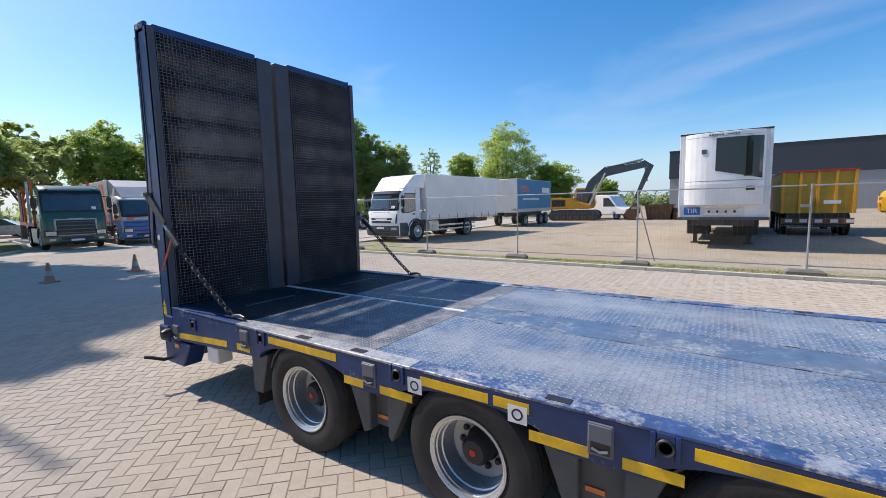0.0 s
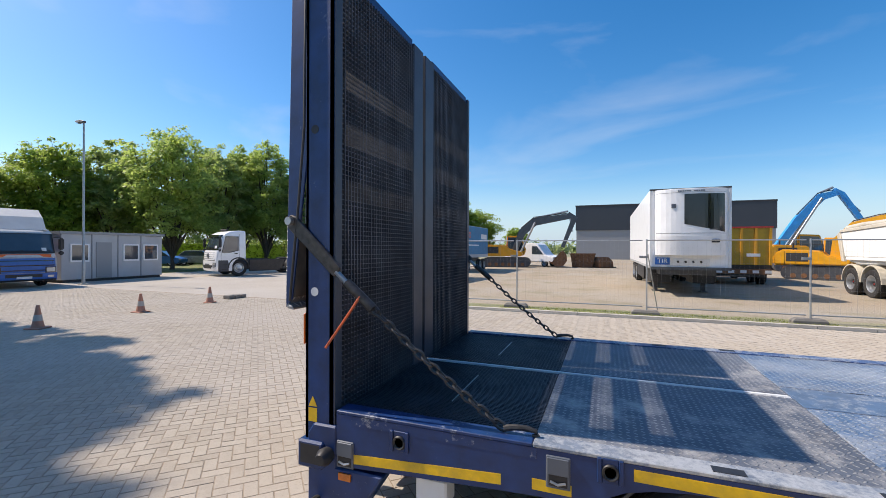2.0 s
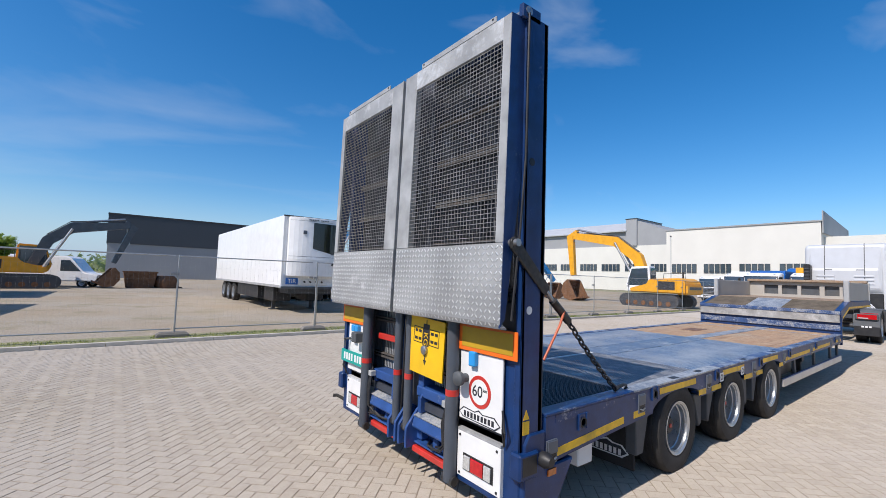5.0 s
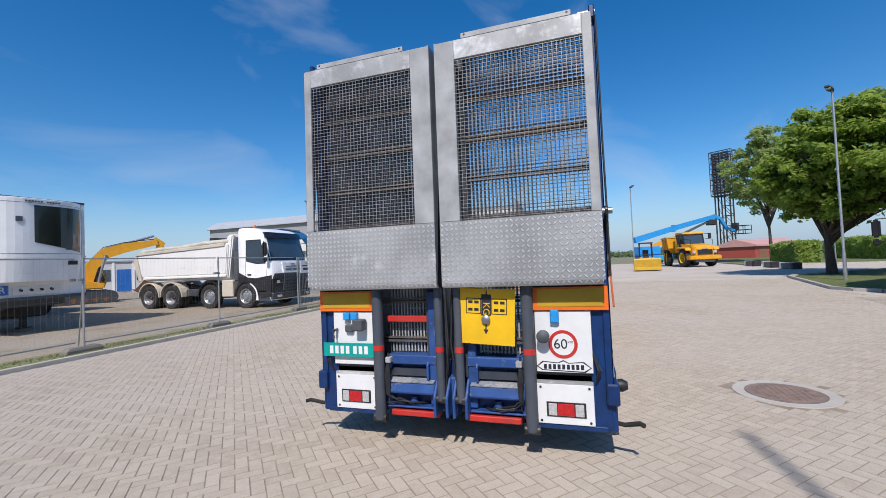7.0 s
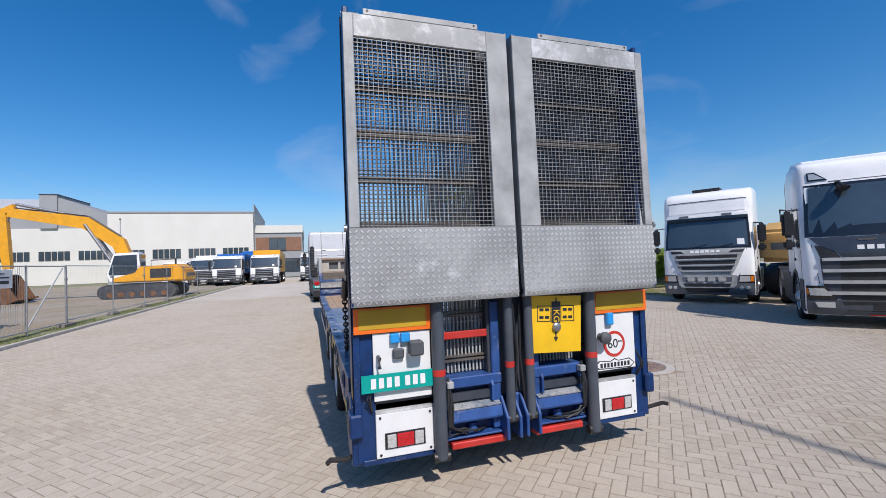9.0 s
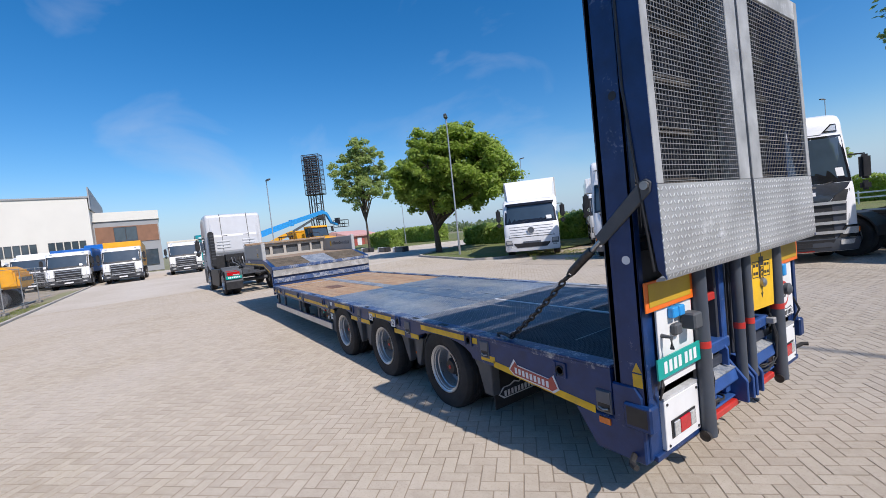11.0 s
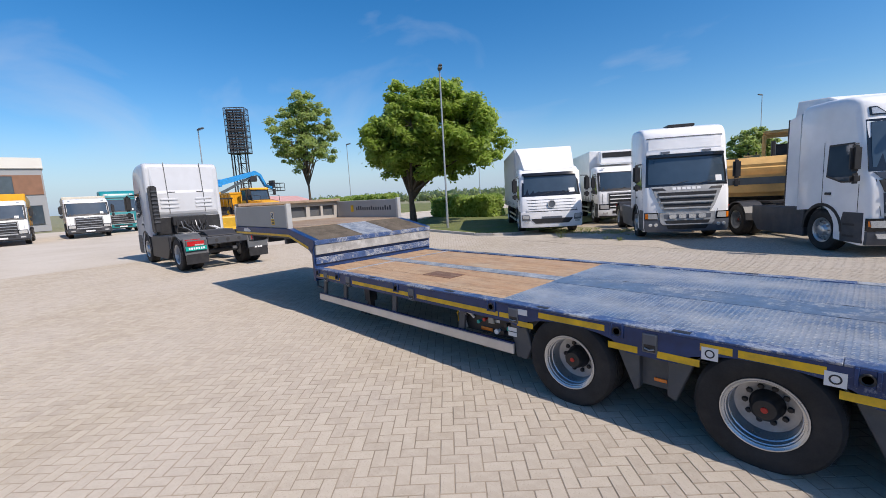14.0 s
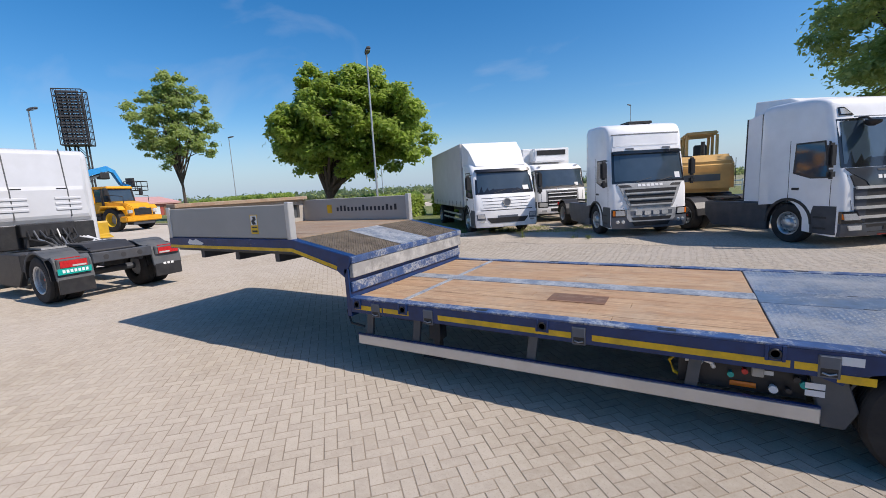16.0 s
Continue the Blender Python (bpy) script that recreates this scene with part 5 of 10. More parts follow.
# ---- ground: one sheet to the horizon, the paved yard, the gravel yard, lawns ----
def far_paving():
    k = Nodes("paving_far_off")
    co = k.coord()
    turn = k.n("ShaderNodeMapping")
    turn.inputs["Rotation"].default_value = (0, 0, radians(45))
    k.link(co, turn.inputs[0])
    br = k.n("ShaderNodeTexBrick")
    br.inputs["Scale"].default_value = 4.5
    br.inputs["Mortar Size"].default_value = 0.012
    br.inputs["Color1"].default_value, br.inputs["Color2"].default_value, br.inputs["Mortar"].default_value = (0.388, 0.336, 0.272, 1), (0.45, 0.397, 0.328, 1), (0.350, 0.300, 0.238, 1)
    k.link(turn.outputs[0], br.inputs["Vector"])
    col = k.mix(k.ramp(k.noise(0.35, 6, co), (0.35, 0.0), (0.65, 0.55)), br.outputs["Color"], (0.52, 0.475, 0.42))
    col = k.mix(k.ramp(k.noise(1.4, 7, co, 0.7), (0.62, 0.0), (0.80, 0.5)), col, (0.24, 0.20, 0.165))
    col = k.mix(k.ramp(k.noise(0.09, 5, co), (0.5, 0.0), (0.7, 0.5)), col, (0.46, 0.415, 0.36))
    k.bump(br.outputs["Fac"], -0.3, 0.004)
    k.b.inputs["Diffuse Roughness"].default_value = 0.35
    return k.out(col, 0.86)


M["paving_far"] = far_paving()


def sheet(name, poly, z, mat, label, category, kind="structure"):
    bm = P(poly, "z", z - 0.02, z)
    ob = new(name, finish(bm, name, mat))
    return tagged(ob, label, category, "", kind)


sheet("ground", [(-2500, -2500), (2500, -2500), (2500, 2500), (-2500, 2500)], -0.06, "field", "flat green and dry farmland reaching the horizon", "ground")
pavement = sheet("pavement", [(-60, -11.6), (8, -11.6), (13.0, -11.2), (13.4, -10.0), (15.0, -9.35), (22.3, -10.9), (23.5, -11.5), (26.8, -15.6), (30.4, -24), (31, -60), (35, -60), (37.5, -26), (39.5, -21), (41.0, -17.2), (43.0, -15.6), (68, -17), (68, 8.2), (-7.5, 8.25), (-9.5, 9.0), (-10.3, 10.5), (-10.6, 40), (-30, 40), (-60, 40)], -0.005, "paving_far", "wide yard paved in pale herringbone concrete pavers", "pavement")
sheet("gravel_yard", [(-10.2, 40), (-10.0, 10.6), (-9.2, 9.25), (-7.3, 8.5), (70, 8.5), (70, 90), (-10.4, 90)], 0.02, "gravel", "dusty gravel yard behind the mesh fence", "ground")
sheet("grass_verge", [(13.3, -11.3), (13.7, -10.2), (15.1, -9.6), (22.2, -11.1), (23.4, -11.7), (26.6, -15.7), (30.2, -24), (30.8, -60), (13.3, -60)], 0.04, "lawn", "patchy lawn behind a pale kerb", "grass")
sheet("far_verge", [(35.2, -60), (37.7, -26), (39.7, -21), (41.2, -17.3), (43.1, -15.8), (68, -17.2), (140, -22), (140, -60)], 0.04, "lawn", "rough green verge across the side road", "grass")
sheet("fence_verge", [(-9.85, 11.5), (-9.8, 10.4), (-9.1, 9.35), (-7.3, 8.52), (40, 8.52), (40, 9.35), (3, 9.5), (-4, 9.4), (-6.5, 10.4), (-8.2, 12.0)], 0.026, "verge", "dusty strip with thin grass under the fence", "ground")
sheet("tree_ground", [(-60, 15.8), (-27, 15.8), (-25.5, 24), (-19, 39.8), (-60, 39.8)], 0.012, "lawn", "shaded grass under the row of trees", "grass")
sheet("far_grass", [(-60, -60), (13.0, -60), (13.0, -27), (-60, -27)], 0.004, "lawn", "rough grass beyond the parked trucks", "grass")
edge = [(-16.0 + q * 1.0, -8.55 + 0.55 * noise.noise((q * 0.37, 3.1, 0)) + 0.3 * noise.noise((q * 1.1, 7.7, 0))) for q in range(29)]
sheet("drifted_sand", [(-16.0, -11.7), (12.0, -11.7)] + edge[::-1], 0.0045, "drift", "drift of dusty sand before the parked trucks", "sand")
sheet("grass_island", [(-20.4, -11.0), (-20.5, 0.0), (-21.2, 1.0), (-22.8, 2.15), (-27.7, 3.0), (-33, 3.4), (-33, -11.0)], 0.05, "lawn", "small lawn with a tree and a hedge behind a kerb", "grass")
sheet("parking_ground", [(-60, -11.8), (13.0, -11.5), (13.0, -60), (-60, -60)], -0.008, "gravel", "dusty ground under the parked trucks", "ground")


def kerb_line(pts, name="kerb", w=0.14, h=0.07):
    bm = bmesh.new()
    pts = [Vector((x, y, 0)) for x, y in pts]
    for p, q in zip(pts, pts[1:]):
        n = max(1, round((q - p).length / 1.0))
        for i in range(n):
            a, b = p.lerp(q, i / n), p.lerp(q, (i + 1) / n)
            d = (b - a).normalized()
            s_ = Vector((-d.y, d.x, 0)) * w / 2
            a, b = a + d * 0.004, b - d * 0.004
            lo = [bm.verts.new((v.x, v.y, -0.03)) for v in (a - s_, b - s_, b + s_, a + s_)]
            hi = [bm.verts.new((v.x, v.y, h)) for v in (a - s_ * 0.9, b - s_ * 0.9, b + s_ * 0.9, a + s_ * 0.9)]
            bm.faces.new(hi)
            for k in range(4):
                bm.faces.new((lo[k], lo[(k + 1) % 4], hi[(k + 1) % 4], hi[k]))
    ob = new(name, finish(bm, name, "concrete"))
    return tagged(ob, "pale concrete kerb stones edging the paving", "kerb", "", "structure")


kerb_line([(70, 8.3), (-7.3, 8.35), (-8.4, 8.6), (-9.3, 9.15), (-9.9, 9.9), (-10.2, 10.8), (-10.35, 14), (-10.5, 40)])
kerb_line([(13.15, -11.4), (13.35, -10.6), (13.6, -10.1), (14.2, -9.65), (15.1, -9.45), (22.2, -11.0), (23.0, -11.2), (23.6, -11.7), (26.7, -15.65), (30.3, -24), (30.9, -60)], h=0.10)
kerb_line([(68, -17.1), (43.1, -15.7), (42.0, -16.2), (41.1, -17.3), (39.6, -21), (37.6, -26), (35.1, -60)], h=0.12)


kerb_line([(-20.3, -11.0), (-20.4, 0.07), (-20.7, 0.65), (-21.15, 1.1), (-22.75, 2.3), (-27.7, 3.15), (-33, 3.55)], h=0.10)


def blades(name, spots, n, h, label):
    """Grass tufts scattered over rectangles."""
    rng = np.random.default_rng(5)
    V, F = [], []
    for (x0, x1, y0, y1, dens) in spots:
        for _ in range(int(n * dens)):
            x, y = rng.uniform(x0, x1), rng.uniform(y0, y1)
            if noise.noise((x * 0.8, y * 0.8, 0)) < -0.15:
                continue
            a, hh = rng.uniform(0, 6.28), h * rng.uniform(0.4, 1.3)
            dx, dy = 0.012 * math.cos(a), 0.012 * math.sin(a)
            lx, ly = rng.normal(0, 0.4) * hh, rng.normal(0, 0.4) * hh
            i = len(V)
            V += [(x - dx, y - dy, 0.01), (x + dx, y + dy, 0.01), (x + lx, y + ly, hh)]
            F.append((i, i + 1, i + 2))
    return tagged(new(name, mesh_of(name, V, F, "grass")), label, "grass", "", "stuff")


blades("grass", [(-9.5, 30, 8.5, 9.25, 1.0), (13.5, 16.5, -13, -10.0, 0.25), (8.5, 13.0, -13.5, -11.2, 0.18)], 15000, 0.06, "sparse dry grass along the fence and kerbs")



def weed(x, y, h, n, seed):
    """A wild plant in the paving: leaning stems set with narrow leaves."""
    rng = np.random.default_rng(seed)
    t = thing("weed", "green wild plant growing in the dusty paving", "plant", x, y, 0.0, 0.0, "weeds before the trucks")
    V, F = [], []
    bm = bmesh.new()
    for _ in range(n):
        lean, hh = rng.normal(0, 0.28, 2) * h, h * rng.uniform(0.5, 1.0)
        foot = rng.normal(0, 0.06, 2)
        tube(bm, [(foot[0], foot[1], -0.005), (foot[0] + lean[0] * 0.4, foot[1] + lean[1] * 0.4, hh * 0.55), (foot[0] + lean[0], foot[1] + lean[1], hh)], 0.004, 4, 0.002)
        for _ in range(9):
            f = rng.uniform(0.15, 1.0)
            p = np.array([foot[0] + lean[0] * f, foot[1] + lean[1] * f, hh * f])
            a = rng.uniform(0, 6.28)
            d = np.array([math.cos(a), math.sin(a), rng.uniform(-0.1, 0.6)]) * rng.uniform(0.04, 0.09)
            w = np.array([-math.sin(a), math.cos(a), 0.0]) * 0.010
            i = len(V)
            V += [tuple(p), tuple(p + d * 0.5 + w), tuple(p + d), tuple(p + d * 0.5 - w)]
            F.append((i, i + 1, i + 2, i + 3))
    part("stem", bm, "grass", t)
    new("foliage", mesh_of("foliage", V, F, "grass")).parent = t


weed(11.05, -9.7, 0.36, 14, 61)
weed(8.75, -9.5, 0.16, 12, 62)
weed(9.3, -9.75, 0.12, 9, 63)

sheet("joint_sand", [(-19.5, -11.1), (12.6, -11.1), (12.6, -9.3), (14.9, -9.2), (22, -10.6), (22, 8.15), (-7.4, 8.15), (-19.5, 8.1)], -0.003, "sand", "sand in the joints of the paving", "sand")

# far woods along the horizon, in leaf colours with distance haze mixed in
rngw = np.random.default_rng(77)
V, F = [], []
for a0, a1, dist, cnt in ((-108, -2, 230, 900), (-75, -25, 150, 300), (62, 100, 160, 240), (100, 178, 150, 260)):
    for _ in range(cnt):
        a, dd = radians(rngw.uniform(a0, a1)), dist * rngw.uniform(0.9, 1.25)
        cx, cy, hh = dd * math.cos(a), dd * math.sin(a), rngw.uniform(1.5, 5.0) * (0.6 if a1 < 0 else 0.9)
        for _ in range(34):
            q = rngw.normal(0, 1, 3) * (hh * 0.42, hh * 0.42, hh * 0.28) + (cx, cy, hh * 0.55)
            u, v = rngw.normal(0, 0.4, 3), rngw.normal(0, 0.4, 3)
            i = len(V)
            V += [tuple(q - u), tuple(q + v), tuple(q + u), tuple(q - v)]
            F.append((i, i + 1, i + 2, i + 3))
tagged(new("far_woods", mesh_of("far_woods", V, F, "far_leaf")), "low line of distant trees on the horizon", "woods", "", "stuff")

# manhole: concrete ring and iron cover
mh = thing("manhole", "round brown iron manhole cover in a pale concrete ring", "manhole", 1.9, -3.07, 0.0)
part("ring", lathe(bmesh.new(), [(0.36, -0.02), (0.36, 0.004), (0.47, 0.006), (0.475, -0.02)], 40, Matrix.Rotation(radians(90), 4, "X")), "concrete", mh)
part("cover", lathe(bmesh.new(), [(0.352, -0.02), (0.352, 0.006), (0.0, 0.006)], 40, Matrix.Rotation(radians(90), 4, "X")), "cover", mh)
bm = bmesh.new()
for i in range(-5, 6):
    for j in range(-5, 6):
        if (i * i + j * j) < 24:
            box(bm, i * 0.06 - 0.02, i * 0.06 + 0.02, j * 0.06 - 0.02, j * 0.06 + 0.02, 0.006, 0.010)
part("cover_stud", bm, "cover", mh)


# ---- mesh fence on concrete feet ----
FENCE = {}


def fence_panel(x, y, rz, brace=False, w=3.40):
    f = thing("mesh_fence", "galvanised mesh fence panel on a concrete foot", "fence", x, y, 0.0, rz, "site fence panels")
    if not FENCE:
        bm = bmesh.new()
        tube(bm, [(0.03, 0, 0.06), (0.03, 0, 2.0)], 0.021, 10)
        FENCE["post"] = finish(bm, "post", "zinc", smooth=True)
        FENCE["rail"] = finish(T([(0.03, 0, 1.97), (w - 0.03, 0, 1.97)], 0.015, 8), "rail", "zinc", smooth=True)
        FENCE["lower_rail"] = finish(T([(0.03, 0, 0.22), (w - 0.03, 0, 0.22)], 0.015, 8), "lower_rail", "zinc", smooth=True)
        bm = bmesh.new()
        q = 0.08
        while q < w - 0.05:
            box(bm, q - 0.0006, q + 0.0006, -0.0006, 0.0006, 0.22, 1.97)
            q += 0.10
        for z in (0.5, 0.8, 1.1, 1.4, 1.7):
            box(bm, 0.03, w - 0.03, -0.0006, 0.0006, z - 0.0006, z + 0.0006)
        FENCE["wire_mesh"] = finish(bm, "wire_mesh", "zinc")
        FENCE["foot"] = finish(loft(bmesh.new(), [[(-0.34, -0.11, 0.02), (0.34, -0.11, 0.02), (0.34, 0.11, 0.02), (-0.34, 0.11, 0.02)], [(-0.34, -0.11, 0.09), (0.34, -0.11, 0.09), (0.34, 0.11, 0.09), (-0.34, 0.11, 0.09)], [(-0.27, -0.08, 0.145), (0.27, -0.08, 0.145), (0.27, 0.08, 0.145), (-0.27, 0.08, 0.145)]]), "foot", "guard_stone", 0.01)
        FENCE["clamp"] = finish(B((-0.05, 0.05, -0.03, 0.03, 1.5, 1.56)), "clamp", "steel", 0.005)
    for k_, me in FENCE.items():
        new(k_, me).parent = f
    again(f.children[0], f, pose(w - 0.06, 0, 0))
    if brace:
        part("brace", T([(0.06, 0.03, 1.6), (0.35, 0.75, 0.06)], 0.016, 8), "zinc", f)
    return f


for i in (-1, 0, 1, 2, 3):
    fence_panel(-4.47 + 3.43 * i, 8.95 + 0.06 * math.sin(i * 1.7), 1.0 * math.sin(i * 2.3), i in (2,))
for i in range(6):
    fence_panel(13.35 + 3.43 * i, 9.0 + 0.03 * i, 0.5)
gate = thing("fence_gate", "galvanised barred gate with a slanting brace in the fence", "gate", 9.42, 8.95)
for x in (0.02, 0.12, 1.85, 3.80):
    part("gate_post", T([(x, 0, 0.05), (x, 0, 1.98)], 0.024, 10), "zinc", gate, smooth=True)
for z in (0.16, 1.95):
    part("gate_rail", T([(0.02, 0, z), (3.8, 0, z)], 0.018, 8), "zinc", gate, smooth=True)
part("brace", T([(3.70, 0.03, 1.90), (2.65, 0.45, 0.06)], 0.02, 8), "zinc", gate)
for q in range(18):
    part("gate_bar", T([(0.2 + q * 0.092, 0, 0.16), (0.2 + q * 0.092, 0, 1.95)], 0.0045, 5), "zinc", gate)
for x in (0.07, 3.8):
    part("foot", B((x - 0.32, x + 0.32, -0.11, 0.11, 0.02, 0.14)), "guard_stone", gate, "", 0.02)
fence_panel(-10.0, 9.95, -27)
for i in range(3):
    fence_panel(-10.05 - 0.25 * i, 13.4 + 3.43 * i, 266, False)
bn = thing("banner", "white notice board tied to the fence", "sign", 9.56, 8.90, 1.5)
part("board", B((0.0, 1.04, -0.006, 0.006, -0.11, 0.35)), "plate", bn)
part("printed_bar", B((0.30, 0.74, -0.009, -0.006, 0.24, 0.27), (0.10, 0.92, -0.009, -0.006, 0.14, 0.18), (0.14, 0.90, -0.009, -0.006, 0.0, 0.08)), "ink", bn)
part("tie", B((0.02, 0.05, 0.006, 0.02, -0.04, 0.35)), "black", bn)


# ---- traffic cones ----
def cone(x, y, rz):
    c = thing("traffic_cone", "faded orange and white traffic cone", "cone", x, y, 0.0, rz, "traffic cones")
    rot = Matrix.Rotation(radians(90), 4, "X")
    part("base", B((-0.16, 0.16, -0.16, 0.16, 0.0, 0.03)), "cone", c, bevel=0.008)
    part("body", lathe(bmesh.new(), [(0.115, 0.03), (0.105, 0.06), (0.045, 0.40), (0.03, 0.50), (0.0, 0.505)], 20, rot), "cone", c, smooth=True)
    part("white_band", lathe(bmesh.new(), [(0.0855, 0.17), (0.0875, 0.17), (0.0635, 0.30), (0.0615, 0.30)], 20, rot), "dash", c, "dirty pale band")


cone(-9.8, 0.05, 10)
cone(-9.85, 1.95, 25)
cone(-10.2, 4.3, 5)
cone(-10.25, 6.45, 40)
sl = thing("concrete_block", "row of three low grey concrete blocks on the paving", "block", -10.5, 7.65)
for q in range(3):
    part("block", B((-0.15, 0.15, -0.36 + q * 0.245, -0.13 + q * 0.245, 0.0, 0.13 - 0.008 * q)), "guard_stone", sl, bevel=0.02)


# ---- lamp posts ----
def lamp_post(x, y, h, rz, label="tall galvanised street lamp with a flat grey head"):
    p = thing("street_lamp", label, "street lamp", x, y, 0.0, rz, "street lamps")
    part("pole", T([(0, 0, 0), (0, 0, 1.2), (0, 0, 1.25), (0, 0, h)], 0.075, 12, 0.04), "zinc", p, smooth=True)
    part("base_plate", B((-0.16, 0.16, -0.16, 0.16, 0.0, 0.03)), "concrete", p)
    part("head", loft(bmesh.new(), [[(-0.08, -0.05, h - 0.04), (-0.08, 0.05, h - 0.04), (-0.08, 0.05, h + 0.05), (-0.08, -0.05, h + 0.05)], [(0.2, -0.13, h - 0.02), (0.2, 0.13, h - 0.02), (0.2, 0.09, h + 0.12), (0.2, -0.09, h + 0.12)], [(0.62, -0.10, h + 0.06), (0.62, 0.10, h + 0.06), (0.62, 0.07, h + 0.14), (0.62, -0.07, h + 0.14)]]), "guard", p, bevel=0.015)
    part("lens", B((0.2, 0.55, -0.09, 0.09, h + 0.005, h + 0.02), ), "clear_lamp", p)


lamp_post(19.1, -11.75, 8.3, 140)
lamp_post(-21.4, 9.0, 7.6, 175)
# unseen mast, added only to cast a thin streak of shadow on the paving
mast = thing("steel_mast", "very tall plain mast out of view, added for its thin shadow", "mast", -11.8, -3.72)
part("pole", T([(0, 0, 0), (0, 0, 7), (0, 0, 14.0)], 0.065, 12, 0.04), "zinc", mast, smooth=True)
part("base_plate", B((-0.25, 0.25, -0.25, 0.25, 0.0, 0.04)), "concrete", mast)
lamp_post(39.6, -5.6, 7.8, 200)
lamp_post(52.0, -26.5, 9.0, 200)
lamp_post(40.0, -39.0, 10.0, 200)
lamp_post(13.0, -60.0, 11.5, 60)
lamp_post(38.9, 30.0, 9.4, 200)
lamp_post(62.0, 25.1, 8.7, 200)


# ---- trees ----
def tree(x, y, h, r, seed, leaf="leaf", n=9000, trunk=2.2, size=0.20, label="leafy green tree with a dense rounded crown", lobes=11, loose=0.0, tr=0.17, heart=0, off=(0.0, 0.0)):
    """A trunk with limbs; a crown of lobes, each lobe of many sprays of leaves, with gaps between."""
    rng = np.random.default_rng(seed)
    t = thing("tree", label, "tree", x, y, 0.0, 0.0, "yard trees")
    bm = bmesh.new()
    zc, hz = (h + trunk) / 2, (h - trunk) / 2
    top = Vector((rng.normal(0, 0.2), rng.normal(0, 0.2), trunk + 0.7 * (h - trunk)))
    tube(bm, [(0, 0, -0.05), (0.03, 0.02, trunk * 0.5), (top.x * 0.4, top.y * 0.4, trunk), tuple(top)], tr, 10, tr * 0.25)
    lob = []
    for i in range(lobes):
        u = -0.72 + 1.62 * (i + 0.5) / lobes
        a = i * 2.4 + rng.normal(0, 0.35)
        q = math.sqrt(max(0.03, 1 - u * u)) * rng.uniform(0.52, 0.74)
        lr = min(r, hz) * rng.uniform(0.34, 0.50) * (1 - 0.25 * max(0, u))
        lob.append((Vector((off[0] + r * q * math.cos(a), off[1] + r * q * math.sin(a), zc + (hz - lr * 0.75) * u)), lr))
    lob.append((Vector((*off, h - min(r, hz) * 0.36)), min(r, hz) * 0.36))
    sprays = []
    for c, lr in lob:
        s0 = Vector((0.03, 0.02, min(trunk * rng.uniform(0.8, 1.3), c.z * 0.9)))
        mid = s0.lerp(c, 0.5) + Vector((0, 0, 0.06 * h * rng.uniform(0.2, 0.8)))
        tube(bm, [tuple(s0), tuple(mid), tuple(c)], tr * 0.42, 6, tr * 0.10)
        for _ in range(int(17 - 6 * loose)):
            d = Vector(rng.normal(size=3)).normalized()
            d.z = d.z * 0.85 + 0.12
            p = c + d * lr * rng.uniform(0.62, 1.06 + 0.25 * loose)
            if p.z < trunk * 0.85:
                continue
            sprays.append((p, lr * rng.uniform(0.20, 0.40) * (1 - 0.2 * loose)))
            if rng.random() < 0.3:
                tube(bm, [tuple(c), tuple(c.lerp(p, 0.95))], tr * 0.12, 4, tr * 0.04)
        for _ in range(heart):
            d = Vector(rng.normal(size=3)).normalized()
            sprays.append((c + d * lr * rng.uniform(0.1, 0.6), lr * rng.uniform(0.30, 0.45)))
    part("trunk", bm, "bark", t, smooth=True)
    w = np.array([k[1] ** 2 for k in sprays])
    pick = rng.choice(len(sprays), n, p=w / w.sum())
    cen = np.array([tuple(k[0]) for k in sprays])[pick]
    rad = np.array([k[1] for k in sprays])[pick]
    d = rng.normal(size=(n, 3))
    d /= np.linalg.norm(d, axis=1)[:, None]
    d *= (rng.random(n) ** 0.45)[:, None]
    stray = (rng.random(n) < 0.10 + 0.1 * loose)[:, None] * d * 0.6
    pos = cen + (d + stray) * rad[:, None] * np.array([1.2, 1.2, 0.72]) - np.array([0, 0, 0.18]) * (np.linalg.norm(d[:, :2], axis=1) * rad)[:, None]
    nor = d * 0.6 + rng.normal(0, 0.42, (n, 3)) + np.array([0, 0, 0.65])
    nor /= np.linalg.norm(nor, axis=1)[:, None]
    a = np.cross(nor, rng.normal(size=(n, 3)))
    a /= np.linalg.norm(a, axis=1)[:, None]
    b = np.cross(nor, a)
    sz = (size * rng.uniform(0.5, 1.2, n))[:, None]
    quad = np.stack([pos - a * sz, pos - b * sz * 0.5 + nor * sz * 0.15, pos + a * sz, pos + b * sz * 0.5 + nor * sz * 0.15], 1).reshape(-1, 3)
    me = bpy.data.meshes.new("crown")
    me.vertices.add(4 * n)
    me.vertices.foreach_set("co", quad.astype(np.float32).ravel())
    me.loops.add(4 * n)
    me.loops.foreach_set("vertex_index", np.arange(4 * n, dtype=np.int32))
    me.polygons.add(n)
    me.polygons.foreach_set("loop_start", np.arange(0, 4 * n, 4, dtype=np.int32))
    me.polygons.foreach_set("loop_total", np.full(n, 4, dtype=np.int32))
    me.update(calc_edges=True)
    me.validate()
    me.materials.append(M[leaf])
    ob = new("crown", me)
    ob.parent = t
    return t


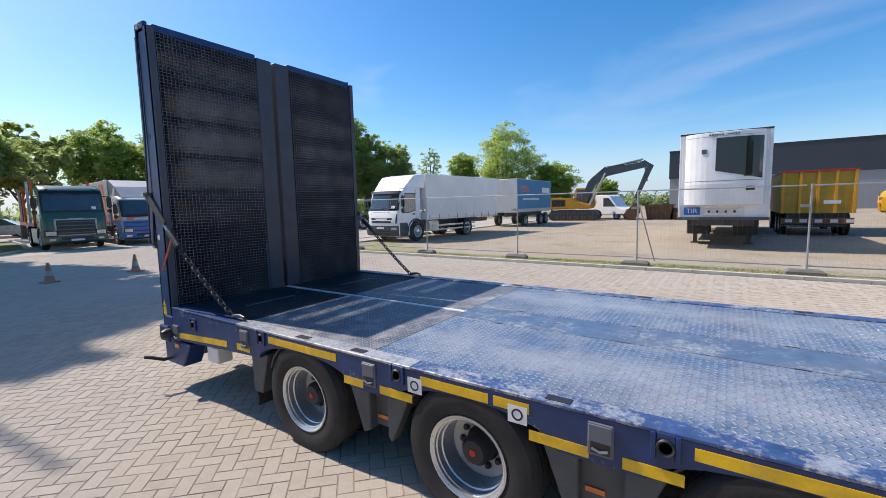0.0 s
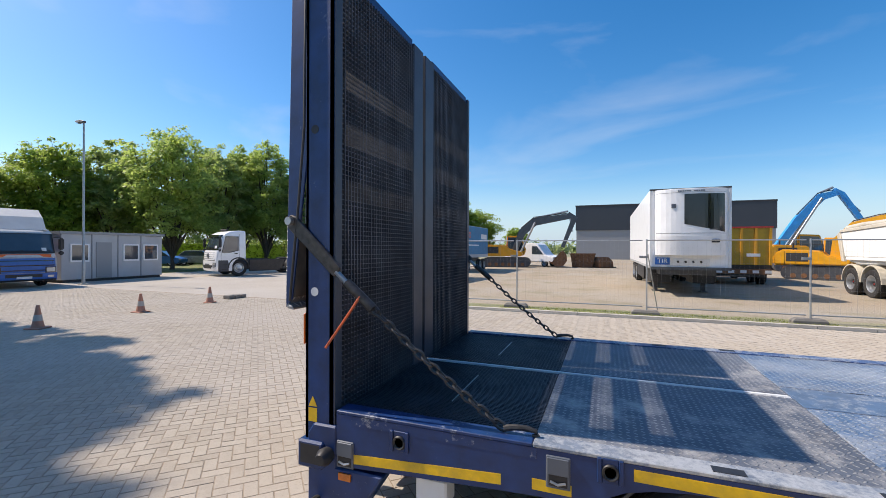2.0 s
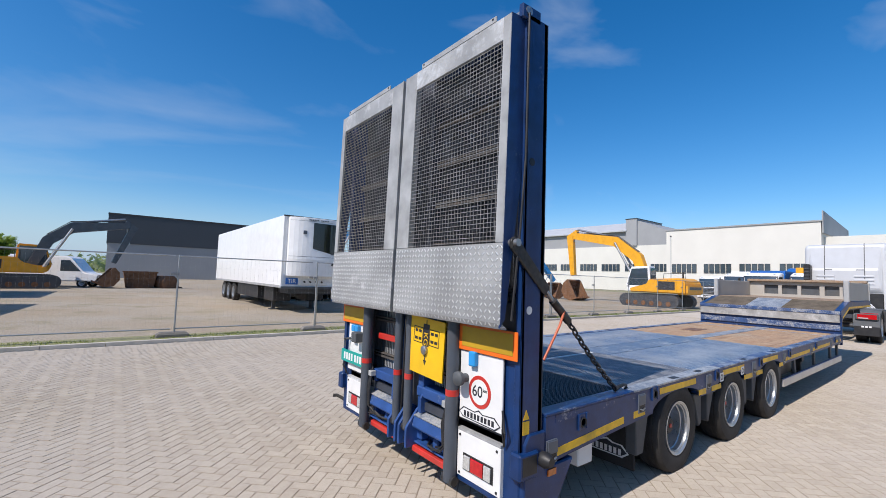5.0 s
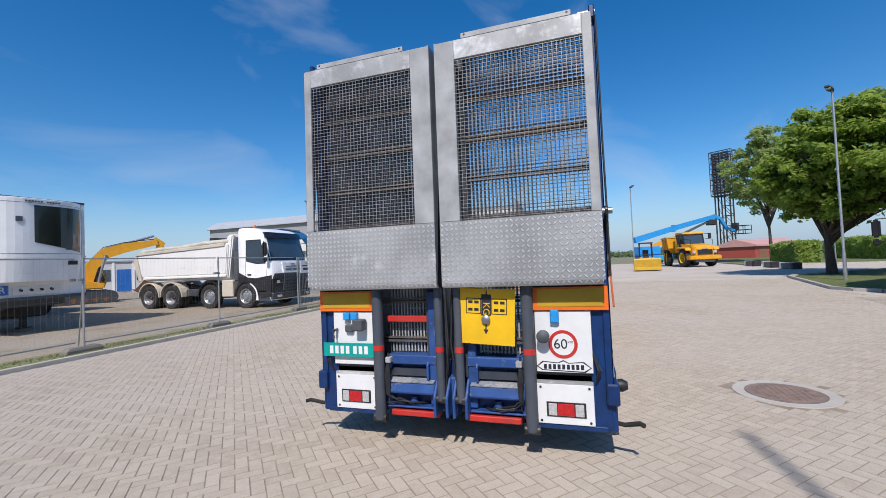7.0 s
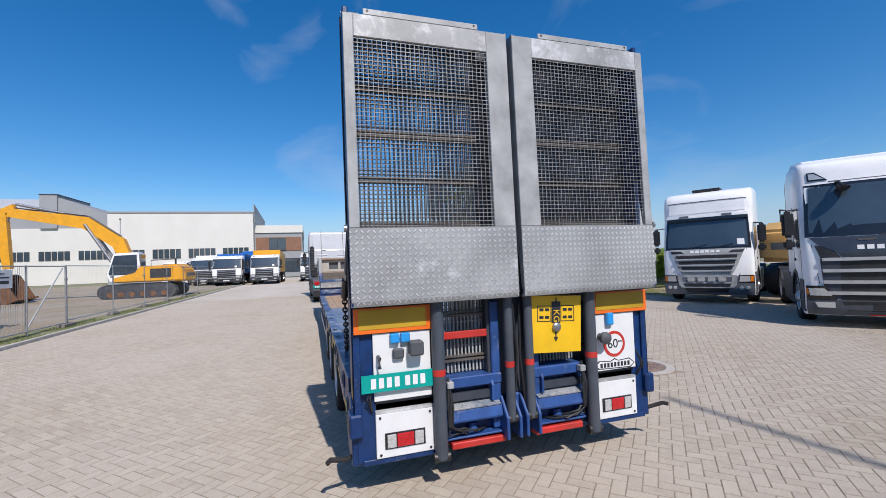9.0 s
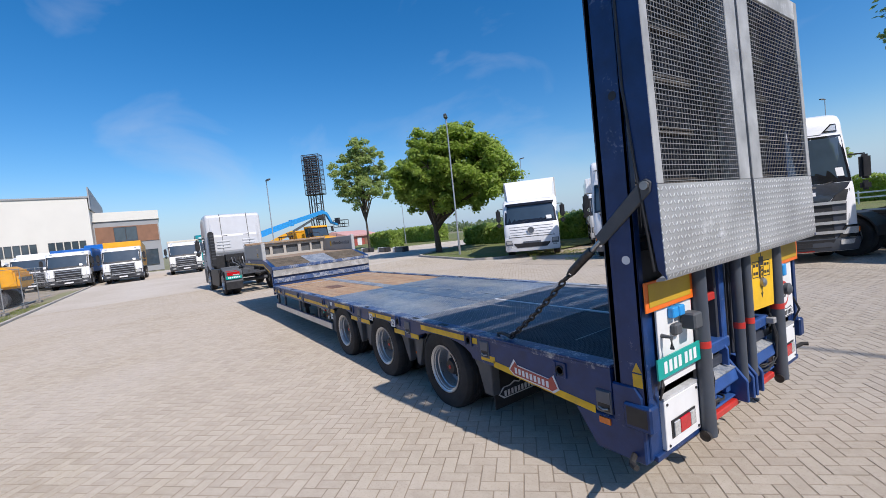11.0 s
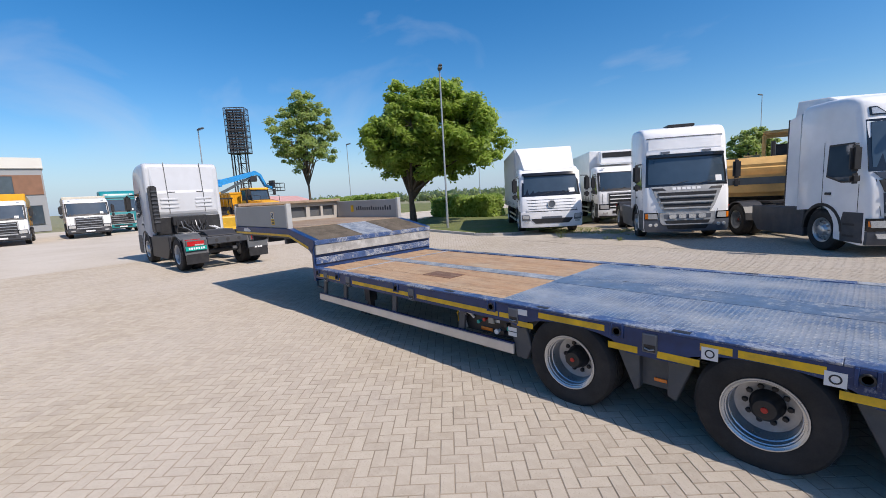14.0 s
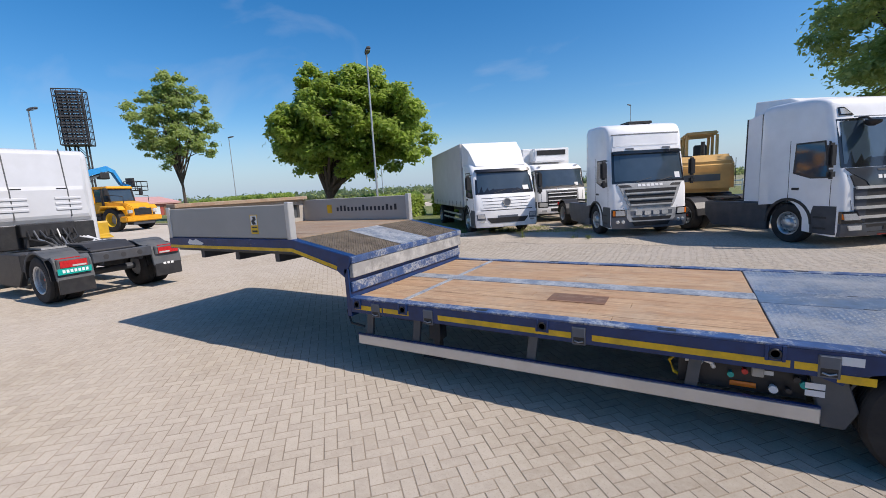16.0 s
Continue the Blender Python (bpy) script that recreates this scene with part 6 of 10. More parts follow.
tree(24.0, -13.5, 9.0, 5.0, 11, "leaf", 90000, 1.9, 0.16, "broad tree with yellow-green outer leaves and a dark heart", 26, tr=0.27, heart=3, off=(-1.05, -1.35))
tree(53.0, -21.2, 15.4, 4.0, 12, "leaf3", 19000, 4.2, 0.21, "slender loosely branched tree", 20, loose=0.7, tr=0.22)
tree(-3.2, -19.5, 12.5, 5.4, 13, "leaf3", 60000, 2.6, 0.14, "tall tree with fine drooping leaves", 18, loose=0.5, tr=0.25)
# unseen tree, placed so that its crown's shadow lies across the paving
tree(-22.5, -4.1, 21.3, 4.5, 14, "leaf", 90000, 4.0, 0.40, "very tall leafy tree out of view, added for its broad shadow", 40, tr=0.3, heart=6)
tree(-28.4, 0.9, 6.9, 3.2, 15, "leaf3", 24000, 1.5, 0.14, "airy tree on the grass beside the parked green truck", 20, loose=0.5, tr=0.18)
tree(-37.0, 5.0, 8.0, 3.2, 16, "leaf3", 12000, 2.6, 0.20, "airy tree with drooping twigs behind the parked trucks", 14, loose=1.0, tr=0.18)
# the far rows, by bearing and distance from the trailer's tail
ROW = [(160.2, 42, 9.2, 3.0, "leaf2"), (153.4, 42, 9.8, 3.2, "leaf"), (148.6, 42, 10.2, 3.0, "leaf3"), (143.3, 39, 11.4, 4.0, "leaf2"), (138.9, 43, 11.0, 3.0, "leaf3"), (136.2, 46, 11.8, 2.6, "leaf2"), (133.3, 44, 12.1, 3.0, "leaf2"), (130.0, 45, 9.6, 2.6, "leaf3"), (127.1, 47, 9.0, 2.8, "leaf3"), (122.4, 56, 9.4, 2.0, "leaf3"), (118.2, 62, 9.4, 2.6, "leaf2"), (112.0, 60, 13.0, 4.6, "leaf2"), (106.3, 62, 7.8, 3.6, "leaf"), (101.0, 95, 6.5, 3.0, "leaf")]
for i, (az, dist, h, r, lf) in enumerate(ROW):
    airy = r == 2.0
    tree(0.8 + dist * math.cos(radians(az)), -3.4 + dist * math.sin(radians(az)), h, r, 30 + i, lf, 3200 if airy else 27000, 1.3 if airy else 0.9, 0.15, "leafy green tree in a row behind the yard", 17 if airy else 26, tr=0.2, loose=0.9 if airy else 0.30, heart=0 if airy else 5)


def hedge(name, x0, x1, y0, y1, h, n, seed, label, leaf="leaf2"):
    rng = np.random.default_rng(seed)
    t = thing(name, label, "hedge", (x0 + x1) / 2, (y0 + y1) / 2)
    X, Y = (x1 - x0) / 2, (y1 - y0) / 2
    part("core", loft(bmesh.new(), [[(-X * 0.92, -Y * 0.9, 0.02), (X * 0.92, -Y * 0.9, 0.02), (X * 0.92, Y * 0.9, 0.02), (-X * 0.92, Y * 0.9, 0.02)], [(-X * 0.9, -Y * 0.85, h * 0.9), (X * 0.9, -Y * 0.85, h * 0.9), (X * 0.9, Y * 0.85, h * 0.9), (-X * 0.9, Y * 0.85, h * 0.9)]]), "leaf", t)
    p = rng.uniform(-1, 1, (n, 3))
    ax = rng.integers(0, 3, n)
    p[np.arange(n), ax] = np.sign(p[np.arange(n), ax]) * rng.uniform(0.9, 1.04, n)
    p = p * np.array([X, Y, h / 2]) + np.array([0, 0, h / 2 + 0.02])
    p[:, 2] *= 1 + 0.08 * np.sin(p[:, 0] * 2.1)
    V, F = [], []
    for i, q in enumerate(p):
        a, b = rng.normal(0, 0.09, 3), rng.normal(0, 0.09, 3)
        V += [q - a, q + b, q + a, q - b]
        F.append((4 * i, 4 * i + 1, 4 * i + 2, 4 * i + 3))
    ob = new("foliage", mesh_of("foliage", [tuple(v) for v in V], F, leaf))
    ob.parent = t


hedge("hedge", -31.0, -27.2, -3.2, 0.6, 1.3, 5000, 8, "clipped dark hedge on the small lawn")
hedge("hedge", 5.0, 11.0, -54.0, -52.0, 2.4, 4000, 9, "wild green shrubs beyond a white rail fence")
tree(12.0, -50.0, 7.0, 2.6, 51, "leaf3", 9000, 1.8, 0.2, "small tree beyond a white rail fence", tr=0.12)
rf = thing("rail_fence", "low white two-rail fence along the far grass", "fence", 0.0, -46.0)
for q in range(16):
    part("post", B((-14 + q * 2.2 - 0.05, -14 + q * 2.2 + 0.05, -0.05, 0.05, 0.0, 1.15)), "white", rf)
for z in (0.55, 0.98):
    part("rail", B((-14.2, 19.2, -0.08, -0.05, z - 0.06, z + 0.06)), "white", rf)
hedge("hedge", 22.4, 28.4, -21.0, -19.3, 1.5, 5000, 3, "clipped green hedge beyond the lawn")
hedge("hedge", 44.6, 50.4, -22.0, -20.2, 1.9, 4500, 4, "clipped green hedge across the side road")
hedge("hedge", 46.2, 58.0, -30.0, -28.2, 2.1, 7000, 14, "long green hedge across the side road")
for x, y, a in ((40.6, -15.3, 4), (36.4, -15.2, -2), (32.6, -15.0, 3)):
    blk = thing("barrier_block", "low dark concrete block with pale ends beside the side road", "block", x, y, 0.0, a, "roadside blocks")
    part("block", B((-0.95, 0.95, -0.28, 0.28, 0.0, 0.46)), "guard_stone", blk, "", 0.04, seg=2)
    for e in (-1, 1):
        part("painted_end", B((*sorted((e * 0.62, e * 0.96)), -0.285, 0.285, 0.01, 0.466)), "plate" if e > 0 else "black", blk, "", 0.03)
hedge("hedge", 17.0, 21.5, -22.5, -20.8, 1.7, 3500, 6, "low shrubs behind the parked trucks")
# this hedge's shade is put into its dark leaf colour
hedge("undergrowth", -43.0, -40.5, 8.0, 46.0, 2.4, 14000, 77, "thick undergrowth behind the row of trees, its shade put into dark leaves", "leaf_dark")


# ---- trucks ----
def pull(y, k=0.14):
    return k * (abs(y) / 1.24) ** 4


CAB = {
    # (distance back from the bumper, height) up the front and over the roof
    "high": [(0.05, 0.32), (0.0, 0.45), (0.0, 1.05), (0.03, 1.62), (0.08, 1.75), (0.27, 2.68), (0.30, 2.82), (0.36, 3.10), (0.46, 3.31), (0.68, 3.44), (1.15, 3.50), (2.08, 3.52), (2.28, 3.45), (2.30, 0.96), *[(1.38 + 0.62 * math.cos(radians(a)), 0.52 + 0.62 * math.sin(radians(a))) for a in (50, 70, 90, 110, 130, 150, 166)], (0.77, 0.34)],
    "mid": [(0.05, 0.32), (0.0, 0.45), (0.0, 1.05), (0.05, 1.50), (0.12, 1.62), (0.40, 2.50), (0.52, 2.62), (0.80, 2.74), (1.2, 2.80), (1.7, 2.80), (1.80, 2.74), (1.82, 0.98), *[(1.38 + 0.62 * math.cos(radians(a)), 0.52 + 0.62 * math.sin(radians(a))) for a in (50, 70, 90, 110, 130, 150, 166)], (0.77, 0.34)],
}
ARCH = [(1.38 + 0.62 * math.cos(radians(a)), 0.52 + 0.62 * math.sin(radians(a))) for a in (50, 70, 90, 110, 130, 150, 166)]
CAB["upright"] = [(0.06, 0.26), (0.0, 0.40), (0.0, 0.95), (0.02, 1.50), (0.06, 1.76), (0.12, 1.92), (0.33, 2.92), (0.36, 3.0), (0.42, 3.32), (0.50, 3.45), (0.75, 3.53), (1.3, 3.57), (2.12, 3.57), (2.28, 3.48), (2.32, 0.96), *ARCH, (0.77, 0.34)]
CAB["sleeper"] = [(0.06, 0.28), (0.0, 0.42), (0.0, 1.0), (0.03, 1.55), (0.09, 1.76), (0.30, 2.70), (0.32, 2.84), (0.36, 3.22), (0.44, 3.46), (0.62, 3.60), (1.1, 3.68), (2.08, 3.70), (2.26, 3.62), (2.30, 0.96), *ARCH, (0.77, 0.34)]
CAB["site"] = [(d, 0.32 + (z - 0.32) * 1.22 if d < 1.85 and z > 1.0 else z) for d, z in CAB["mid"]]
CAB["tall"] = [(d, 0.32 + (z - 0.32) * 1.145 if d < 1.85 and z > 1.0 else z) for d, z in CAB["mid"]]


def rounded(prof, r=0.16):
    """The profile with its upper corners drawn as short curves."""
    out = []
    for i, (d, z) in enumerate(prof):
        p = [Vector(prof[j]) for j in (i - 1, i, (i + 1) % len(prof))]
        if z < 2.4:
            out.append((d, z))
            continue
        a = p[1] + (p[0] - p[1]) * min(0.45, r / (p[0] - p[1]).length)
        b = p[1] + (p[2] - p[1]) * min(0.45, r / (p[2] - p[1]).length)
        for t in (0.0, 0.33, 0.67, 1.0):
            out.append(tuple(a.lerp(p[1], t).lerp(p[1].lerp(b, t), t)))
    return out


class Cab:
    """A lorry cab built from a side profile with a bowed front."""

    def __init__(self, base, style, paint, w=1.24):
        self.base, self.w, self.prof, self.paint = base, w, CAB[style], paint
        shape = rounded(self.prof)
        self.hi, self.up = style in ("high", "upright", "sleeper"), {"tall": 0.26, "site": 0.38}.get(style, 0.0)
        ys = [f * w for f in (-1, -0.99, -0.972, -0.945, -0.90, -0.72, -0.4, 0.0, 0.4, 0.72, 0.90, 0.945, 0.972, 0.99, 1)]
        bm = bmesh.new()
        rings = []
        for y in ys:
            edge = 0.075 * max(0.0, (abs(y) / w - 0.90) / 0.10) ** 3
            ring = []
            for d, z in shape:
                q = -d - (pull(y) if d < 1.3 else 0) - (edge if d < 1.3 else 0)
                if d >= 1.8 or (not self.hi and d > 1.55):
                    q += edge
                zz = z - (edge * 1.2 if z > 2.6 else 0)
                ring.append((q, y, zz))
            rings.append(ring)
        loft(bm, rings)
        self.body = part("cab", bm, paint, base, smooth=True)

    def xf(self, z):
        p = [q for q in self.prof if q[0] < 1.0]
        for (d0, z0), (d1, z1) in zip(p, p[1:]):
            if z0 <= z <= z1:
                return d0 + (d1 - d0) * (z - z0) / (z1 - z0)
        return p[-1][0]

    def patch(self, name, y0, y1, z0, z1, mat, out=0.012, ny=6, nz=3, label="", shrink=0.0, parent=None, smooth=True):
        """A slab that follows the bowed front between two heights."""
        bm = bmesh.new()
        rows = []
        for o in (out, -0.03):
            rows.append([[bm.verts.new((-self.xf(z0 + (z1 - z0) * j / nz) - pull(yy) + o, yy, z0 + (z1 - z0) * j / nz)) for i in range(ny + 1) for yy in [(y0 + (y1 - y0) * i / ny) * (1 - shrink * j / nz)]] for j in range(nz + 1)])
        f, b = rows
        for g in (f, b):
            for j in range(nz):
                for i in range(ny):
                    bm.faces.new((g[j][i], g[j][i + 1], g[j + 1][i + 1], g[j + 1][i]))
        for j in range(nz):
            for i in (0, ny):
                bm.faces.new((f[j][i], b[j][i], b[j + 1][i], f[j + 1][i]))
        for i in range(ny):
            for j in (0, nz):
                bm.faces.new((f[j][i], f[j][i + 1], b[j][i + 1], b[j][i]))
        return part(name, bm, mat, parent or self.base, label, smooth=smooth)

    def rows(self, name, rs, mat, out=0.012, ny=8, label="", parent=None, flip=1, smooth=True):
        """A slab on the bowed front, given by rows of (height, from, to); flip -1 mirrors it."""
        bm = bmesh.new()
        f, b = [], []
        for z, y0, y1 in rs:
            ys = [flip * (y0 + (y1 - y0) * i / ny) for i in range(ny + 1)]
            f.append([bm.verts.new((-self.xf(z) - pull(y) + out, y, z)) for y in ys])
            b.append([bm.verts.new((-self.xf(z) - pull(y) - 0.03, y, z)) for y in ys])
        for g in (f, b):
            for p, q in zip(g, g[1:]):
                for i in range(ny):
                    bm.faces.new((p[i], p[i + 1], q[i + 1], q[i]))
        for j in range(len(rs) - 1):
            for i in (0, ny):
                bm.faces.new((f[j][i], b[j][i], b[j + 1][i], f[j + 1][i]))
        for i in range(ny):
            for j in (0, len(rs) - 1):
                bm.faces.new((f[j][i], f[j][i + 1], b[j][i + 1], b[j][i]))
        return part(name, bm, mat, parent or self.base, label, smooth=smooth)

    def letters_bar(self, y0, y1, z, h, n, mat, out):
        """A row of plain bars where a maker's name stands."""
        st = (y1 - y0) / n
        for q in range(n):
            self.rows("printed_bar", [(z, y0 + q * st, y0 + (q + 0.72) * st), (z + h, y0 + q * st, y0 + (q + 0.72) * st)], mat, out, 2)

    def front_upright(self):
        """Dark grey bonnet panel over a wide black grille with four pale bars."""
        self.rows("screen_surround", [(1.86, -1.18, 1.18), (2.98, -1.13, 1.13)], "blackg", 0.006, 10)
        self.rows("windscreen", [(1.95, -1.11, 1.11), (2.3, -1.10, 1.10), (2.92, -1.06, 1.06)], "glass", 0.012, 10, "wide dark windscreen")
        self.rows("windscreen_paper", [(2.0, 0.88, 1.04), (2.2, 0.87, 1.03)], "plate", 0.015, 2)
        bonnet = self.rows("bonnet_panel", [(1.43, -0.64, 0.64), (1.54, -0.72, 0.72), (1.72, -1.02, 1.02), (1.85, -1.12, 1.12)], "gloss_grey", 0.035, 10, "glossy dark grey bonnet panel")
        self.letters_bar(-0.42, 0.42, 1.585, 0.085, 6, "plate", 0.040)
        for s in (-1, 1):
            self.rows("bonnet_vent", [(1.76, 0.12, 0.40), (1.80, 0.14, 0.42)], "black", 0.040, 3, parent=bonnet, flip=s)
            self.rows("wing_intake", [(1.42, 0.66, 0.97), (1.56, 0.76, 1.01), (1.68, 0.97, 1.05)], "black", 0.026, 3, flip=s)
            self.rows("grille_side", [(0.60, 0.70, 0.93), (1.40, 0.68, 0.98)], "post", 0.022, 3, flip=s)
            lb = self.rows("lamp_bezel", [(0.58, 0.76, 1.22), (0.86, 0.92, 1.22)], "blackg", 0.045, 5, flip=s)
            self.rows("headlight", [(0.66, 0.84, 1.17), (0.81, 0.95, 1.19)], "clear_lamp", 0.060, 5, "clear headlight", parent=lb, flip=s)
            self.rows("indicator", [(0.68, 1.18, 1.215), (0.80, 1.20, 1.22)], "amber", 0.052, 1, parent=lb, flip=s)
            self.rows("fog_lamp", [(0.42, 0.80, 1.06), (0.53, 0.80, 1.10)], "clear_lamp", 0.056, 3, flip=s)
            rl = self.rows("roof_lamp", [(3.06, 0.74, 1.06), (3.25, 0.94, 1.06)], "blackg", 0.018, 4, flip=s)
            self.rows("lens", [(3.09, 0.80, 1.03), (3.22, 0.95, 1.04)], "clear_lamp", 0.028, 3, parent=rl, flip=s)
            self.rows("corner_seam", [(0.90, 1.00, 1.012), (1.70, 1.085, 1.097)], "guard", 0.004, 1, flip=s)
        g = self.rows("grille", [(0.56, -0.70, 0.70), (1.42, -0.70, 0.70)], "black", 0.014, 8)
        for z in (1.395, 1.165, 0.935, 0.715):
            self.rows("grille_slat", [(z - 0.032, -0.95, 0.95), (z + 0.022, -0.955, 0.955), (z + 0.032, -0.955, 0.955)], "alu", 0.055, 10, parent=g)
        b = self.rows("bumper", [(0.27, -1.20, 1.20), (0.40, -1.22, 1.22), (0.57, -1.22, 1.22)], "ram", 0.04, 10, "dark grey front bumper")
        self.rows("air_dam", [(0.36, -0.62, 0.62), (0.55, -0.70, 0.70)], "black", 0.046, 6, parent=b)
        self.rows("number_plate", [(0.40, -0.24, 0.24), (0.49, -0.24, 0.24)], "black", 0.056, 2, parent=b)
        self.rows("marker_strip", [(0.275, -0.30, 0.30), (0.30, -0.30, 0.30)], "redp", 0.05, 3, parent=b)
        self.rows("roof_seam", [(3.015, -0.72, 0.72), (3.03, -0.72, 0.72)], "guard", 0.006, 6)
        part("front_mirror", lathe(bmesh.new(), [(0.0, -0.09), (0.05, -0.085), (0.11, -0.02), (0.115, 0.02), (0.0, 0.03)], 16, Matrix.Translation((-0.12, -0.55, 2.86)) @ Matrix.Rotation(radians(75), 4, "X") @ Matrix.Diagonal((1.6, 1, 1, 1))), "black", self.base, smooth=True)
        part("front_mirror_arm", T([(-0.36, -0.62, 2.98), (-0.20, -0.60, 2.98), (-0.13, -0.56, 2.90)], 0.025, 6), "black", self.base)

    def front_sleeper(self):
        """Silver grille panel with three dark openings, four spot lamps under it."""
        self.rows("screen_surround", [(1.72, -1.18, 1.18), (2.74, -1.12, 1.12)], "blackg", 0.006, 10)
        self.rows("windscreen", [(1.80, -1.10, 1.10), (2.2, -1.09, 1.09), (2.66, -1.05, 1.05)], "glass", 0.012, 10, "wide dark windscreen")
        self.rows("windscreen_paper", [(1.84, 0.84, 1.02), (2.02, 0.83, 1.01)], "plate", 0.015, 2)
        self.rows("sun_visor", [(2.66, -1.10, 1.10), (2.74, -1.10, 1.10)], "blackg", 0.10, 10, "dark sun visor")
        self.rows("roof_lip", [(2.76, -1.13, 1.13), (2.86, -1.12, 1.12)], "white", 0.07, 10)
        self.rows("roof_panel", [(2.92, -1.06, 1.06), (3.24, -1.05, 1.05)], "white", 0.025, 10, "raised front roof panel")
        self.rows("roof_seam", [(3.27, -1.10, 1.10), (3.30, -1.10, 1.10)], "guard", 0.012, 8)
        g = self.rows("grille", [(0.93, -0.68, 0.68), (1.10, -0.78, 0.78), (1.60, -0.98, 0.98), (1.73, -1.04, 1.04)], "galv", 0.035, 10, "silver grille panel")
        self.letters_bar(-0.42, 0.42, 1.615, 0.075, 6, "plate", 0.042)
        for z, w in ((1.42, 0.84), (1.235, 0.78), (1.05, 0.70)):
            self.rows("grille_opening", [(z, -w + 0.03, w - 0.03), (z + 0.115, -w, w)], "black", 0.039, 8, parent=g)
            self.rows("grille_slat", [(z - 0.035, -w + 0.02, w - 0.02), (z + 0.010, -w + 0.02, w - 0.02)], "alu", 0.075, 8, parent=g)
        b = self.rows("bumper", [(0.28, -1.19, 1.19), (0.40, -1.22, 1.22), (0.66, -1.22, 1.22)], "slate", 0.030, 10, "dark grey front bumper")
        lower = self.rows("lower_grille", [(0.50, -0.70, 0.70), (0.60, -0.78, 0.78), (0.90, -0.80, 0.80)], "galv", 0.050, 8)
        self.rows("lamp_recess", [(0.70, -0.66, 0.66), (0.84, -0.68, 0.68)], "slate", 0.054, 6, parent=lower)
        self.rows("lower_opening", [(0.54, -0.60, 0.60), (0.64, -0.66, 0.66)], "black", 0.054, 6, parent=lower)
        for q in range(4):
            y = (q - 1.5) * 0.28
            self.rows("spot_lamp", [(0.705, y - 0.09, y + 0.09), (0.77, y - 0.105, y + 0.105), (0.835, y - 0.09, y + 0.09)], "clear_lamp", 0.080, 3, parent=lower)
        for s in (-1, 1):
            self.rows("grille_corner", [(1.60, 0.60, 0.97), (1.68, 0.70, 1.01)], "black", 0.040, 3, parent=g, flip=s)
            lb = self.rows("lamp_bezel", [(0.66, 0.82, 1.22), (0.90, 0.84, 1.22)], "blackg", 0.034, 5, flip=s)
            self.rows("headlight", [(0.70, 0.85, 1.12), (0.87, 0.87, 1.12)], "clear_lamp", 0.050, 4, "clear headlight", parent=lb, flip=s)
            self.rows("indicator", [(0.70, 1.13, 1.20), (0.87, 1.13, 1.20)], "amber", 0.048, 2, parent=lb, flip=s)
            for y in (0.90, 1.06):
                part("fog_lamp", lathe(bmesh.new(), [(0.055, 0.0), (0.055, 0.05), (0.04, 0.06), (0.0, 0.055)], 14, Matrix.Translation((-self.xf(0.5) - pull(y) + 0.0, s * y, 0.50)) @ Matrix.Rotation(radians(-90), 4, "Z")), "clear_lamp", b, smooth=True)
            self.rows("visor_lamp", [(2.78, 0.46, 0.72), (2.84, 0.46, 0.72)], "slate", 0.085, 3, flip=s)
            self.rows("corner_seam", [(0.92, 0.86, 0.872), (1.70, 1.06, 1.072)], "guard", 0.004, 1, flip=s)
        self.rows("air_dam", [(0.36, -0.55, 0.55), (0.48, -0.60, 0.60)], "black", 0.054, 6, parent=b)
        part("roof_hatch", B((-1.35, -0.75, -0.40, 0.40, 3.64, 3.73)), "black", self.base, "dark roof hatch", 0.02)

    def front_round(self):
        """Plain white front with thin grey lines, a round badge and a wide mouth in the bumper."""
        self.rows("screen_surround", [(1.58, -1.17, 1.17), (2.52, -1.10, 1.10)], "blackg", 0.006, 10)
        self.rows("windscreen", [(1.66, -1.08, 1.08), (2.42, -1.04, 1.04)], "glass", 0.012, 10, "wide dark windscreen")
        self.rows("windscreen_paper", [(1.70, 0.72, 0.96), (1.86, 0.71, 0.95)], "plate", 0.015, 2)
        self.rows("sun_visor", [(2.42, -1.08, 1.08), (2.53, -1.07, 1.07)], "blackg", 0.10, 10, "dark sun visor")
        for z, w in ((1.42, 0.98), (1.30, 0.96), (1.18, 0.94), (1.06, 0.92)):
            self.rows("front_line", [(z, -w, w), (z + 0.020, -w, w)], "slate", 0.004, 10)
        self.rows("front_gap", [(0.955, -1.02, 1.02), (0.985, -1.04, 1.04)], "black", 0.006, 10)
        part("badge", lathe(bmesh.new(), [(0.15, 0.0), (0.15, 0.03), (0.13, 0.045), (0.0, 0.04)], 24, Matrix.Translation((-self.xf(1.24) - 0.0, 0, 1.25)) @ Matrix.Rotation(radians(-90), 4, "Z")), "slate", self.base, "plain round metal badge", smooth=True)
        part("badge_ring", lathe(bmesh.new(), [(0.13, 0.035), (0.155, 0.035), (0.155, 0.055), (0.13, 0.055)], 24, Matrix.Translation((-self.xf(1.24), 0, 1.25)) @ Matrix.Rotation(radians(-90), 4, "Z"), True), "alu", self.base, smooth=True)
        b = self.rows("bumper", [(0.32, -1.18, 1.18), (0.42, -1.22, 1.22), (0.94, -1.22, 1.22)], "white", 0.045, 10, "white front bumper")
        self.rows("air_dam", [(0.48, -0.66, 0.66), (0.62, -0.80, 0.80), (0.68, -0.82, 0.82)], "black", 0.052, 8, parent=b)
        self.rows("plate_holder", [(0.68, -0.40, 0.40), (0.76, -0.40, 0.40)], "slate", 0.056, 4, parent=b)
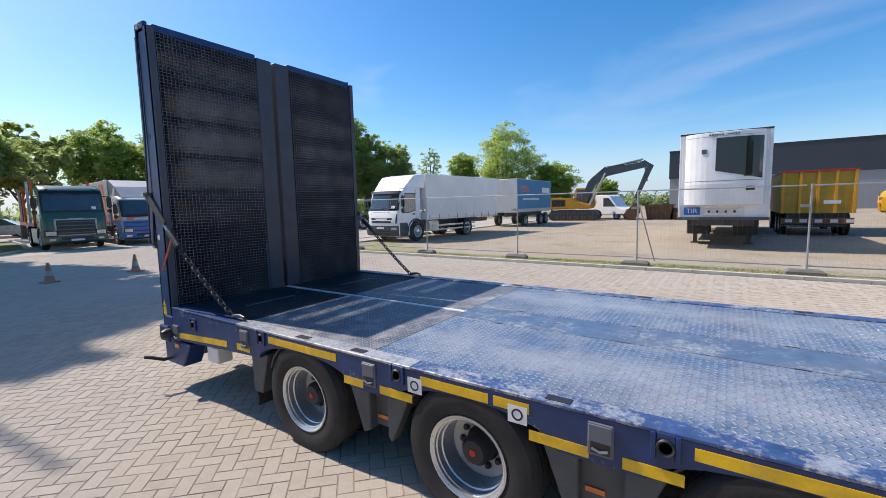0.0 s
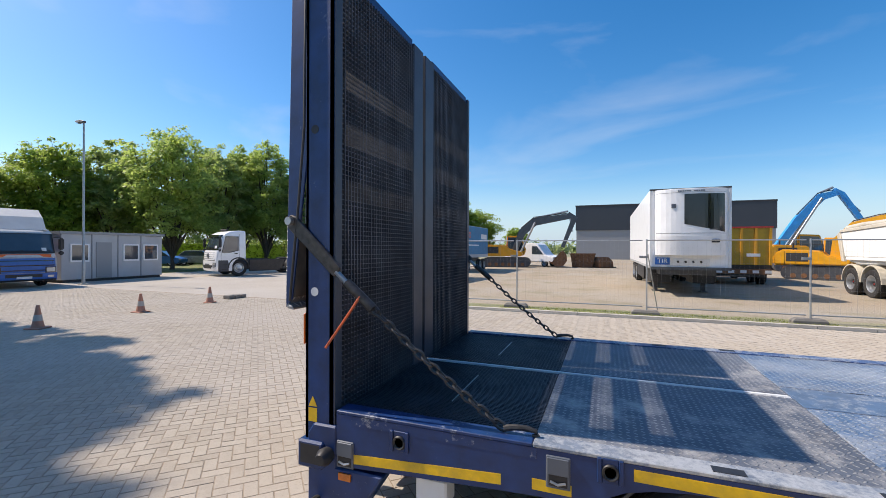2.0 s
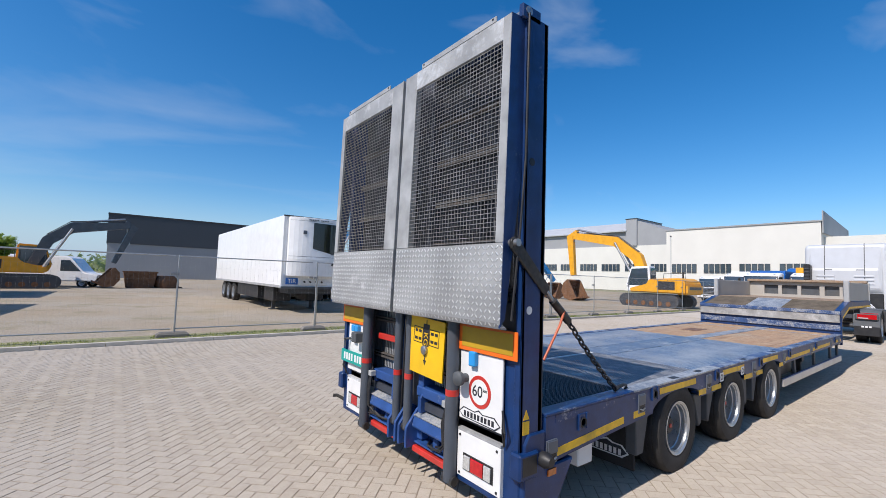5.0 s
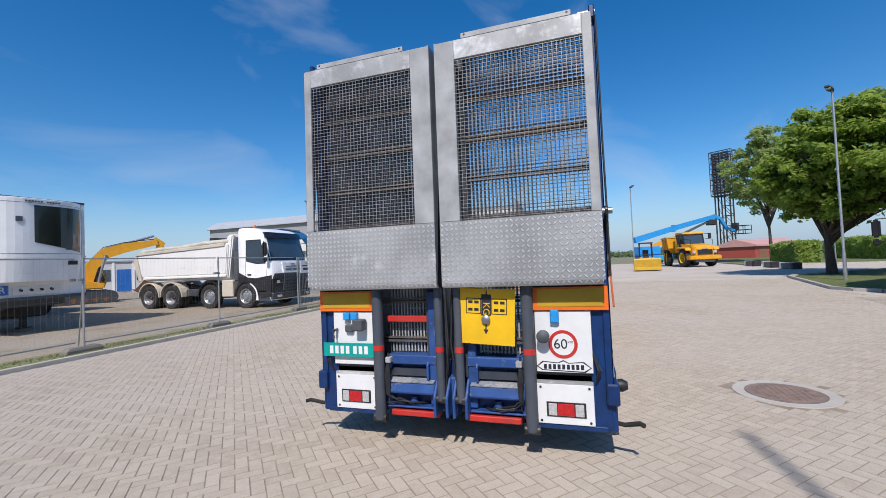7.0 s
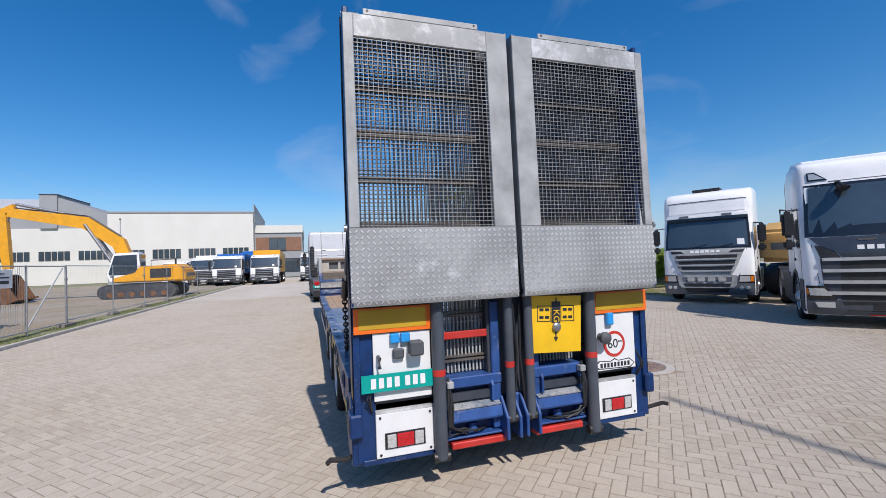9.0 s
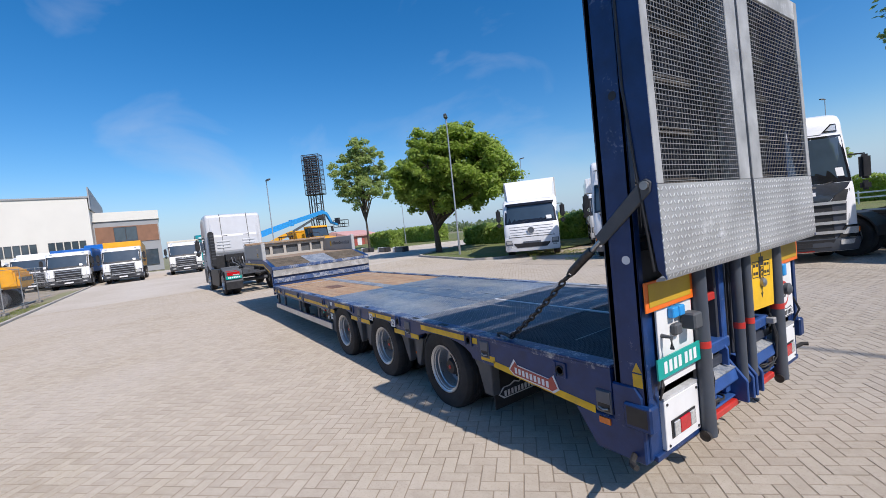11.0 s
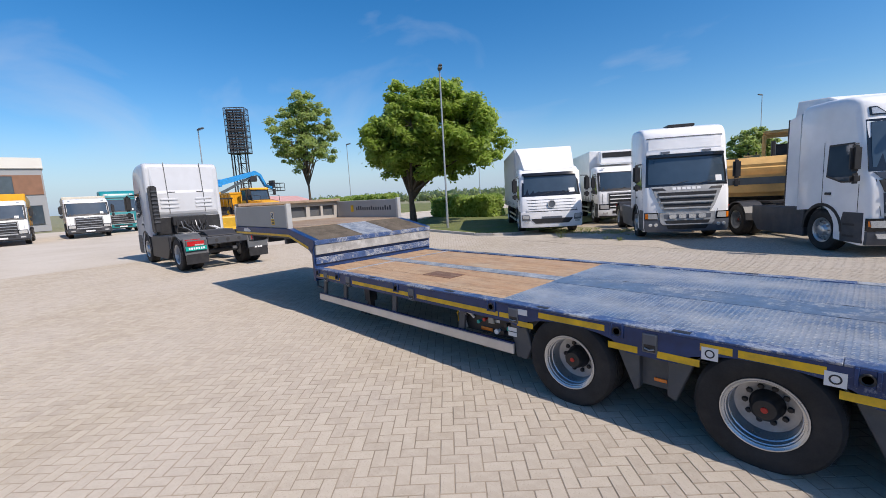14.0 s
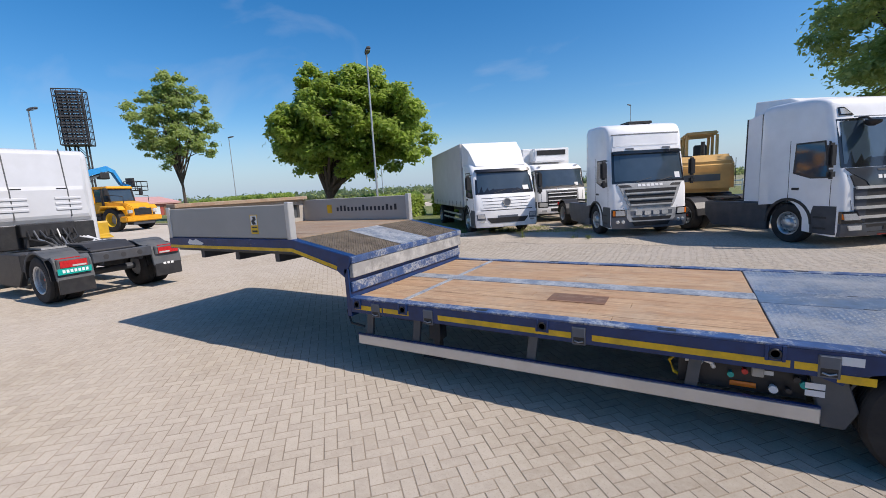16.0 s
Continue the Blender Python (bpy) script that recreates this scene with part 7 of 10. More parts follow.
        for s in (-1, 1):
            lb = self.rows("lamp_bezel", [(0.60, 0.86, 1.18), (0.84, 0.90, 1.20)], "slate", 0.050, 4, parent=b, flip=s)
            self.rows("headlight", [(0.68, 0.90, 1.15), (0.82, 0.92, 1.17)], "clear_lamp", 0.060, 4, "clear headlight", flip=s)
            self.rows("fog_lamp", [(0.52, 0.92, 1.10), (0.58, 0.92, 1.10)], "clear_lamp", 0.060, 3, flip=s)
            self.rows("corner_seam", [(1.0, 0.98, 0.99), (1.56, 1.06, 1.07)], "slate", 0.004, 1, flip=s)
        part("roof_slot", B((-1.0, -0.86, -0.55, 0.55, 2.78, 2.90)), "black", self.base, "dark slot over the cab", 0.02)

    def front_site(self):
        """Building-site cab: white belt, black lower half and a deep dark visor."""
        self.rows("screen_surround", [(1.93, -1.16, 1.16), (3.02, -1.10, 1.10)], "blackg", 0.006, 10)
        self.rows("windscreen", [(2.03, -1.08, 1.08), (2.88, -1.03, 1.03)], "glass", 0.012, 10, "wide dark windscreen")
        self.rows("sun_visor", [(2.88, -1.12, 1.12), (3.12, -1.08, 1.08)], "blackg", 0.10, 10, "deep black sun visor")
        lower = self.rows("lower_front", [(0.62, -1.17, 1.17), (1.14, -1.17, 1.17), (1.40, -1.05, 1.05)], "black", 0.030, 10, "black lower front")
        self.rows("grille_frame", [(0.70, -0.70, 0.70), (1.40, -0.56, 0.56)], "chassis", 0.055, 6, parent=lower)
        for z in (0.78, 0.92, 1.06, 1.20):
            self.rows("grille_slat", [(z, -0.60, 0.60), (z + 0.04, -0.59, 0.59)], "black", 0.075, 6, parent=lower)
        b = self.rows("bumper", [(0.36, -1.19, 1.19), (0.60, -1.19, 1.19)], "chassis", 0.08, 10, "black steel bumper")
        for s in (-1, 1):
            self.rows("headlight", [(0.96, 0.78, 1.10), (1.18, 0.88, 1.14)], "blackg", 0.05, 4, "dark headlight", flip=s)
            self.rows("lens", [(1.00, 0.84, 1.00), (1.12, 0.88, 1.02)], "clear_lamp", 0.056, 3, flip=s)
            self.rows("fog_lamp", [(0.44, 0.80, 1.0), (0.53, 0.80, 1.0)], "clear_lamp", 0.09, 3, parent=b, flip=s)
            side = [(-0.14, 0.46), (-0.12, 1.34), (-0.9, 1.24), (-1.3, 1.28), (-1.80, 1.52), (-1.80, 1.0), (-1.62, 1.12), (-1.38, 1.165), (-1.12, 1.11), (-0.86, 0.90), (-0.75, 0.56), (-0.74, 0.46)]
            part("lower_side", P(side, "y", *sorted((s * (self.w - 0.02), s * (self.w + 0.012)))), "black", self.base, "black lower cab side")

    def front_city(self):
        """White front with two black slots, black visor and a dark bumper."""
        w = self.w
        self.rows("screen_surround", [(1.58, -w * 0.96, w * 0.96), (2.54, -w * 0.9, w * 0.9)], "blackg", 0.006, 10)
        self.rows("windscreen", [(1.66, -w * 0.88, w * 0.88), (2.42, -w * 0.85, w * 0.85)], "glass", 0.012, 10, "wide dark windscreen")
        self.rows("windscreen_paper", [(1.69, 0.60, 0.82), (1.82, 0.60, 0.81)], "plate", 0.015, 2)
        self.rows("sun_visor", [(2.42, -w * 0.9, w * 0.9), (2.56, -w * 0.88, w * 0.88)], "blackg", 0.14, 10, "dark sun visor")
        self.letters_bar(-0.62, 0.62, 1.50, 0.035, 8, "galv", 0.006)
        g = self.rows("grille", [(0.98, -0.66, 0.66), (1.22, -0.74, 0.74)], "black", 0.010, 8)
        self.rows("grille_slat", [(1.075, -0.76, 0.76), (1.115, -0.77, 0.77)], "white", 0.03, 8, parent=g)
        self.rows("badge", [(1.14, -0.40, 0.40), (1.20, -0.40, 0.40)], "plate", 0.02, 6, "plain pale bar")
        b = self.rows("bumper", [(0.34, -w, w), (0.50, -w, w), (0.84, -w, w)], "chassis", 0.06, 10, "dark grey front bumper")
        self.rows("bumper_opening", [(0.40, -0.62, 0.62), (0.62, -0.66, 0.66)], "black", 0.066, 6, parent=b)
        self.rows("number_plate", [(0.68, -0.26, 0.26), (0.77, -0.26, 0.26)], "plate", 0.07, 2, parent=b)
        for s in (-1, 1):
            self.rows("headlight", [(0.64, 0.74, w * 0.95), (0.76, 0.74, w * 0.96)], "clear_lamp", 0.07, 4, "clear headlight", parent=b, flip=s)
            self.rows("air_slot", [(0.95, w * 0.86, w * 0.92), (1.20, w * 0.86, w * 0.94), (1.42, w * 0.90, w * 0.94)], "black", 0.008, 2, flip=s)

    def dress(self, grille="black", slats=5, slat_mat="steel", bumper="white", logo=True, visor=None, g0=0.75, g1=1.45, gw=0.75, trim="black", paper=True, spots=0, frame_mat="galv", slat_h=0.022, front=""):
        w, h = self.w, self.hi
        z0, z1 = (1.78, 2.70) if h else (1.64 + self.up, 2.46 + self.up * 1.15)
        if front:
            {"upright": self.front_upright, "sleeper": self.front_sleeper, "round": self.front_round, "site": self.front_site, "city": self.front_city}[front]()
        else:
            self.patch("screen_surround", -w * 0.97, w * 0.97, z0 - 0.06, z1 + 0.04, "black", 0.005, 10, 4)
            self.patch("grille_frame", -gw - 0.07, gw + 0.07, g0 - 0.05, g1 + 0.06, frame_mat, 0.006, 8, 2, smooth=True)
            if h:
                self.patch("roof_panel", -w * 0.84, w * 0.84, 2.93, 3.22, self.paint, 0.03, 10, 3, "raised front roof panel")
                self.patch("roof_seam", -w * 0.90, w * 0.90, 2.85, 2.89, "black", 0.012, 8, 1)
            for q in range(spots):
                y = (q - (spots - 1) / 2) * 0.24
                self.patch("spot_lamp", y - 0.085, y + 0.085, g0 - 0.20, g0 - 0.09, "clear_lamp", 0.055, 2, 1)
            self.patch("windscreen", -w * 0.90, w * 0.90, z0, z1, "glass", 0.010, 10, 4, "dark tinted windscreen", 0.03)
            if paper:
                self.patch("windscreen_paper", w * 0.55, w * 0.70, z0 + 0.05, z0 + 0.20, "plate", 0.013, 2, 1)
            self.patch("wiper_panel", -w * 0.88, w * 0.88, z0 - 0.07, z0 - 0.005, "black", 0.012, 8, 1)
            g = self.patch("grille", -gw, gw, g0, g1, grille, 0.012, 8, 2)
            for q in range(slats):
                z = g0 + (g1 - g0) * (q + 0.5) / slats
                self.patch("grille_slat", -gw * 0.95, gw * 0.95, z - slat_h, z + slat_h, slat_mat, 0.04, 8, 1, parent=g)
            if logo:
                self.patch("badge", -0.28, 0.28, g1 + 0.035, g1 + 0.085, "steel", 0.02, 6, 1, "plain metal badge bar")
            b = self.patch("bumper", -w, w, 0.33, 0.68, bumper, 0.05, 10, 2, "front bumper")
            self.patch("air_dam", -0.62, 0.62, 0.50, 0.64, "black", 0.056, 6, 1, parent=b)
            self.patch("lower_lip", -w * 0.97, w * 0.97, 0.325, 0.40, "black", 0.056, 10, 1, parent=b)
        for s in (-1, 1):
            if not front:
                lb = self.patch("lamp_bezel", *sorted((s * 0.74, s * w * 0.965)), 0.69, 0.96, "blackg", 0.020, 4, 1)
                self.patch("headlight", *sorted((s * 0.78, s * w * 0.93)), 0.73, 0.92, "clear_lamp", 0.045, 4, 1, "clear headlight", parent=lb)
                self.patch("corner_seam", *sorted((s * (w * 0.84), s * (w * 0.84 + 0.012))), 0.98, z0 - 0.08, "black", 0.004, 1, 4)
                self.patch("fog_lamp", *sorted((s * 0.82, s * 1.05)), 0.48, 0.57, "clear_lamp", 0.062, 3, 1)
            yy = s * (w + 0.004)
            wz = 1.70 if h else 1.60 + self.up
            win = [(-0.42, wz - 0.12), (-0.62, wz + 0.80), (-1.32, wz + 0.80), (-1.32, wz), (-0.85, wz - 0.12)]
            rim = [(-0.38, wz - 0.16), (-0.60, wz + 0.84), (-1.36, wz + 0.84), (-1.36, wz - 0.04), (-0.85, wz - 0.16)]
            if h:
                win = [(-0.43, wz - 0.02), (-0.56, wz + 0.78), (-1.22, wz + 0.78), (-1.26, wz + 0.12), (-0.85, wz - 0.02)]
                rim = [(-0.40, wz - 0.06), (-0.53, wz + 0.82), (-1.25, wz + 0.82), (-1.30, wz + 0.08), (-0.85, wz - 0.06)]
            part("side_window", P(win, "y", yy - 0.012 * s, yy + 0.004 * s), "glass", self.base)
            for q, zt in ((-1.40, 2.6), (-0.356, 1.6)):
                part("door_seam", B((q - 0.005, q + 0.005, *sorted((yy - 0.01 * s, yy + 0.0015 * s)), 0.95, zt)), "black", self.base)
            part("door_handle", B((-1.30, -1.12, *sorted((yy - 0.01 * s, yy + 0.02 * s)), 1.36, 1.42)), "black", self.base, "", 0.006)
            part("step_panel", P([(-0.20, 0.31), (-0.78, 0.31), (-0.80, 0.72), (-0.73, 0.98), (-0.20, 0.98)], "y", yy - 0.03 * s, yy + 0.004 * s), "chassis" if bumper in ("chassis", "galv", "black") else "guard", self.base)
            part("window_frame", P(rim, "y", yy - 0.02 * s, yy + 0.001 * s), "black", self.base)
            # wheel arch and steps
            arc = [(-1.38 + 0.645 * math.cos(math.pi * k / 12), 0.52 + 0.645 * math.sin(math.pi * k / 12)) for k in range(0, 13)]
            arc += [(-1.38 + 0.575 * math.cos(math.pi * k / 12), 0.52 + 0.575 * math.sin(math.pi * k / 12)) for k in range(12, -1, -1)]
            part("wheel_arch", P([(-2.76 - a, b) for a, b in arc], "y", yy - 0.10 * s, yy + 0.008 * s), trim, self.base)
            for q in (0.42, 0.68):
                part("cab_step", B((-0.72, -0.40, *sorted((yy - 0.08 * s, yy + 0.008 * s)), q, q + 0.05)), "black", self.base)
            mir = part("mirror", B((-0.30, -0.16, *sorted((s * (w + 0.10), s * (w + 0.31))), z0 + 0.10, z0 + 0.66)), "black", self.base, "", 0.05, seg=2)
            part("wide_mirror", B((-0.28, -0.16, *sorted((s * (w + 0.10), s * (w + 0.30))), z0 - 0.16, z0 + 0.06)), "black", mir, "", 0.05, seg=2)
            part("mirror_arm", T([(-0.45, s * w, z0 + 0.70), (-0.25, s * (w + 0.22), z0 + 0.68), (-0.23, s * (w + 0.22), z0 + 0.55)], 0.02, 6), "black", mir)
            if front:
                pass
            elif h:
                self.patch("marker_lamp", *sorted((s * 0.74, s * 0.98)), 3.12, 3.24, "clear_lamp", 0.045, 3, 1)
            else:
                part("marker_lamp", B((-0.62, -0.50, *sorted((s * 0.85, s * 1.0)), 2.66 + self.up * 1.3, 2.69 + self.up * 1.3)), "clear_lamp", self.base)
        if visor and not front:
            self.patch("sun_visor", -w * 0.93, w * 0.93, z1 - 0.02, z1 + 0.11, visor, 0.14, 8, 1, "sun visor")
        for y in (-0.45, 0.25):
            part("wiper", T([(-self.xf(z0) - 0.0 + 0.02, y, z0 - 0.02), (-self.xf(z0 + 0.12) + 0.03, y + 0.5, z0 + 0.10)], 0.010, 5), "black", self.base)
        if not front:
            self.patch("number_plate", -0.26, 0.26, 0.44, 0.54, "plate", 0.066, 2, 1, "plate with unreadable bars")


def chassis(base, length, axles, tank=True, drive=(), hubcap="rim", r=0.505, inner=True):
    k = r / 0.401
    for s in (-1, 1):
        part("frame_rail", B((-length, -0.5, s * 0.40 - 0.04, s * 0.40 + 0.04, 0.72, 0.96)), "chassis", base)
    for q in range(4):
        x = -2.4 - q * (length - 2.6) / 3
        part("cross_member", B((x - 0.05, x + 0.05, -0.4, 0.4, 0.76, 0.92)), "chassis", base)
    for x in axles:
        part("axle", T([(x, -0.9, r), (x, 0.9, r)], 0.08, 10), "chassis", base)
        for s in (-1, 1):
            wheel_at(base, x, s * 1.08, r, s, True, k, hubcap, detail=base.location.length < 26, lorry=x > -2 or x not in drive)
            if x in drive and inner:
                wheel_at(base, x, s * 0.74, r, s, False, k, hubcap, "inner_wheel")
    if tank:
        for s in (-1, 1):
            part("fuel_tank", B((-3.2, -2.3, *sorted((s * 0.55, s * 1.17)), 0.45, 0.98)), "alu" if s > 0 else "black", base, "", 0.06, seg=2)


def tractor(name, label, x, y, rz, style="high", paint="white", group="parked trucks", grille="black", slats=5, slat_mat="steel", bumper="white", skirt="black", length=5.9, wheelbase=3.75, visor=None, deflector=True, **kw):
    t = thing(name, label, "truck", x, y, 0.0, rz, group)
    c = Cab(t, style, paint)
    c.dress(grille, slats, slat_mat, bumper, visor=visor, **kw)
    front, rear = -1.38, -1.38 - wheelbase
    chassis(t, length, (front, rear), False, (rear,))
    for s in (-1, 1):
        part("side_skirt", P([(-2.02, 0.28), (-3.95, 0.28), (-4.25, 0.62), (-4.25, 1.02), (-2.02, 1.02)], "y", s * 1.08, s * 1.22), skirt, t, "", 0.02)
        arc = [(rear + 0.62 * math.cos(math.pi * k / 8), 0.52 + 0.60 * math.sin(math.pi * k / 8)) for k in range(9)]
        arc += [(rear + 0.58 * math.cos(math.pi * k / 8), 0.52 + 0.56 * math.sin(math.pi * k / 8)) for k in range(8, -1, -1)]
        part("rear_mudguard", P(arc, "y", s * 0.64, s * 1.24), "black", t)
        part("tail_lamp", B((-length - 0.03, -length + 0.05, *sorted((s * 0.78, s * 1.2)), 0.86, 0.98)), "red_lamp", t)
        if style in ("high", "upright", "sleeper") and deflector:
            part("side_fairing", P([(-2.28, 1.05), (-2.75, 1.05), (-2.70, 3.32), (-2.28, 3.42)], "y", s * 1.17, s * 1.22), paint, t)
            part("fairing_edge", P([(-2.75, 1.05), (-2.80, 1.05), (-2.75, 3.34), (-2.70, 3.32)], "y", s * 1.165, s * 1.222), "black", t)
            part("rear_wall_edge", B((-2.32, -2.28, *sorted((s * 1.10, s * 1.2)), 1.0, 3.4)), "black", t)
    if style in ("high", "upright", "sleeper") and deflector:
        part("roof_deflector", loft(bmesh.new(), [[(-1.15, -0.95, 3.40), (-1.15, 0.95, 3.40), (-1.15, 0.95, 3.43), (-1.15, -0.95, 3.43)], [(-1.7, -1.05, 3.44), (-1.7, 1.05, 3.44), (-1.7, 1.0, 3.70), (-1.7, -1.0, 3.70)], [(-2.62, -1.16, 3.30), (-2.62, 1.16, 3.30), (-2.62, 1.10, 3.78), (-2.62, -1.10, 3.78)]]), paint, t, "", 0.03)
    part("fifth_wheel", P([(rear - 0.45, -0.45), (rear + 0.45, -0.45), (rear + 0.45, 0.45), (rear - 0.45, 0.45), (rear - 0.15, 0.05), (rear - 0.15, -0.05)], "z", 1.02, 1.08), "black", t)
    return t


def box_truck(name, label, x, y, rz, style="mid", paint="white", box_mat="white_dull", length=8.2, top=3.55, fairing=True, group="parked trucks", w=1.24, axle=1.9, **kw):
    t = thing(name, label, "truck", x, y, 0.0, rz, group)
    c = Cab(t, style, paint, w)
    c.dress(**kw)
    chassis(t, length, (-1.38, -length + axle), True, (-length + axle,))
    b = part("cargo_box", B((-length, -2.05 if style == "mid" else -2.5, -1.26, 1.26, 1.05, top)), box_mat, t, "large plain cargo box", 0.02)
    for s in (-1, 1):
        part("box_rail", B((-length, -2.05 if style == "mid" else -2.5, *sorted((s * 1.262, s * 1.268)), 1.05, 1.16)), "alu", b)
        part("side_guard", B((-length + 2.6, -2.6, *sorted((s * 1.18, s * 1.21)), 0.45, 0.53), (-length + 2.6, -2.6, *sorted((s * 1.18, s * 1.21)), 0.68, 0.76)), "alu", t)
        for q in range(9):
            xx = -2.3 - q * (length - 2.6) / 8
            part("box_strap", B((xx - 0.02, xx + 0.02, *sorted((s * 1.262, s * 1.272)), 1.0, 1.30)), "black", b)
    if fairing and style == "mid":
        part("roof_fairing", loft(bmesh.new(), [[(-0.62, -1.0, 2.66), (-0.62, 1.0, 2.66), (-0.62, 1.0, 2.68), (-0.62, -1.0, 2.68)], [(-1.25, -1.18, 2.70), (-1.25, 1.18, 2.70), (-1.25, 1.10, 3.30), (-1.25, -1.10, 3.30)], [(-1.98, -1.22, 2.70), (-1.98, 1.22, 2.70), (-1.98, 1.2, top), (-1.98, -1.2, top)]]), paint, t, "white roof fairing", 0.05)
    return t


HB = math.degrees(math.atan2(0.83, -0.56))  # heading of the herringbone parked trucks
tractor("truck_tractor", "white high-roofed tractor unit with dark slatted grille", 1.9, -9.05, HB + 4.5, "upright", "white", bumper="chassis", skirt="chassis", front="upright")
tractor("truck_tractor", "white high-roofed tractor unit with silver grille", 7.0, -10.45, HB - 2, "sleeper", "white", bumper="slate", skirt="slate", deflector=False, front="sleeper")
box_truck("box_truck", "white curtain-sided box lorry with a low cab", 11.95, -10.6, HB + 7, "mid", "white", "white_dull", 9.0, 3.68, bumper="white", front="round")
box_truck("refrigerated_truck", "white refrigerated lorry with a cooling unit over the cab", 11.2, -16.0, HB + 4, "mid", "white", "white", 8.0, 3.65, False, slats=4, slat_mat="white", grille="black")
ref = thing("cooling_unit", "white cooling unit mounted over a lorry cab", "cooling unit", 11.2, -16.0, 0.0, HB + 4)
part("housing", B((-2.02, -1.35, -0.9, 0.9, 2.9, 3.6)), "white", ref, "", 0.08, seg=2)
part("grille", B((-1.352, -1.33, -0.75, 0.75, 3.25, 3.5)), "black", ref)

tractor("truck_tractor", "dark blue tractor unit with black mudguards at the row's end", -3.9, -10.5, 166, "high", "blue", slats=4, bumper="chassis", grille="black")

# tractor standing before the neck, seen from behind
man = tractor("truck_tractor", "white two-axle tractor unit with dark mudguards standing ahead of the trailer", 22.7, 0.42, 2.0, "high", "pearl", slats=4, grille="black", bumper="white", length=5.9, wheelbase=3.7, deflector=False)
for s in (-1, 1):
    part("mudguard_flap", B((-6.02, -5.96, *sorted((s * 0.62, s * 1.24)), 0.26, 0.56)), "black", man, "", 0.01)
    shell = [(-5.08 + 0.66 * math.cos(math.pi * k / 12), 0.50 + 0.62 * math.sin(math.pi * k / 12)) for k in range(1, 10)] + [(-5.86, 1.02), (-5.96, 0.92), (-6.02, 0.52), (-5.96, 0.52), (-5.88, 0.88), (-5.78, 0.95)] + [(-5.08 + 0.60 * math.cos(math.pi * k / 12), 0.50 + 0.56 * math.sin(math.pi * k / 12)) for k in range(8, 0, -1)]
    part("mudguard_cover", P(shell, "y", *sorted((s * 0.60, s * 1.255))), "guard", man, "rounded grey plastic mudguard", 0.012)
    part("lamp_housing", B((-6.03, -5.90, *sorted((s * 0.66, s * 1.22)), 0.76, 0.96)), "guard", man, "", 0.02)
    part("tail_lamp", B((-6.05, -6.03, *sorted((s * 0.72, s * 1.18)), 0.79, 0.93)), "red_lamp", man, "red tail lamp")
    part("clear_lens", B((-6.053, -6.051, *sorted((s * 0.74, s * 0.98)), 0.80, 0.835)), "clear_lamp", man)
part("number_plate", B((-6.055, -6.035, 0.66, 1.24, 0.66, 0.78)), "teal", man, "teal plate with white bars")
bars("printed_bar", [(-6.058, -6.055, 0.72 + q * 0.066, 0.765 + q * 0.066, 0.69, 0.75) for q in range(7)], "plate", man)
bars("printed_bar", [(-6.025, -6.02, -1.05 + q * 0.09, -0.99 + q * 0.09, 0.52, 0.57) for q in range(3)], "plate", man)
man.scale = (1, 0.96, 1.0)
part("back_wall_panel", loft(bmesh.new(), [[(-2.29, -1.12, 1.60), (-2.29, 1.12, 1.60), (-2.29, 1.10, 3.40), (-2.29, -1.10, 3.40)], [(-2.37, -1.05, 1.72), (-2.37, 1.05, 1.72), (-2.37, 1.0, 2.55), (-2.37, -1.0, 2.55)], [(-2.40, -1.02, 1.8), (-2.40, 1.02, 1.8), (-2.40, 0.98, 2.45), (-2.40, -0.98, 2.45)]]), "pearl", man, "", 0.03)
for s in (-1, 1):
    for q in range(3):
        part("wall_rib", B((-2.425, -2.39, *sorted((s * 0.28, s * 0.86)), 1.92 + q * 0.14, 1.99 + q * 0.14)), "pearl", man, "", 0.012)
    part("wall_vent", B((-2.40, -2.375, *sorted((s * 0.36, s * 0.60)), 2.47, 2.50)), "black", man)
    part("roof_seam", P([(-2.27, 3.53), (-2.31, 3.42), (-2.388, 2.56), (-2.415, 2.45), (-2.415, 1.74), (-2.36, 1.74), (-2.25, 3.4)], "y", s * 0.585, s * 0.607), "guard", man)
part("lower_wall", B((-2.36, -2.30, -1.1, 1.1, 1.0, 1.60)), "black", man, "black lower cab wall", 0.02)
part("rear_beam", B((-6.0, -5.88, -0.60, 0.60, 0.78, 1.0)), "chassis", man, "dark rear cross beam with round holes", 0.015)
for y in (-0.34, 0.0, 0.34):
    part("beam_hole", lathe(bmesh.new(), [(0.055, 0.0), (0.055, 0.004), (0.0, 0.004)], 14, Matrix.Translation((-6.0, y, 0.89)) @ Matrix.Rotation(radians(90), 4, "Z")), "cdark", man)
part("coupling_plate", P([(-4.55, 1.16), (-5.25, 1.16), (-5.62, 1.02), (-5.62, 0.98), (-5.2, 1.10), (-4.55, 1.10)], "y", -0.46, 0.46), "cdark", man, "greasy black coupling plate", 0.01)
for q in range(3):
    part("coiled_line", T([(-2.66, -0.75 + 0.08 * q, 1.20), (-3.1, -0.95 + 0.1 * q, 1.02 + 0.05 * q), (-3.6, -0.72 + 0.12 * q, 1.10), (-4.1, -0.9 + 0.1 * q, 1.03)], 0.018, 6), "plate", man, smooth=True)
part("coupling_rack", B((-2.62, -2.36, -0.55, 0.6, 1.30, 1.62), (-2.55, -2.40, -0.50, -0.40, 1.0, 1.3), (-2.55, -2.40, 0.45, 0.55, 1.0, 1.3)), "black", man, "", 0.02)
part("silencer", B((-3.35, -2.55, -1.15, -0.55, 0.55, 1.05)), "steel", man, "", 0.05, seg=2)
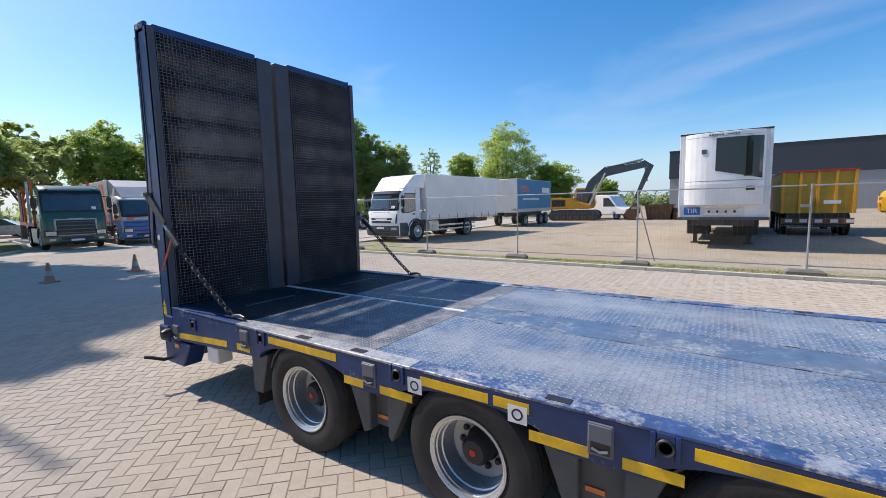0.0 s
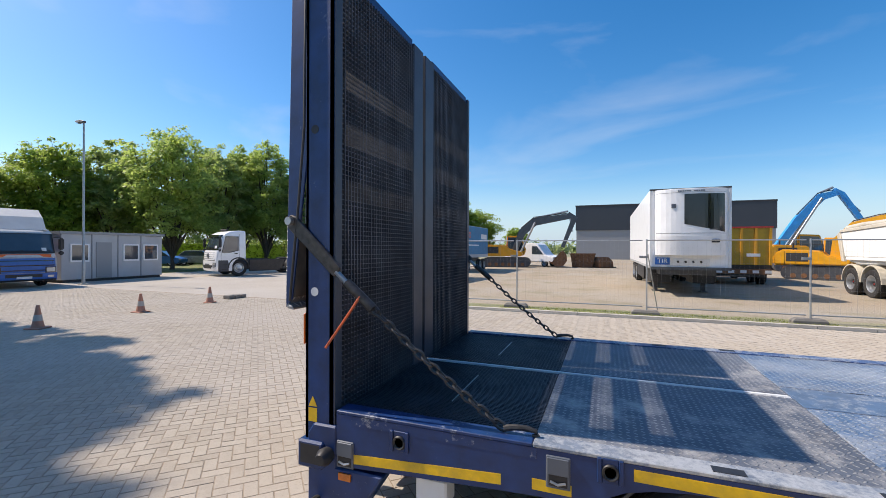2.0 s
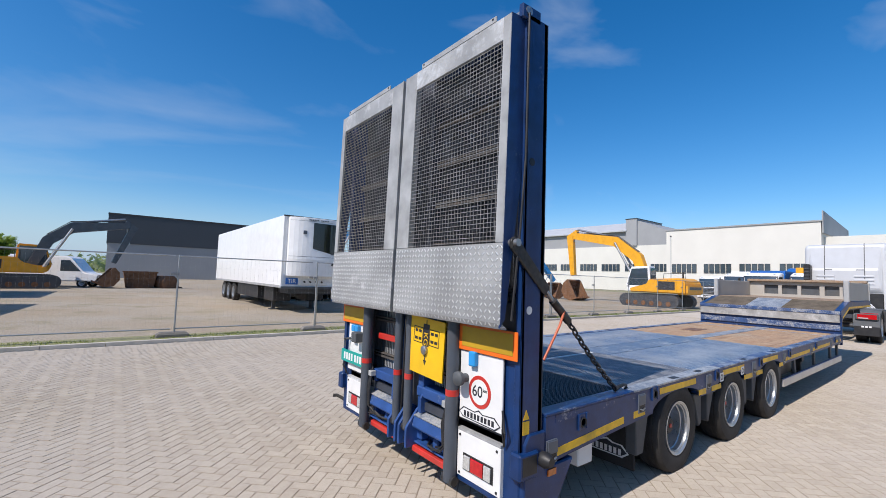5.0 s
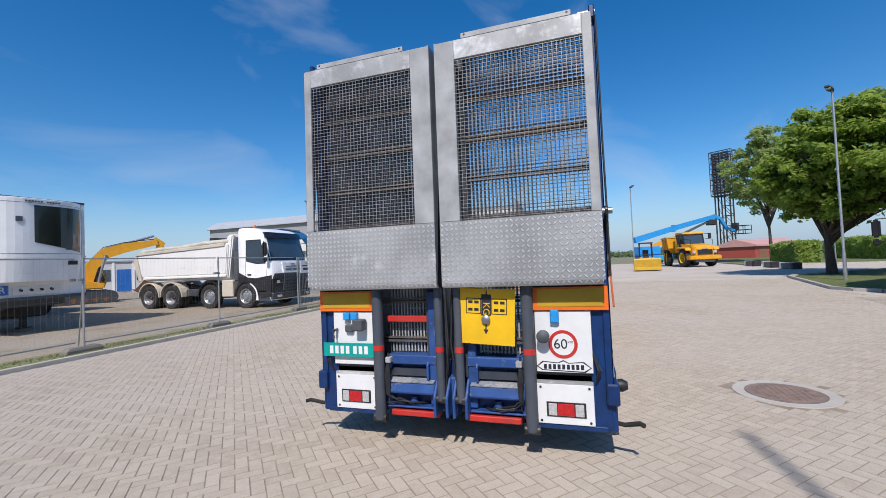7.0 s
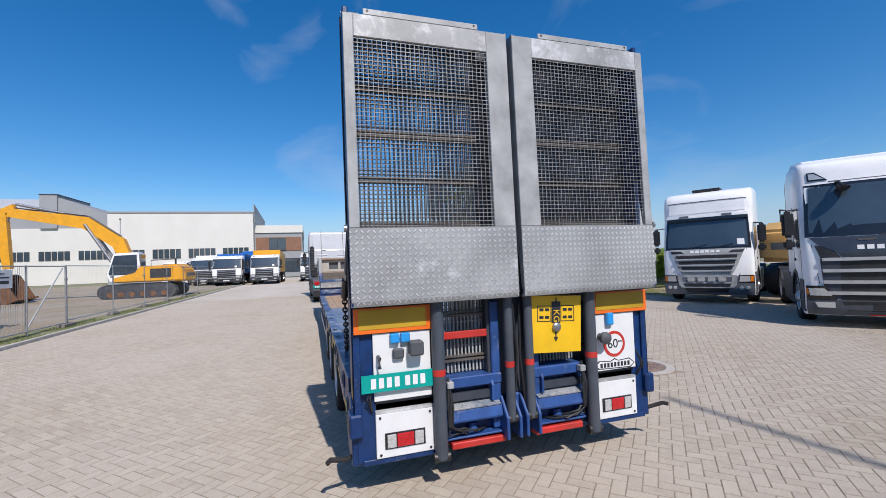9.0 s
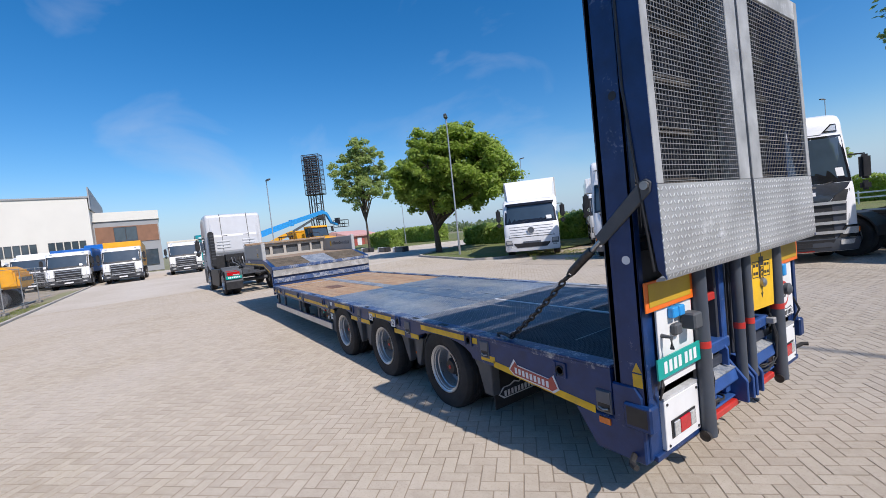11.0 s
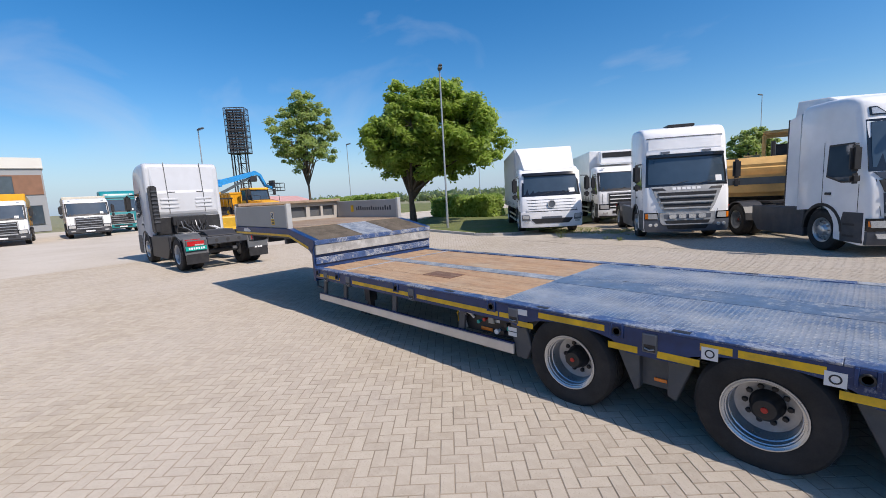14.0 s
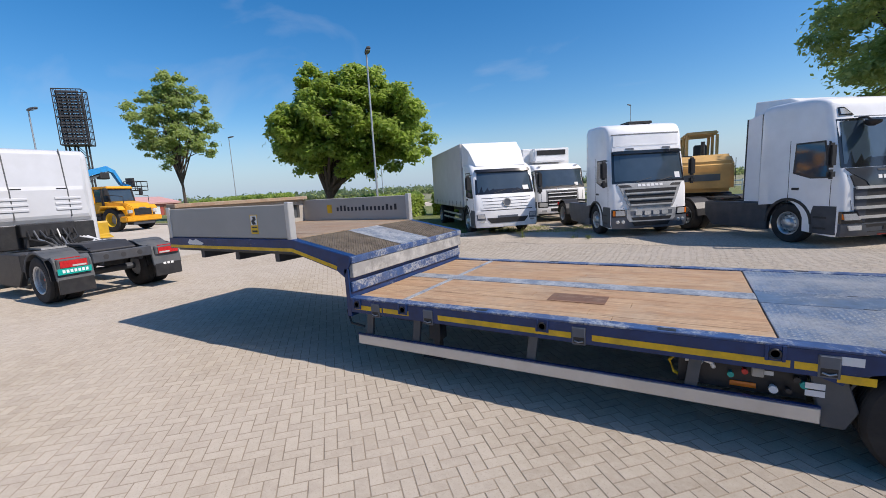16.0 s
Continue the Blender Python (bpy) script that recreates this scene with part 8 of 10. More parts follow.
part("catwalk", B((-3.3, -2.45, -0.5, 0.5, 1.0, 1.04)), "alu", man)
rngh = random.Random(4)
for q in range(9):
    y = -0.5 + q * 0.12
    part("air_line", T([(-2.6, y, 1.45), (-2.75 - 0.2 * rngh.random(), y + 0.1 * rngh.random(), 1.15 + 0.2 * rngh.random()), (-2.95, y * 0.6, 1.12 + 0.15 * rngh.random()), (-3.2, y * 0.5, 1.06)], 0.022, 6), ("black", "black", "chassis", "steel")[q % 4], man, smooth=True)
part("air_intake", B((-2.75, -2.36, 1.0, 1.22, 1.1, 2.7)), "black", man, "", 0.04, seg=2)
for q in range(9):
    part("intake_rib", B((-2.78, -2.75, 1.02, 1.20, 1.45 + q * 0.13, 1.50 + q * 0.13)), "chassis", man)
part("air_tank", T([(-3.0, -0.9, 0.75), (-3.9, -0.9, 0.75)], 0.16, 12), "chassis", man, smooth=True)
part("battery_box", B((-3.9, -2.9, 0.62, 1.15, 0.5, 0.98)), "chassis", man, "", 0.03)

# far row of lorries before the white hall
far = [(47.5, 12.4, "white", "mid", "white"), (44.0, 9.6, "white", "mid", "cabblue"), (43.5, 6.0, "white", "mid", "yellow"), (46.0, 1.2, "white", "mid", "cream"), (51.5, -1.6, "tealcab", "high", "tealcab")]
for i, (x, y, paint, style, load) in enumerate(far):
    names = ("tipper_truck", "flatbed_truck", "tipper_truck", "mixer_truck", "truck_tractor")
    labels = ("white lorry parked in the far row", "white lorry before a blue one in the far row", "white lorry with a yellow tipper body", "white lorry with a pale load body", "teal lorry at the end of the far row")
    t = thing(names[i], labels[i], "truck", x, y, 0, 176 + i, "far row of lorries")
    t.scale = (1.1, 1.1, 1.1)
    c = Cab(t, style, paint)
    c.dress(slats=4, bumper="chassis" if i != 4 else "tealcab", grille="black")
    chassis(t, 7.5, (-1.38, -5.2, -6.55), False, (-5.2, -6.55), inner=False)
    part("load_body", loft(bmesh.new(), [[(-2.0, -1.2, 1.1), (-2.0, 1.2, 1.1), (-2.0, 1.25, 3.0 if load != "yellow" else 3.25), (-2.0, -1.25, 3.0 if load != "yellow" else 3.25)], [(-7.4, -1.2, 1.1), (-7.4, 1.2, 1.1), (-7.4, 1.25, 2.9), (-7.4, -1.25, 2.9)]]), load, t, "", 0.03)
tractor("truck_tractor", "blue lorry cab parked among the white ones", 50.0, 8.3, 176, "high", "cabblue", "far row of lorries", grille="black", bumper="cabblue")
dt = tractor("truck_tractor", "dark-fronted lorry parked in the far row", 50.0, 15.8, 178, "mid", "white", "far row of lorries", grille="black")

# lorries across the yard at the tail end
gt = tractor("truck_tractor", "dark green tractor unit with a crane bed behind", -21.2, 3.75, -6, "tall", "green", bumper="green", grille="black", slats=4, slat_mat="green", length=6.2, skirt="alu", visor="blackg")
gt.scale = (0.97, 0.95, 0.97)
crane = thing("timber_frame", "red and grey timber stakes on a lorry bed", "lorry bed", -21.2, 3.75, 0, -6)
part("bed", B((-8.5, -2.9, -1.15, 1.15, 1.1, 1.25)), "redp", crane)
for xx in (-3.0, -4.6, -6.4, -8.2):
    for s in (-1, 1):
        part("stake", B((xx - 0.06, xx + 0.06, s * 1.1 - 0.05, s * 1.1 + 0.05, 1.25, 3.4)), "corange" if xx in (-3.0, -6.4) else "alu", crane)
part("bed_leg", B((-7.6, -6.4, -0.9, 0.9, 0.0, 1.1)), "redp", crane)
bt = box_truck("box_truck", "blue and orange lorry with a pale grey box", -21.2, 6.75, -5, "mid", "white_dull", "white_dull", 9.5, 3.7, bumper="cabblue", grille="cabblue", slats=3, slat_mat="blackg", g0=0.70, g1=1.36, gw=1.14, w=1.2)
bt.scale = (0.95, 0.94, 0.93)
part("orange_band", B((-0.125, -0.06, -0.98, 0.98, 1.40, 1.55)), "corange", bt, "", 0.02)
for s in (-1, 1):
    part("stripe", B((-1.8, -0.26, *sorted((s * 1.20, s * 1.212)), 1.40, 1.55)), "corange", bt)
    part("lower_door", P([(-0.22, 0.45), (-0.74, 0.45), (-0.86, 0.95), (-1.1, 1.2), (-1.8, 1.2), (-1.8, 1.40), (-0.24, 1.40)], "y", s * 1.20, s * 1.210), "cabblue", bt)
    part("box_panel", B((-9.3, -2.1, *sorted((s * 1.262, s * 1.266)), 1.17, 1.75)), "cabblue", bt)
    for q in (0, 1):
        part("box_stripe", P([(-2.2 - 0.5 * q, 1.2), (-2.55 - 0.5 * q, 1.2), (-3.25 - 0.5 * q, 3.5), (-3.0 - 0.5 * q, 3.5)], "y", s * 1.267, s * 1.271), "corange", bt)
tractor("truck_tractor", "white tractor unit parked under the trees", -21.4, 15.6, -113, "mid", "white", bumper="black", front="round")

# lorries and trailers on the gravel yard
box_truck("box_truck", "white lorry with a canvas box and a roof fairing", -9.25, 11.85, -94, "mid", "white", "tarp", 9.2, 3.42, bumper="black", w=1.10, axle=3.4, front="city").scale = (0.95, 0.95, 0.95)
tt = thing("box_trailer", "grey and blue drawbar trailer with orange rings painted on", "trailer", -9.3, 24.8, 0.0, -91)
part("cargo_box", B((-6.6, 0.0, -1.25, 1.25, 1.05, 3.45)), "white_dull", tt, "", 0.02)
part("painted_end", B((0.0, 0.012, -1.25, 1.25, 1.05, 3.42)), "white_dull", tt)
part("painted_side", B((-6.55, -0.05, 1.25, 1.262, 1.30, 3.42)), "cyanbox", tt, "blue printed side")
part("painted_side", B((-6.55, -0.05, -1.262, -1.25, 1.30, 3.42)), "cyanbox", tt, "blue printed side")
for q in range(3):
    part("printed_ring", lathe(bmesh.new(), [(0.24, 0), (0.24, 0.004), (0.16, 0.004), (0.16, 0)], 20, Matrix.Translation((-0.95 - q * 0.42, 1.262, 2.75))), "corange", tt)
part("printed_bar", B((-4.0, -1.0, 1.262, 1.266, 1.95, 2.05), (-6.2, -4.6, 1.262, 1.266, 2.5, 2.9)), "plate", tt)
for xx in (-1.6, -4.6, -5.7):
    for s in (-1, 1):
        wheel_at(tt, xx, s * 1.08, 0.46, s, False, 1.15)
part("frame_rail", B((-6.4, 0.3, -0.5, -0.4, 0.75, 1.05), (-6.4, 0.3, 0.4, 0.5, 0.75, 1.05)), "chassis", tt)

# refrigerated semi-trailer
rt = thing("refrigerated_trailer", "white refrigerated semi-trailer with a dark-panelled cooling unit", "trailer", 4.2, 13.95, 0.0, -90)
part("box", B((-13.4, 0.0, -1.28, 1.28, 1.04, 3.93)), "white", rt, "", 0.03)
for s in (-1, 1):
    part("corner_rail", B((-0.02, 0.035, *sorted((s * 1.20, s * 1.283)), 1.04, 3.935)), "plate", rt, "", 0.01)
    part("side_rail", B((-13.38, -0.05, *sorted((s * 1.278, s * 1.288)), 1.04, 1.14)), "galv", rt)
part("roof_rail", B((-0.02, 0.04, -1.283, 1.283, 3.885, 3.94)), "cdark", rt)


def bowed(y0, y1, lift, edges, n=14):
    """A sheet bent like the cooler's front: rows of points across, between two heights at each side."""
    rings = []
    for zt in edges:
        ring = []
        for q in range(n + 1):
            y = y0 + (y1 - y0) * q / n
            z = zt(y)
            ring.append((0.14 + 0.30 * (1 - (abs(y) / 1.12) ** 3.2) - 0.10 * max(0.0, (2.2 - z) / 0.75) + lift, y, z))
        back = [(0.0 if lift == 0 else p[0] - 0.02, p[1], p[2]) for p in reversed(ring)]
        rings.append(ring + back)
    return loft(bmesh.new(), rings)


cooler = part("cooling_unit", bowed(-1.10, 1.10, 0.0, [lambda y, z=z: z for z in (1.52, 1.8, 2.2, 3.0, 3.80, 3.87)]), "white", rt, "white rounded cooling unit", 0.012)
part("dark_panel", bowed(-0.22, 1.04, 0.008, [lambda y: 2.58 - 0.22 * y, lambda y: 3.3, lambda y: 3.68]), "blackg", cooler, "dark panel of the cooling unit")
part("unit_seam", bowed(-1.08, 1.08, 0.004, [lambda y: 2.30, lambda y: 2.312]), "guard", cooler)
part("unit_seam", bowed(-1.08, 1.08, 0.004, [lambda y: 3.735, lambda y: 3.742]), "guard", cooler)
bars("printed_bar", [(0.425, 0.452, -0.42 + q * 0.07, -0.375 + q * 0.07, 3.765, 3.81) for q in range(12) if q != 6], "slate", cooler)
part("display", B((0.40, 0.435, -0.62, -0.48, 3.20, 3.34), (0.33, 0.415, 0.55, 0.80, 2.42, 2.45)), "slate", cooler)
part("vent", B((0.30, 0.40, 0.62, 0.86, 1.98, 2.10)), "black", cooler, "", 0.006)
tir = part("blue_plate", B((0.036, 0.062, -1.10, -0.62, 1.18, 1.44)), "cabblue", rt, "blue plate with white letters")
letters("writing", "TIR", 0.23, "plate", tir, Matrix.Translation((0.065, -0.86, 1.31)) @ Matrix.Rotation(radians(90), 4, "Z") @ Matrix.Rotation(radians(90), 4, "X"))
part("coupling_panel", B((0.0, 0.05, -0.52, 0.62, 1.16, 1.40)), "plate", rt, "", 0.01)
for q in range(4):
    part("coupling", T([(0.05, -0.36 + q * 0.24, 1.30), (0.12, -0.36 + q * 0.24, 1.28)], 0.035, 10), "black", rt)
part("front_sill", B((0.0, 0.06, -1.28, 1.28, 1.0, 1.10)), "guard", rt)
part("kingpin_plate", B((-2.0, -0.3, -0.9, 0.9, 0.80, 1.05)), "chassis", rt)
part("frame_rail", B((-13.3, -0.5, -0.55, -0.45, 0.75, 1.04), (-13.3, -0.5, 0.45, 0.55, 0.75, 1.04)), "chassis", rt)
for s in (-1, 1):
    part("landing_leg", B((-2.35, -2.2, s * 0.85 - 0.07, s * 0.85 + 0.07, 0.05, 1.2), (-2.45, -2.1, s * 0.85 - 0.15, s * 0.85 + 0.15, 0.03, 0.06)), "chassis", rt)
    part("support_box", B((-2.9, -1.5, *sorted((s * 0.35, s * 1.1)), 0.42, 1.0)), "black", rt, "", 0.03)
    part("pallet_box", B((-7.5, -3.5, *sorted((s * 0.6, s * 1.2)), 0.45, 1.0)), "black", rt)
    for xx in (-8.6, -9.9, -11.2):
        wheel_at(rt, xx, s * 1.05, 0.50, s, False, 1.25)

# yellow container on a lorry, seen from its end
yc = thing("skip_lorry", "yellow ribbed open container on a lorry with striped tail boards", "truck", 7.55, 21.0, 0.0, -90)
part("container", B((-6.5, 0.0, -1.25, 1.25, 1.0, 2.78)), "ochre", yc, "", 0.02)
for q in range(5):
    part("container_rib", B((-0.0, 0.07, -1.22 + q * 0.585, -1.12 + q * 0.585, 1.0, 2.78)), "yellow", yc)
part("container_rim", B((-6.5, 0.08, -1.27, 1.27, 2.78, 2.85)), "redp", yc)
part("tail_board", B((0.0, 0.06, -1.2, 1.2, 0.55, 0.80)), "rust", yc)
part("under_box", B((-1.6, -0.05, -1.0, 1.0, 0.40, 1.0)), "black", yc)
bars("tail_lamp", [(0.06, 0.075, -1.05 + q * 0.5, -0.8 + q * 0.5, 0.60, 0.74) for q in range(5)], "plate", yc)
part("label", B((0.07, 0.08, 0.2, 0.75, 1.4, 1.55)), "plate", yc)
part("frame_rail", B((-6.5, -0.1, -0.5, -0.38, 0.7, 1.12), (-6.5, -0.1, 0.38, 0.5, 0.7, 1.12)), "chassis", yc)
for s in (-1, 1):
    for xx in (-1.0, -2.35, -5.6):
        wheel_at(yc, xx, s * 1.05, 0.5, s, False, 1.25)

# white tipper
tp = thing("tipper_truck", "white four-axle tipper lorry with a cream-edged body", "truck", 11.5, 10.75, 0.0, -90, "parked trucks")
c = Cab(tp, "site", "white", 1.2)
c.dress(bumper="black", front="site")
for sd in (-1, 1):
    for xa in (-5.55, -6.9):
        arc = [(xa + 0.66 * math.cos(math.pi * k / 10), 0.54 + 0.66 * math.sin(math.pi * k / 10)) for k in range(11)]
        arc += [(xa + 0.62 * math.cos(math.pi * k / 10), 0.54 + 0.62 * math.sin(math.pi * k / 10)) for k in range(10, -1, -1)]
        part("rear_mudguard", P(arc, "y", sd * 0.80, sd * 1.24), "cream", tp, "cream mudguard")
    arc = [(-3.35 + 0.64 * math.cos(math.pi * k / 10), 0.54 + 0.64 * math.sin(math.pi * k / 10)) for k in range(11)]
    arc += [(-3.35 + 0.60 * math.cos(math.pi * k / 10), 0.54 + 0.60 * math.sin(math.pi * k / 10)) for k in range(10, -1, -1)]
    part("second_mudguard", P(arc, "y", sd * 0.90, sd * 1.24), "black", tp)
part("exhaust_stack", T([(-1.98, 1.0, 1.0), (-1.98, 1.0, 3.2), (-2.06, 1.0, 3.42)], 0.075, 10), "black", tp, smooth=True)
part("air_cleaner", B((-2.08, -1.86, -1.16, -0.72, 1.15, 2.35)), "guard", tp, "grey air cleaner box", 0.04)
part("roof_beacon", lathe(bmesh.new(), [(0.06, 0.0), (0.06, 0.08), (0.04, 0.11), (0.0, 0.115)], 12, Matrix.Translation((-1.15, -0.9, 3.34)) @ Matrix.Rotation(radians(90), 4, "X")), "amber", tp, "amber roof beacon", smooth=True)
banner = c.patch("paper_banner", -0.62, 0.62, 1.42, 1.84, "plate", 0.05, 8, 1, "white printed banner")
for z, a, b in ((1.76, -0.12, 0.12), (1.66, -0.46, 0.46), (1.51, -0.50, 0.50)):
    c.patch("printed_bar", a, b, z, z + (0.035 if z > 1.6 else 0.075), "slate", 0.053, 6, 1, parent=banner)
chassis(tp, 8.6, (-1.40, -3.35, -5.55, -6.9), True, (-5.55, -6.9), r=0.52)
rim_ = [(-2.35, 1.25), (-2.05, 3.10), (-2.35, 3.10), (-2.5, 2.74), (-7.5, 2.50), (-7.95, 1.9), (-7.2, 1.30), (-6.5, 1.18)]
part("tipper_body", P(rim_, "y", -1.17, 1.17), "tarp", tp, "white steel tipper body", 0.05, seg=2)
for s in (-1, 1):
    part("body_side", loft(bmesh.new(), [[(-2.36, s * 1.0, 1.26), (-2.22, s * 1.0, 2.72), (-7.50, s * 1.0, 2.48), (-7.15, s * 1.0, 1.28)], [(-2.40, s * 1.24, 1.46), (-2.26, s * 1.27, 2.70), (-7.54, s * 1.27, 2.46), (-7.30, s * 1.24, 1.46)]]), "tarp", tp, "smooth white body side", 0.03, seg=2)
    part("body_rim", P([(-2.4, 2.62), (-2.4, 2.78), (-7.52, 2.54), (-7.56, 2.42)], "y", s * 1.2, s * 1.31), "cream", tp, "", 0.02)
    part("lower_rail", B((-7.2, -2.4, *sorted((s * 1.02, s * 1.26)), 1.34, 1.44)), "tarp", tp, "", 0.02)
    part("rear_post", P([(-7.25, 1.28), (-7.42, 1.28), (-7.78, 2.36), (-7.55, 2.50)], "y", s * 1.17, s * 1.30), "cream", tp, "", 0.02)
    part("mudguard", B((-2.7, -2.1, *sorted((s * 0.9, s * 1.2)), 0.5, 1.2)), "cream", tp, "", 0.03)
    part("battery_box", B((-4.75, -4.1, *sorted((s * 0.75, s * 1.15)), 0.55, 0.85)), "chassis", tp, "", 0.03)
part("cab_shield", B((-2.35, -1.95, -1.0, 1.0, 3.0, 3.14)), "cream", tp)
for s in (-1, 1):
    part("tarp_roll", T([(-2.3, s * 1.1, 2.84), (-3.6, s * 1.12, 2.82), (-5.0, s * 1.1, 2.70), (-6.2, s * 1.12, 2.68), (-7.4, s * 1.1, 2.60)], 0.10, 10), "cream", tp, smooth=True)
van = thing("panel_van", "white panel van parked behind an excavator", "van", -2.9, 38.6, 0.0, -20)
part("body", P([(0.0, 0.45), (0.05, 0.95), (-0.9, 1.15), (-1.7, 2.15), (-2.0, 2.3), (-5.4, 2.3), (-5.5, 0.45)], "y", -0.95, 0.95), "white", van, "", 0.08, seg=2)
for s in (-1, 1):
    part("side_window", P([(-1.05, 1.2), (-1.75, 2.0), (-2.3, 2.0), (-2.3, 1.2)], "y", s * 0.945, s * 0.955), "glass", van)
    for xx in (-0.95, -4.4):
        wheel_at(van, xx, s * 0.83, 0.34, s, False, 0.85)
    part("headlight", B((-0.12, 0.06, *sorted((s * 0.6, s * 0.92)), 0.75, 0.92)), "clear_lamp", van)
part("windscreen", P([(-0.97, 1.2), (-1.68, 2.08), (-1.70, 2.06), (-1.0, 1.18)], "y", -0.8, 0.8), "glass", van)
part("bumper", B((-0.1, 0.09, -0.93, 0.93, 0.35, 0.6)), "black", van, "", 0.03)


# ---- excavators and machines ----
def link_arm(name, pts, w, mat, parent, y=0.0, label=""):
    """A boxed steel arm: widths follow along a bent line in the x-z plane."""
    up, dn = [], []
    for i, (x, z, h) in enumerate(pts):
        a, b = pts[max(i - 1, 0)], pts[min(i + 1, len(pts) - 1)]
        d = Vector((b[0] - a[0], b[1] - a[1])).normalized()
        up.append((x - d.y * h / 2, z + d.x * h / 2))
        dn.append((x + d.y * h / 2, z - d.x * h / 2))
    bm = bmesh.new()
    for i in range(len(pts) - 1):
        prism(bm, [up[i], up[i + 1], dn[i + 1], dn[i]], "y", y - w / 2, y + w / 2)
    bmesh.ops.remove_doubles(bm, verts=bm.verts, dist=0.001)
    return part(name, bm, mat, parent, label)


def bucket(parent, x, z, a, mat="rust", k=1.0):
    m = Matrix.Translation((x, 0, z)) @ Matrix.Rotation(a, 4, "Y") @ Matrix.Scale(k, 4)
    prof = [(0.0, 0.1), (0.35, -0.05), (0.62, -0.45), (0.55, -0.95), (0.15, -1.25), (-0.35, -1.2), (-0.30, -1.12), (0.12, -1.12), (0.44, -0.9), (0.5, -0.45), (0.25, -0.12), (-0.1, 0.0)]
    bm = P(prof, "y", -0.6, 0.6)
    prism(bm, prof[:6] + [(-0.1, 0.0)], "y", -0.63, -0.57)
    prism(bm, prof[:6] + [(-0.1, 0.0)], "y", 0.57, 0.63)
    for q in range(5):
        box(bm, -0.52, -0.30, -0.5 + q * 0.23, -0.40 + q * 0.23, -1.22, -1.14)
    bm.transform(m)
    return part("bucket", bm, mat, parent, "rusty digging bucket")


